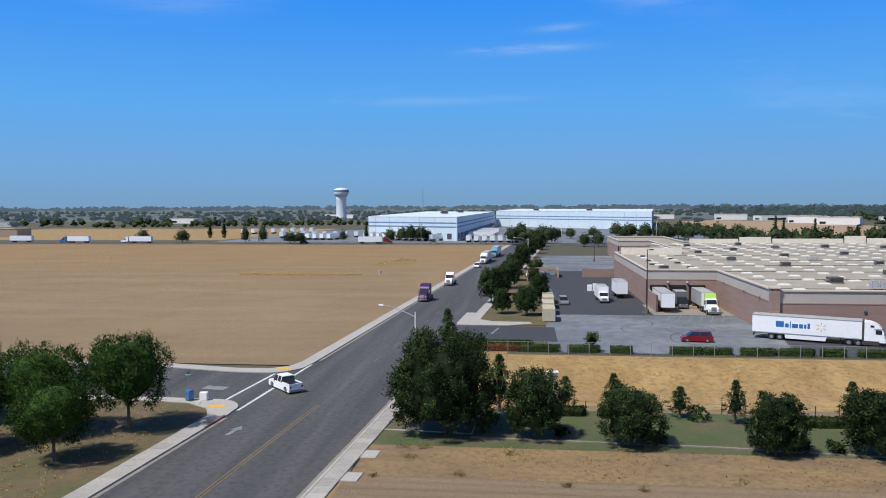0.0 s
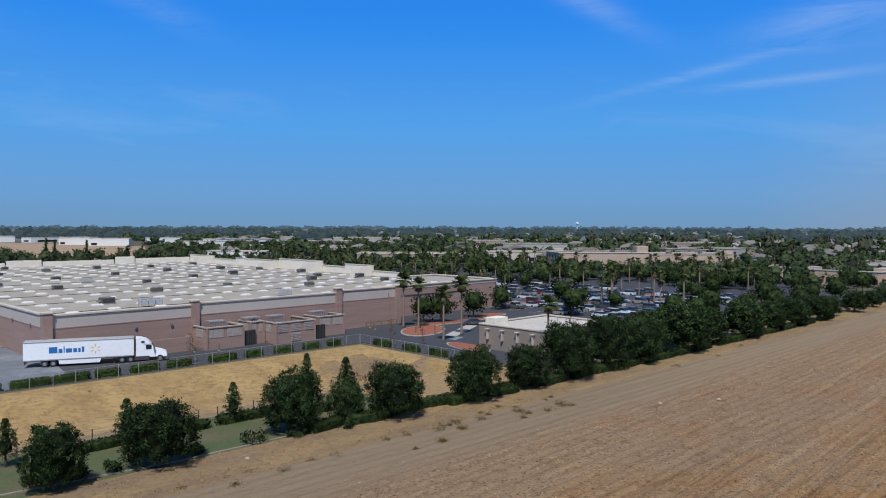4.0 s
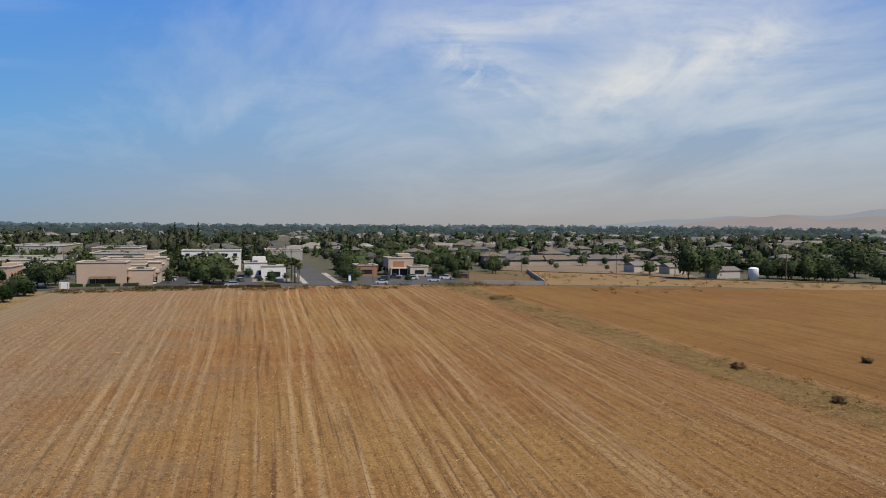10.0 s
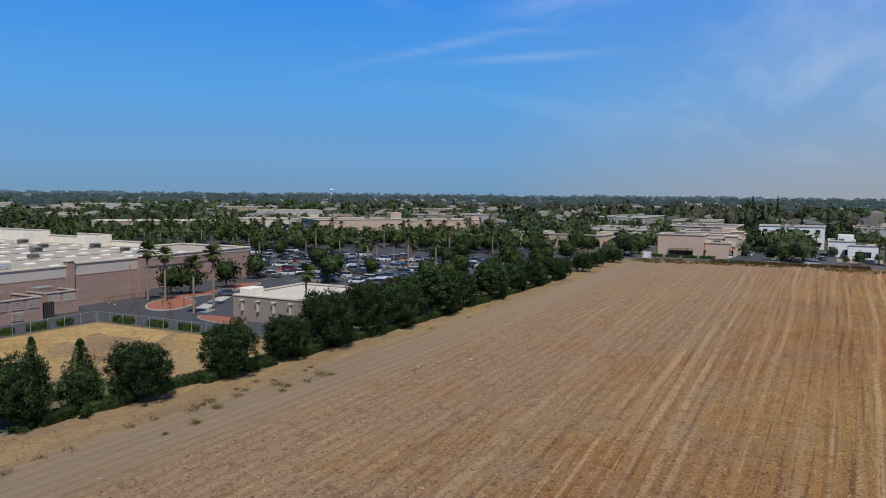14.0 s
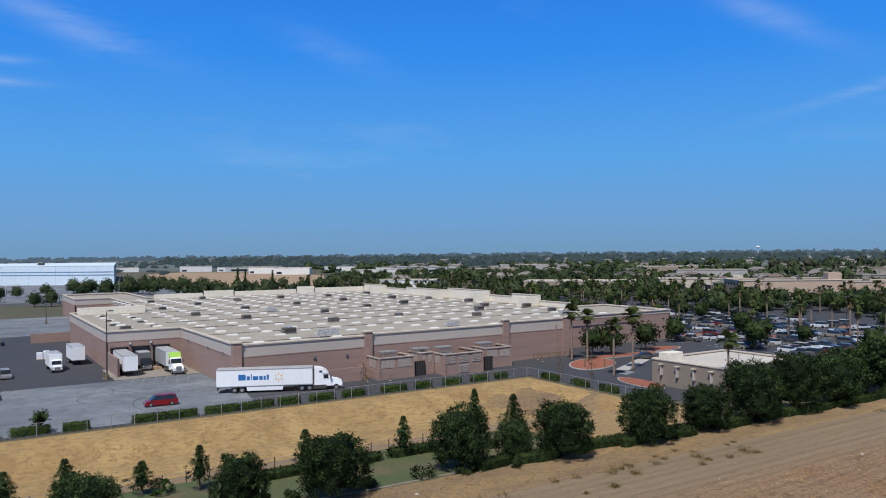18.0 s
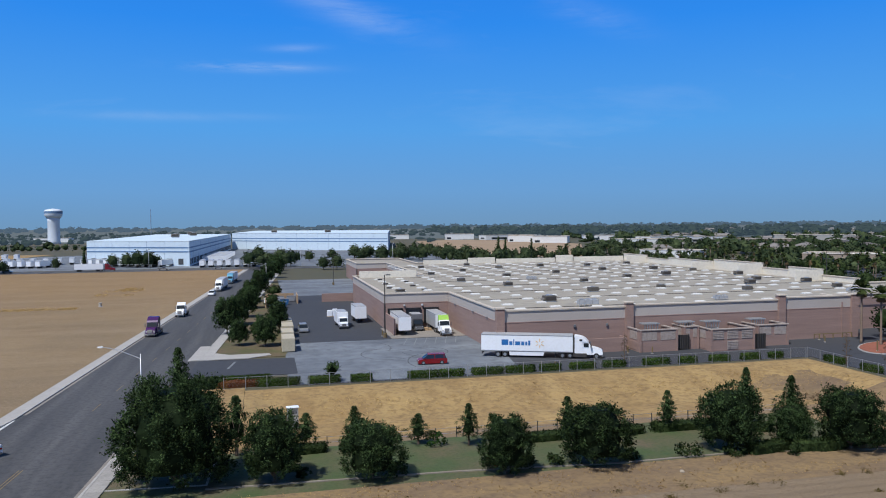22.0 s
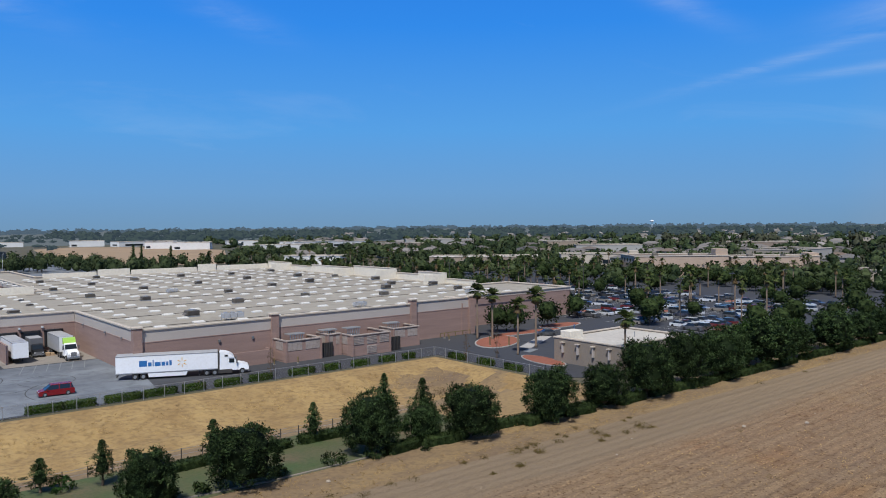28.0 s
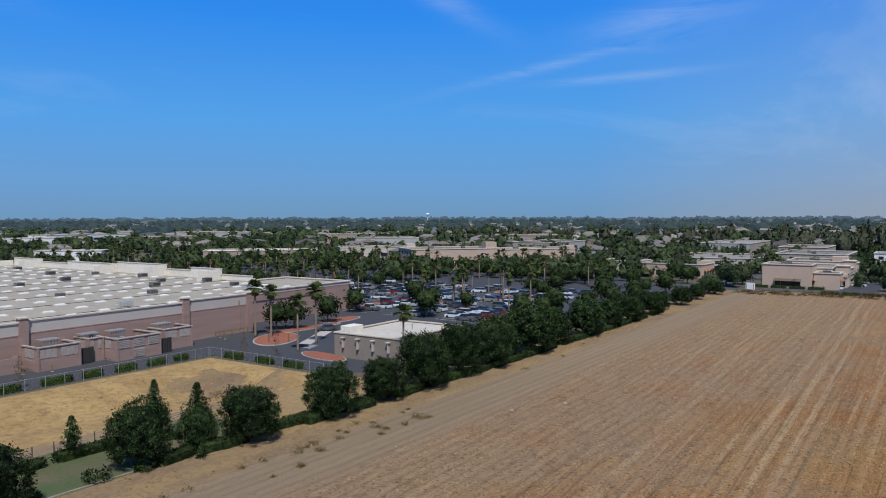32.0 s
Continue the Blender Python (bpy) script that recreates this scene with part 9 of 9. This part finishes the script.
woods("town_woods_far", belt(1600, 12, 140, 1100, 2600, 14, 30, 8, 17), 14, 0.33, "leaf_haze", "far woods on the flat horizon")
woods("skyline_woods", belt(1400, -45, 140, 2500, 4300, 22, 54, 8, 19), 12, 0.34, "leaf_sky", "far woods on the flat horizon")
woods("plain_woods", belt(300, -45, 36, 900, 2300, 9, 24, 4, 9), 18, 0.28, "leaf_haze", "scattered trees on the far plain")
woods("plain_row", [(-420 + i * 7 + rng.uniform(-3, 3), 700 + i * 2.4 + rng.uniform(-6, 6), rng.uniform(6, 10), rng.uniform(4, 8)) for i in range(44)], 26, 0.22, "leaf_far", "row of trees across the far fields")
roofs = Shape()
walls = Shape()
for i in range(560):
    a, d = radians(random.uniform(28, 136)), 560 + 1500 * random.random() ** 1.3
    x, y = d * math.sin(a), d * math.cos(a)
    w, dd, h = random.uniform(12, 30), random.uniform(9, 16), random.uniform(3.5, 6)
    m = at(x, y, 0, random.uniform(0, 180))
    walls.box(0, 0, 0, w, dd, h, m)
    roofs.add([(-w / 2, -dd / 2, h), (w / 2, -dd / 2, h), (w / 2, dd / 2, h), (-w / 2, dd / 2, h), (-w / 2 + 3, 0, h + 2), (w / 2 - 3, 0, h + 2)], [(0, 1, 5, 4), (1, 2, 5), (2, 3, 4, 5), (3, 0, 4)], m)
solid("far_house_walls", walls, "far_wall", "pale walls of the far town", "town", kind="stuff")
solid("far_house_roofs", roofs, "far_roof", "roofs of the far town", "town", kind="stuff")

# ---- hills ----
def hills(name, az0, az1, dist, top, seed, mat, label):
    vs, fs = [], []
    n = 90
    for i in range(n + 1):
        u = i / n
        a = radians(az0 + (az1 - az0) * u)
        env = math.sin(math.pi * min(1.0, u * 1.0)) ** 0.6 if u > 0 else 0.0
        h = top * env * (0.62 + 0.5 * noise.noise((u * 5.0, seed, 0)) + 0.18 * noise.noise((u * 17.0, seed, 2)))
        for k, (dd, hh) in enumerate(((-700, 0.0), (-320, 0.45 + 0.15 * noise.noise((u * 11, seed, 5))), (0, 1.0), (200, 0.2))):
            r = dist + dd
            vs.append((r * math.sin(a), r * math.cos(a), -1.0 + max(0, h) * hh))
    for i in range(n):
        for k in range(3):
            q = i * 4 + k
            fs.append((q, q + 1, q + 5, q + 4))
    solid(name, Shape().add(vs, fs), mat, label, "hills", kind="structure", smooth=True)


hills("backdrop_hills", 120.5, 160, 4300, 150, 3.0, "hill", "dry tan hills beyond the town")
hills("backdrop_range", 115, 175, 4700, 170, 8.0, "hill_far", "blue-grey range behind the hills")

for y in range(-8, 60, 6):
    hedge(288.2 if y > 36 else 273.4, y, 5.4, 1.2, 1.1, "brown_weed" if y < 28 else "leaf_mid", "low dry hedge along the end of the field", 90, 300)

north = []
while len(north) < 300:
    x, y = rng.uniform(105, 430), rng.uniform(325, 640)
    if in_lot(x, y) or (x < 160 and y < 345) or (282 < x < 400 and 270 < y < 375 and abs(x + y - 668) < 34):
        continue
    north.append((x, y, rng.uniform(5, 10), rng.uniform(5, 9)))
lot_trees = []
while len(lot_trees) < 150:
    x, y = rng.uniform(235, 430), rng.uniform(95, 335)
    ax, ay = x - 304, y - 203
    u, v = ax * 0.788 - ay * 0.616, ax * 0.616 + ay * 0.788
    if abs(u) < 24 and -17 < v < 15 or (x < 262 and y < 160) or (348 < x < 396 and 72 < y < 112) or (312 < x < 340 and 82 < y < 136):
        continue
    lot_trees.append((x, y, rng.uniform(5, 9), rng.uniform(4.5, 8.5)))
woods("lot_woods", lot_trees, 62, 0.19, "leaf_town", "green trees among the far parking bays")
woods("north_woods", north, 58, 0.2, "leaf_far", "trees and gardens behind the store")
for i in range(46):
    copy_thing(palm_b, at(random.uniform(165, 420), random.uniform(330, 470), 0, random.uniform(0, 360), 1.05, random.uniform(0.9, 1.25)))
for k, (x0, x1, y0, sl) in enumerate(((-700, -190, 830, 0.12), (-900, 120, 1010, 0.05), (-1000, 700, 1330, -0.04), (-1300, 900, 1750, 0.03))):
    n = int((x1 - x0) / 9)
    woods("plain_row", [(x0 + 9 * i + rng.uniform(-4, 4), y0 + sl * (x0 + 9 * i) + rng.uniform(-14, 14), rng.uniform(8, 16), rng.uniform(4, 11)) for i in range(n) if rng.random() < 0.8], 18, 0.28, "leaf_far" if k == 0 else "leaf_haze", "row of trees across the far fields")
for x, y, w, d, dg in ((318, 815, 38, 34, -27), (268, 1042, 40, 18, -10), (302, 872, 30, 20, -25), (412, 732, 56, 24, 12), (330, 640, 40, 18, -20), (226, 392, 34, 12, -48)):
    shop(x, y, w, d, 7.5, dg, "shop_white", "shop_white", "low white industrial hall beyond the store", 4, plain=True)
for x, y, w, d in ((-560, 760, 26, 14), (-420, 900, 40, 16), (180, 1120, 60, 20), (330, 1010, 80, 22), (420, 900, 50, 20), (470, 760, 60, 24), (-300, 1220, 50, 18)):
    shop(x, y, w, d, 6.0, random.uniform(-20, 20), "shop_white", "flat_roof", "low white farm shed on the far plain", 2, plain=True)

# ---- slabs of the nearest pavements ----
for ob, o0, o1, y0, n in ((pave_east, EK + 0.22, EK + 1.73, 56.0, 44), (pave_west, WK - 1.93, WK - 0.22, 45.0, 20)):
    for i in range(n):
        a = y0 + i * 1.55
        part("slab", road_strip(o0, o1, a + 0.012, a + 1.538, 0.13, 0.16 + 0.006 * ((i * 7) % 3)), "slab", ob)
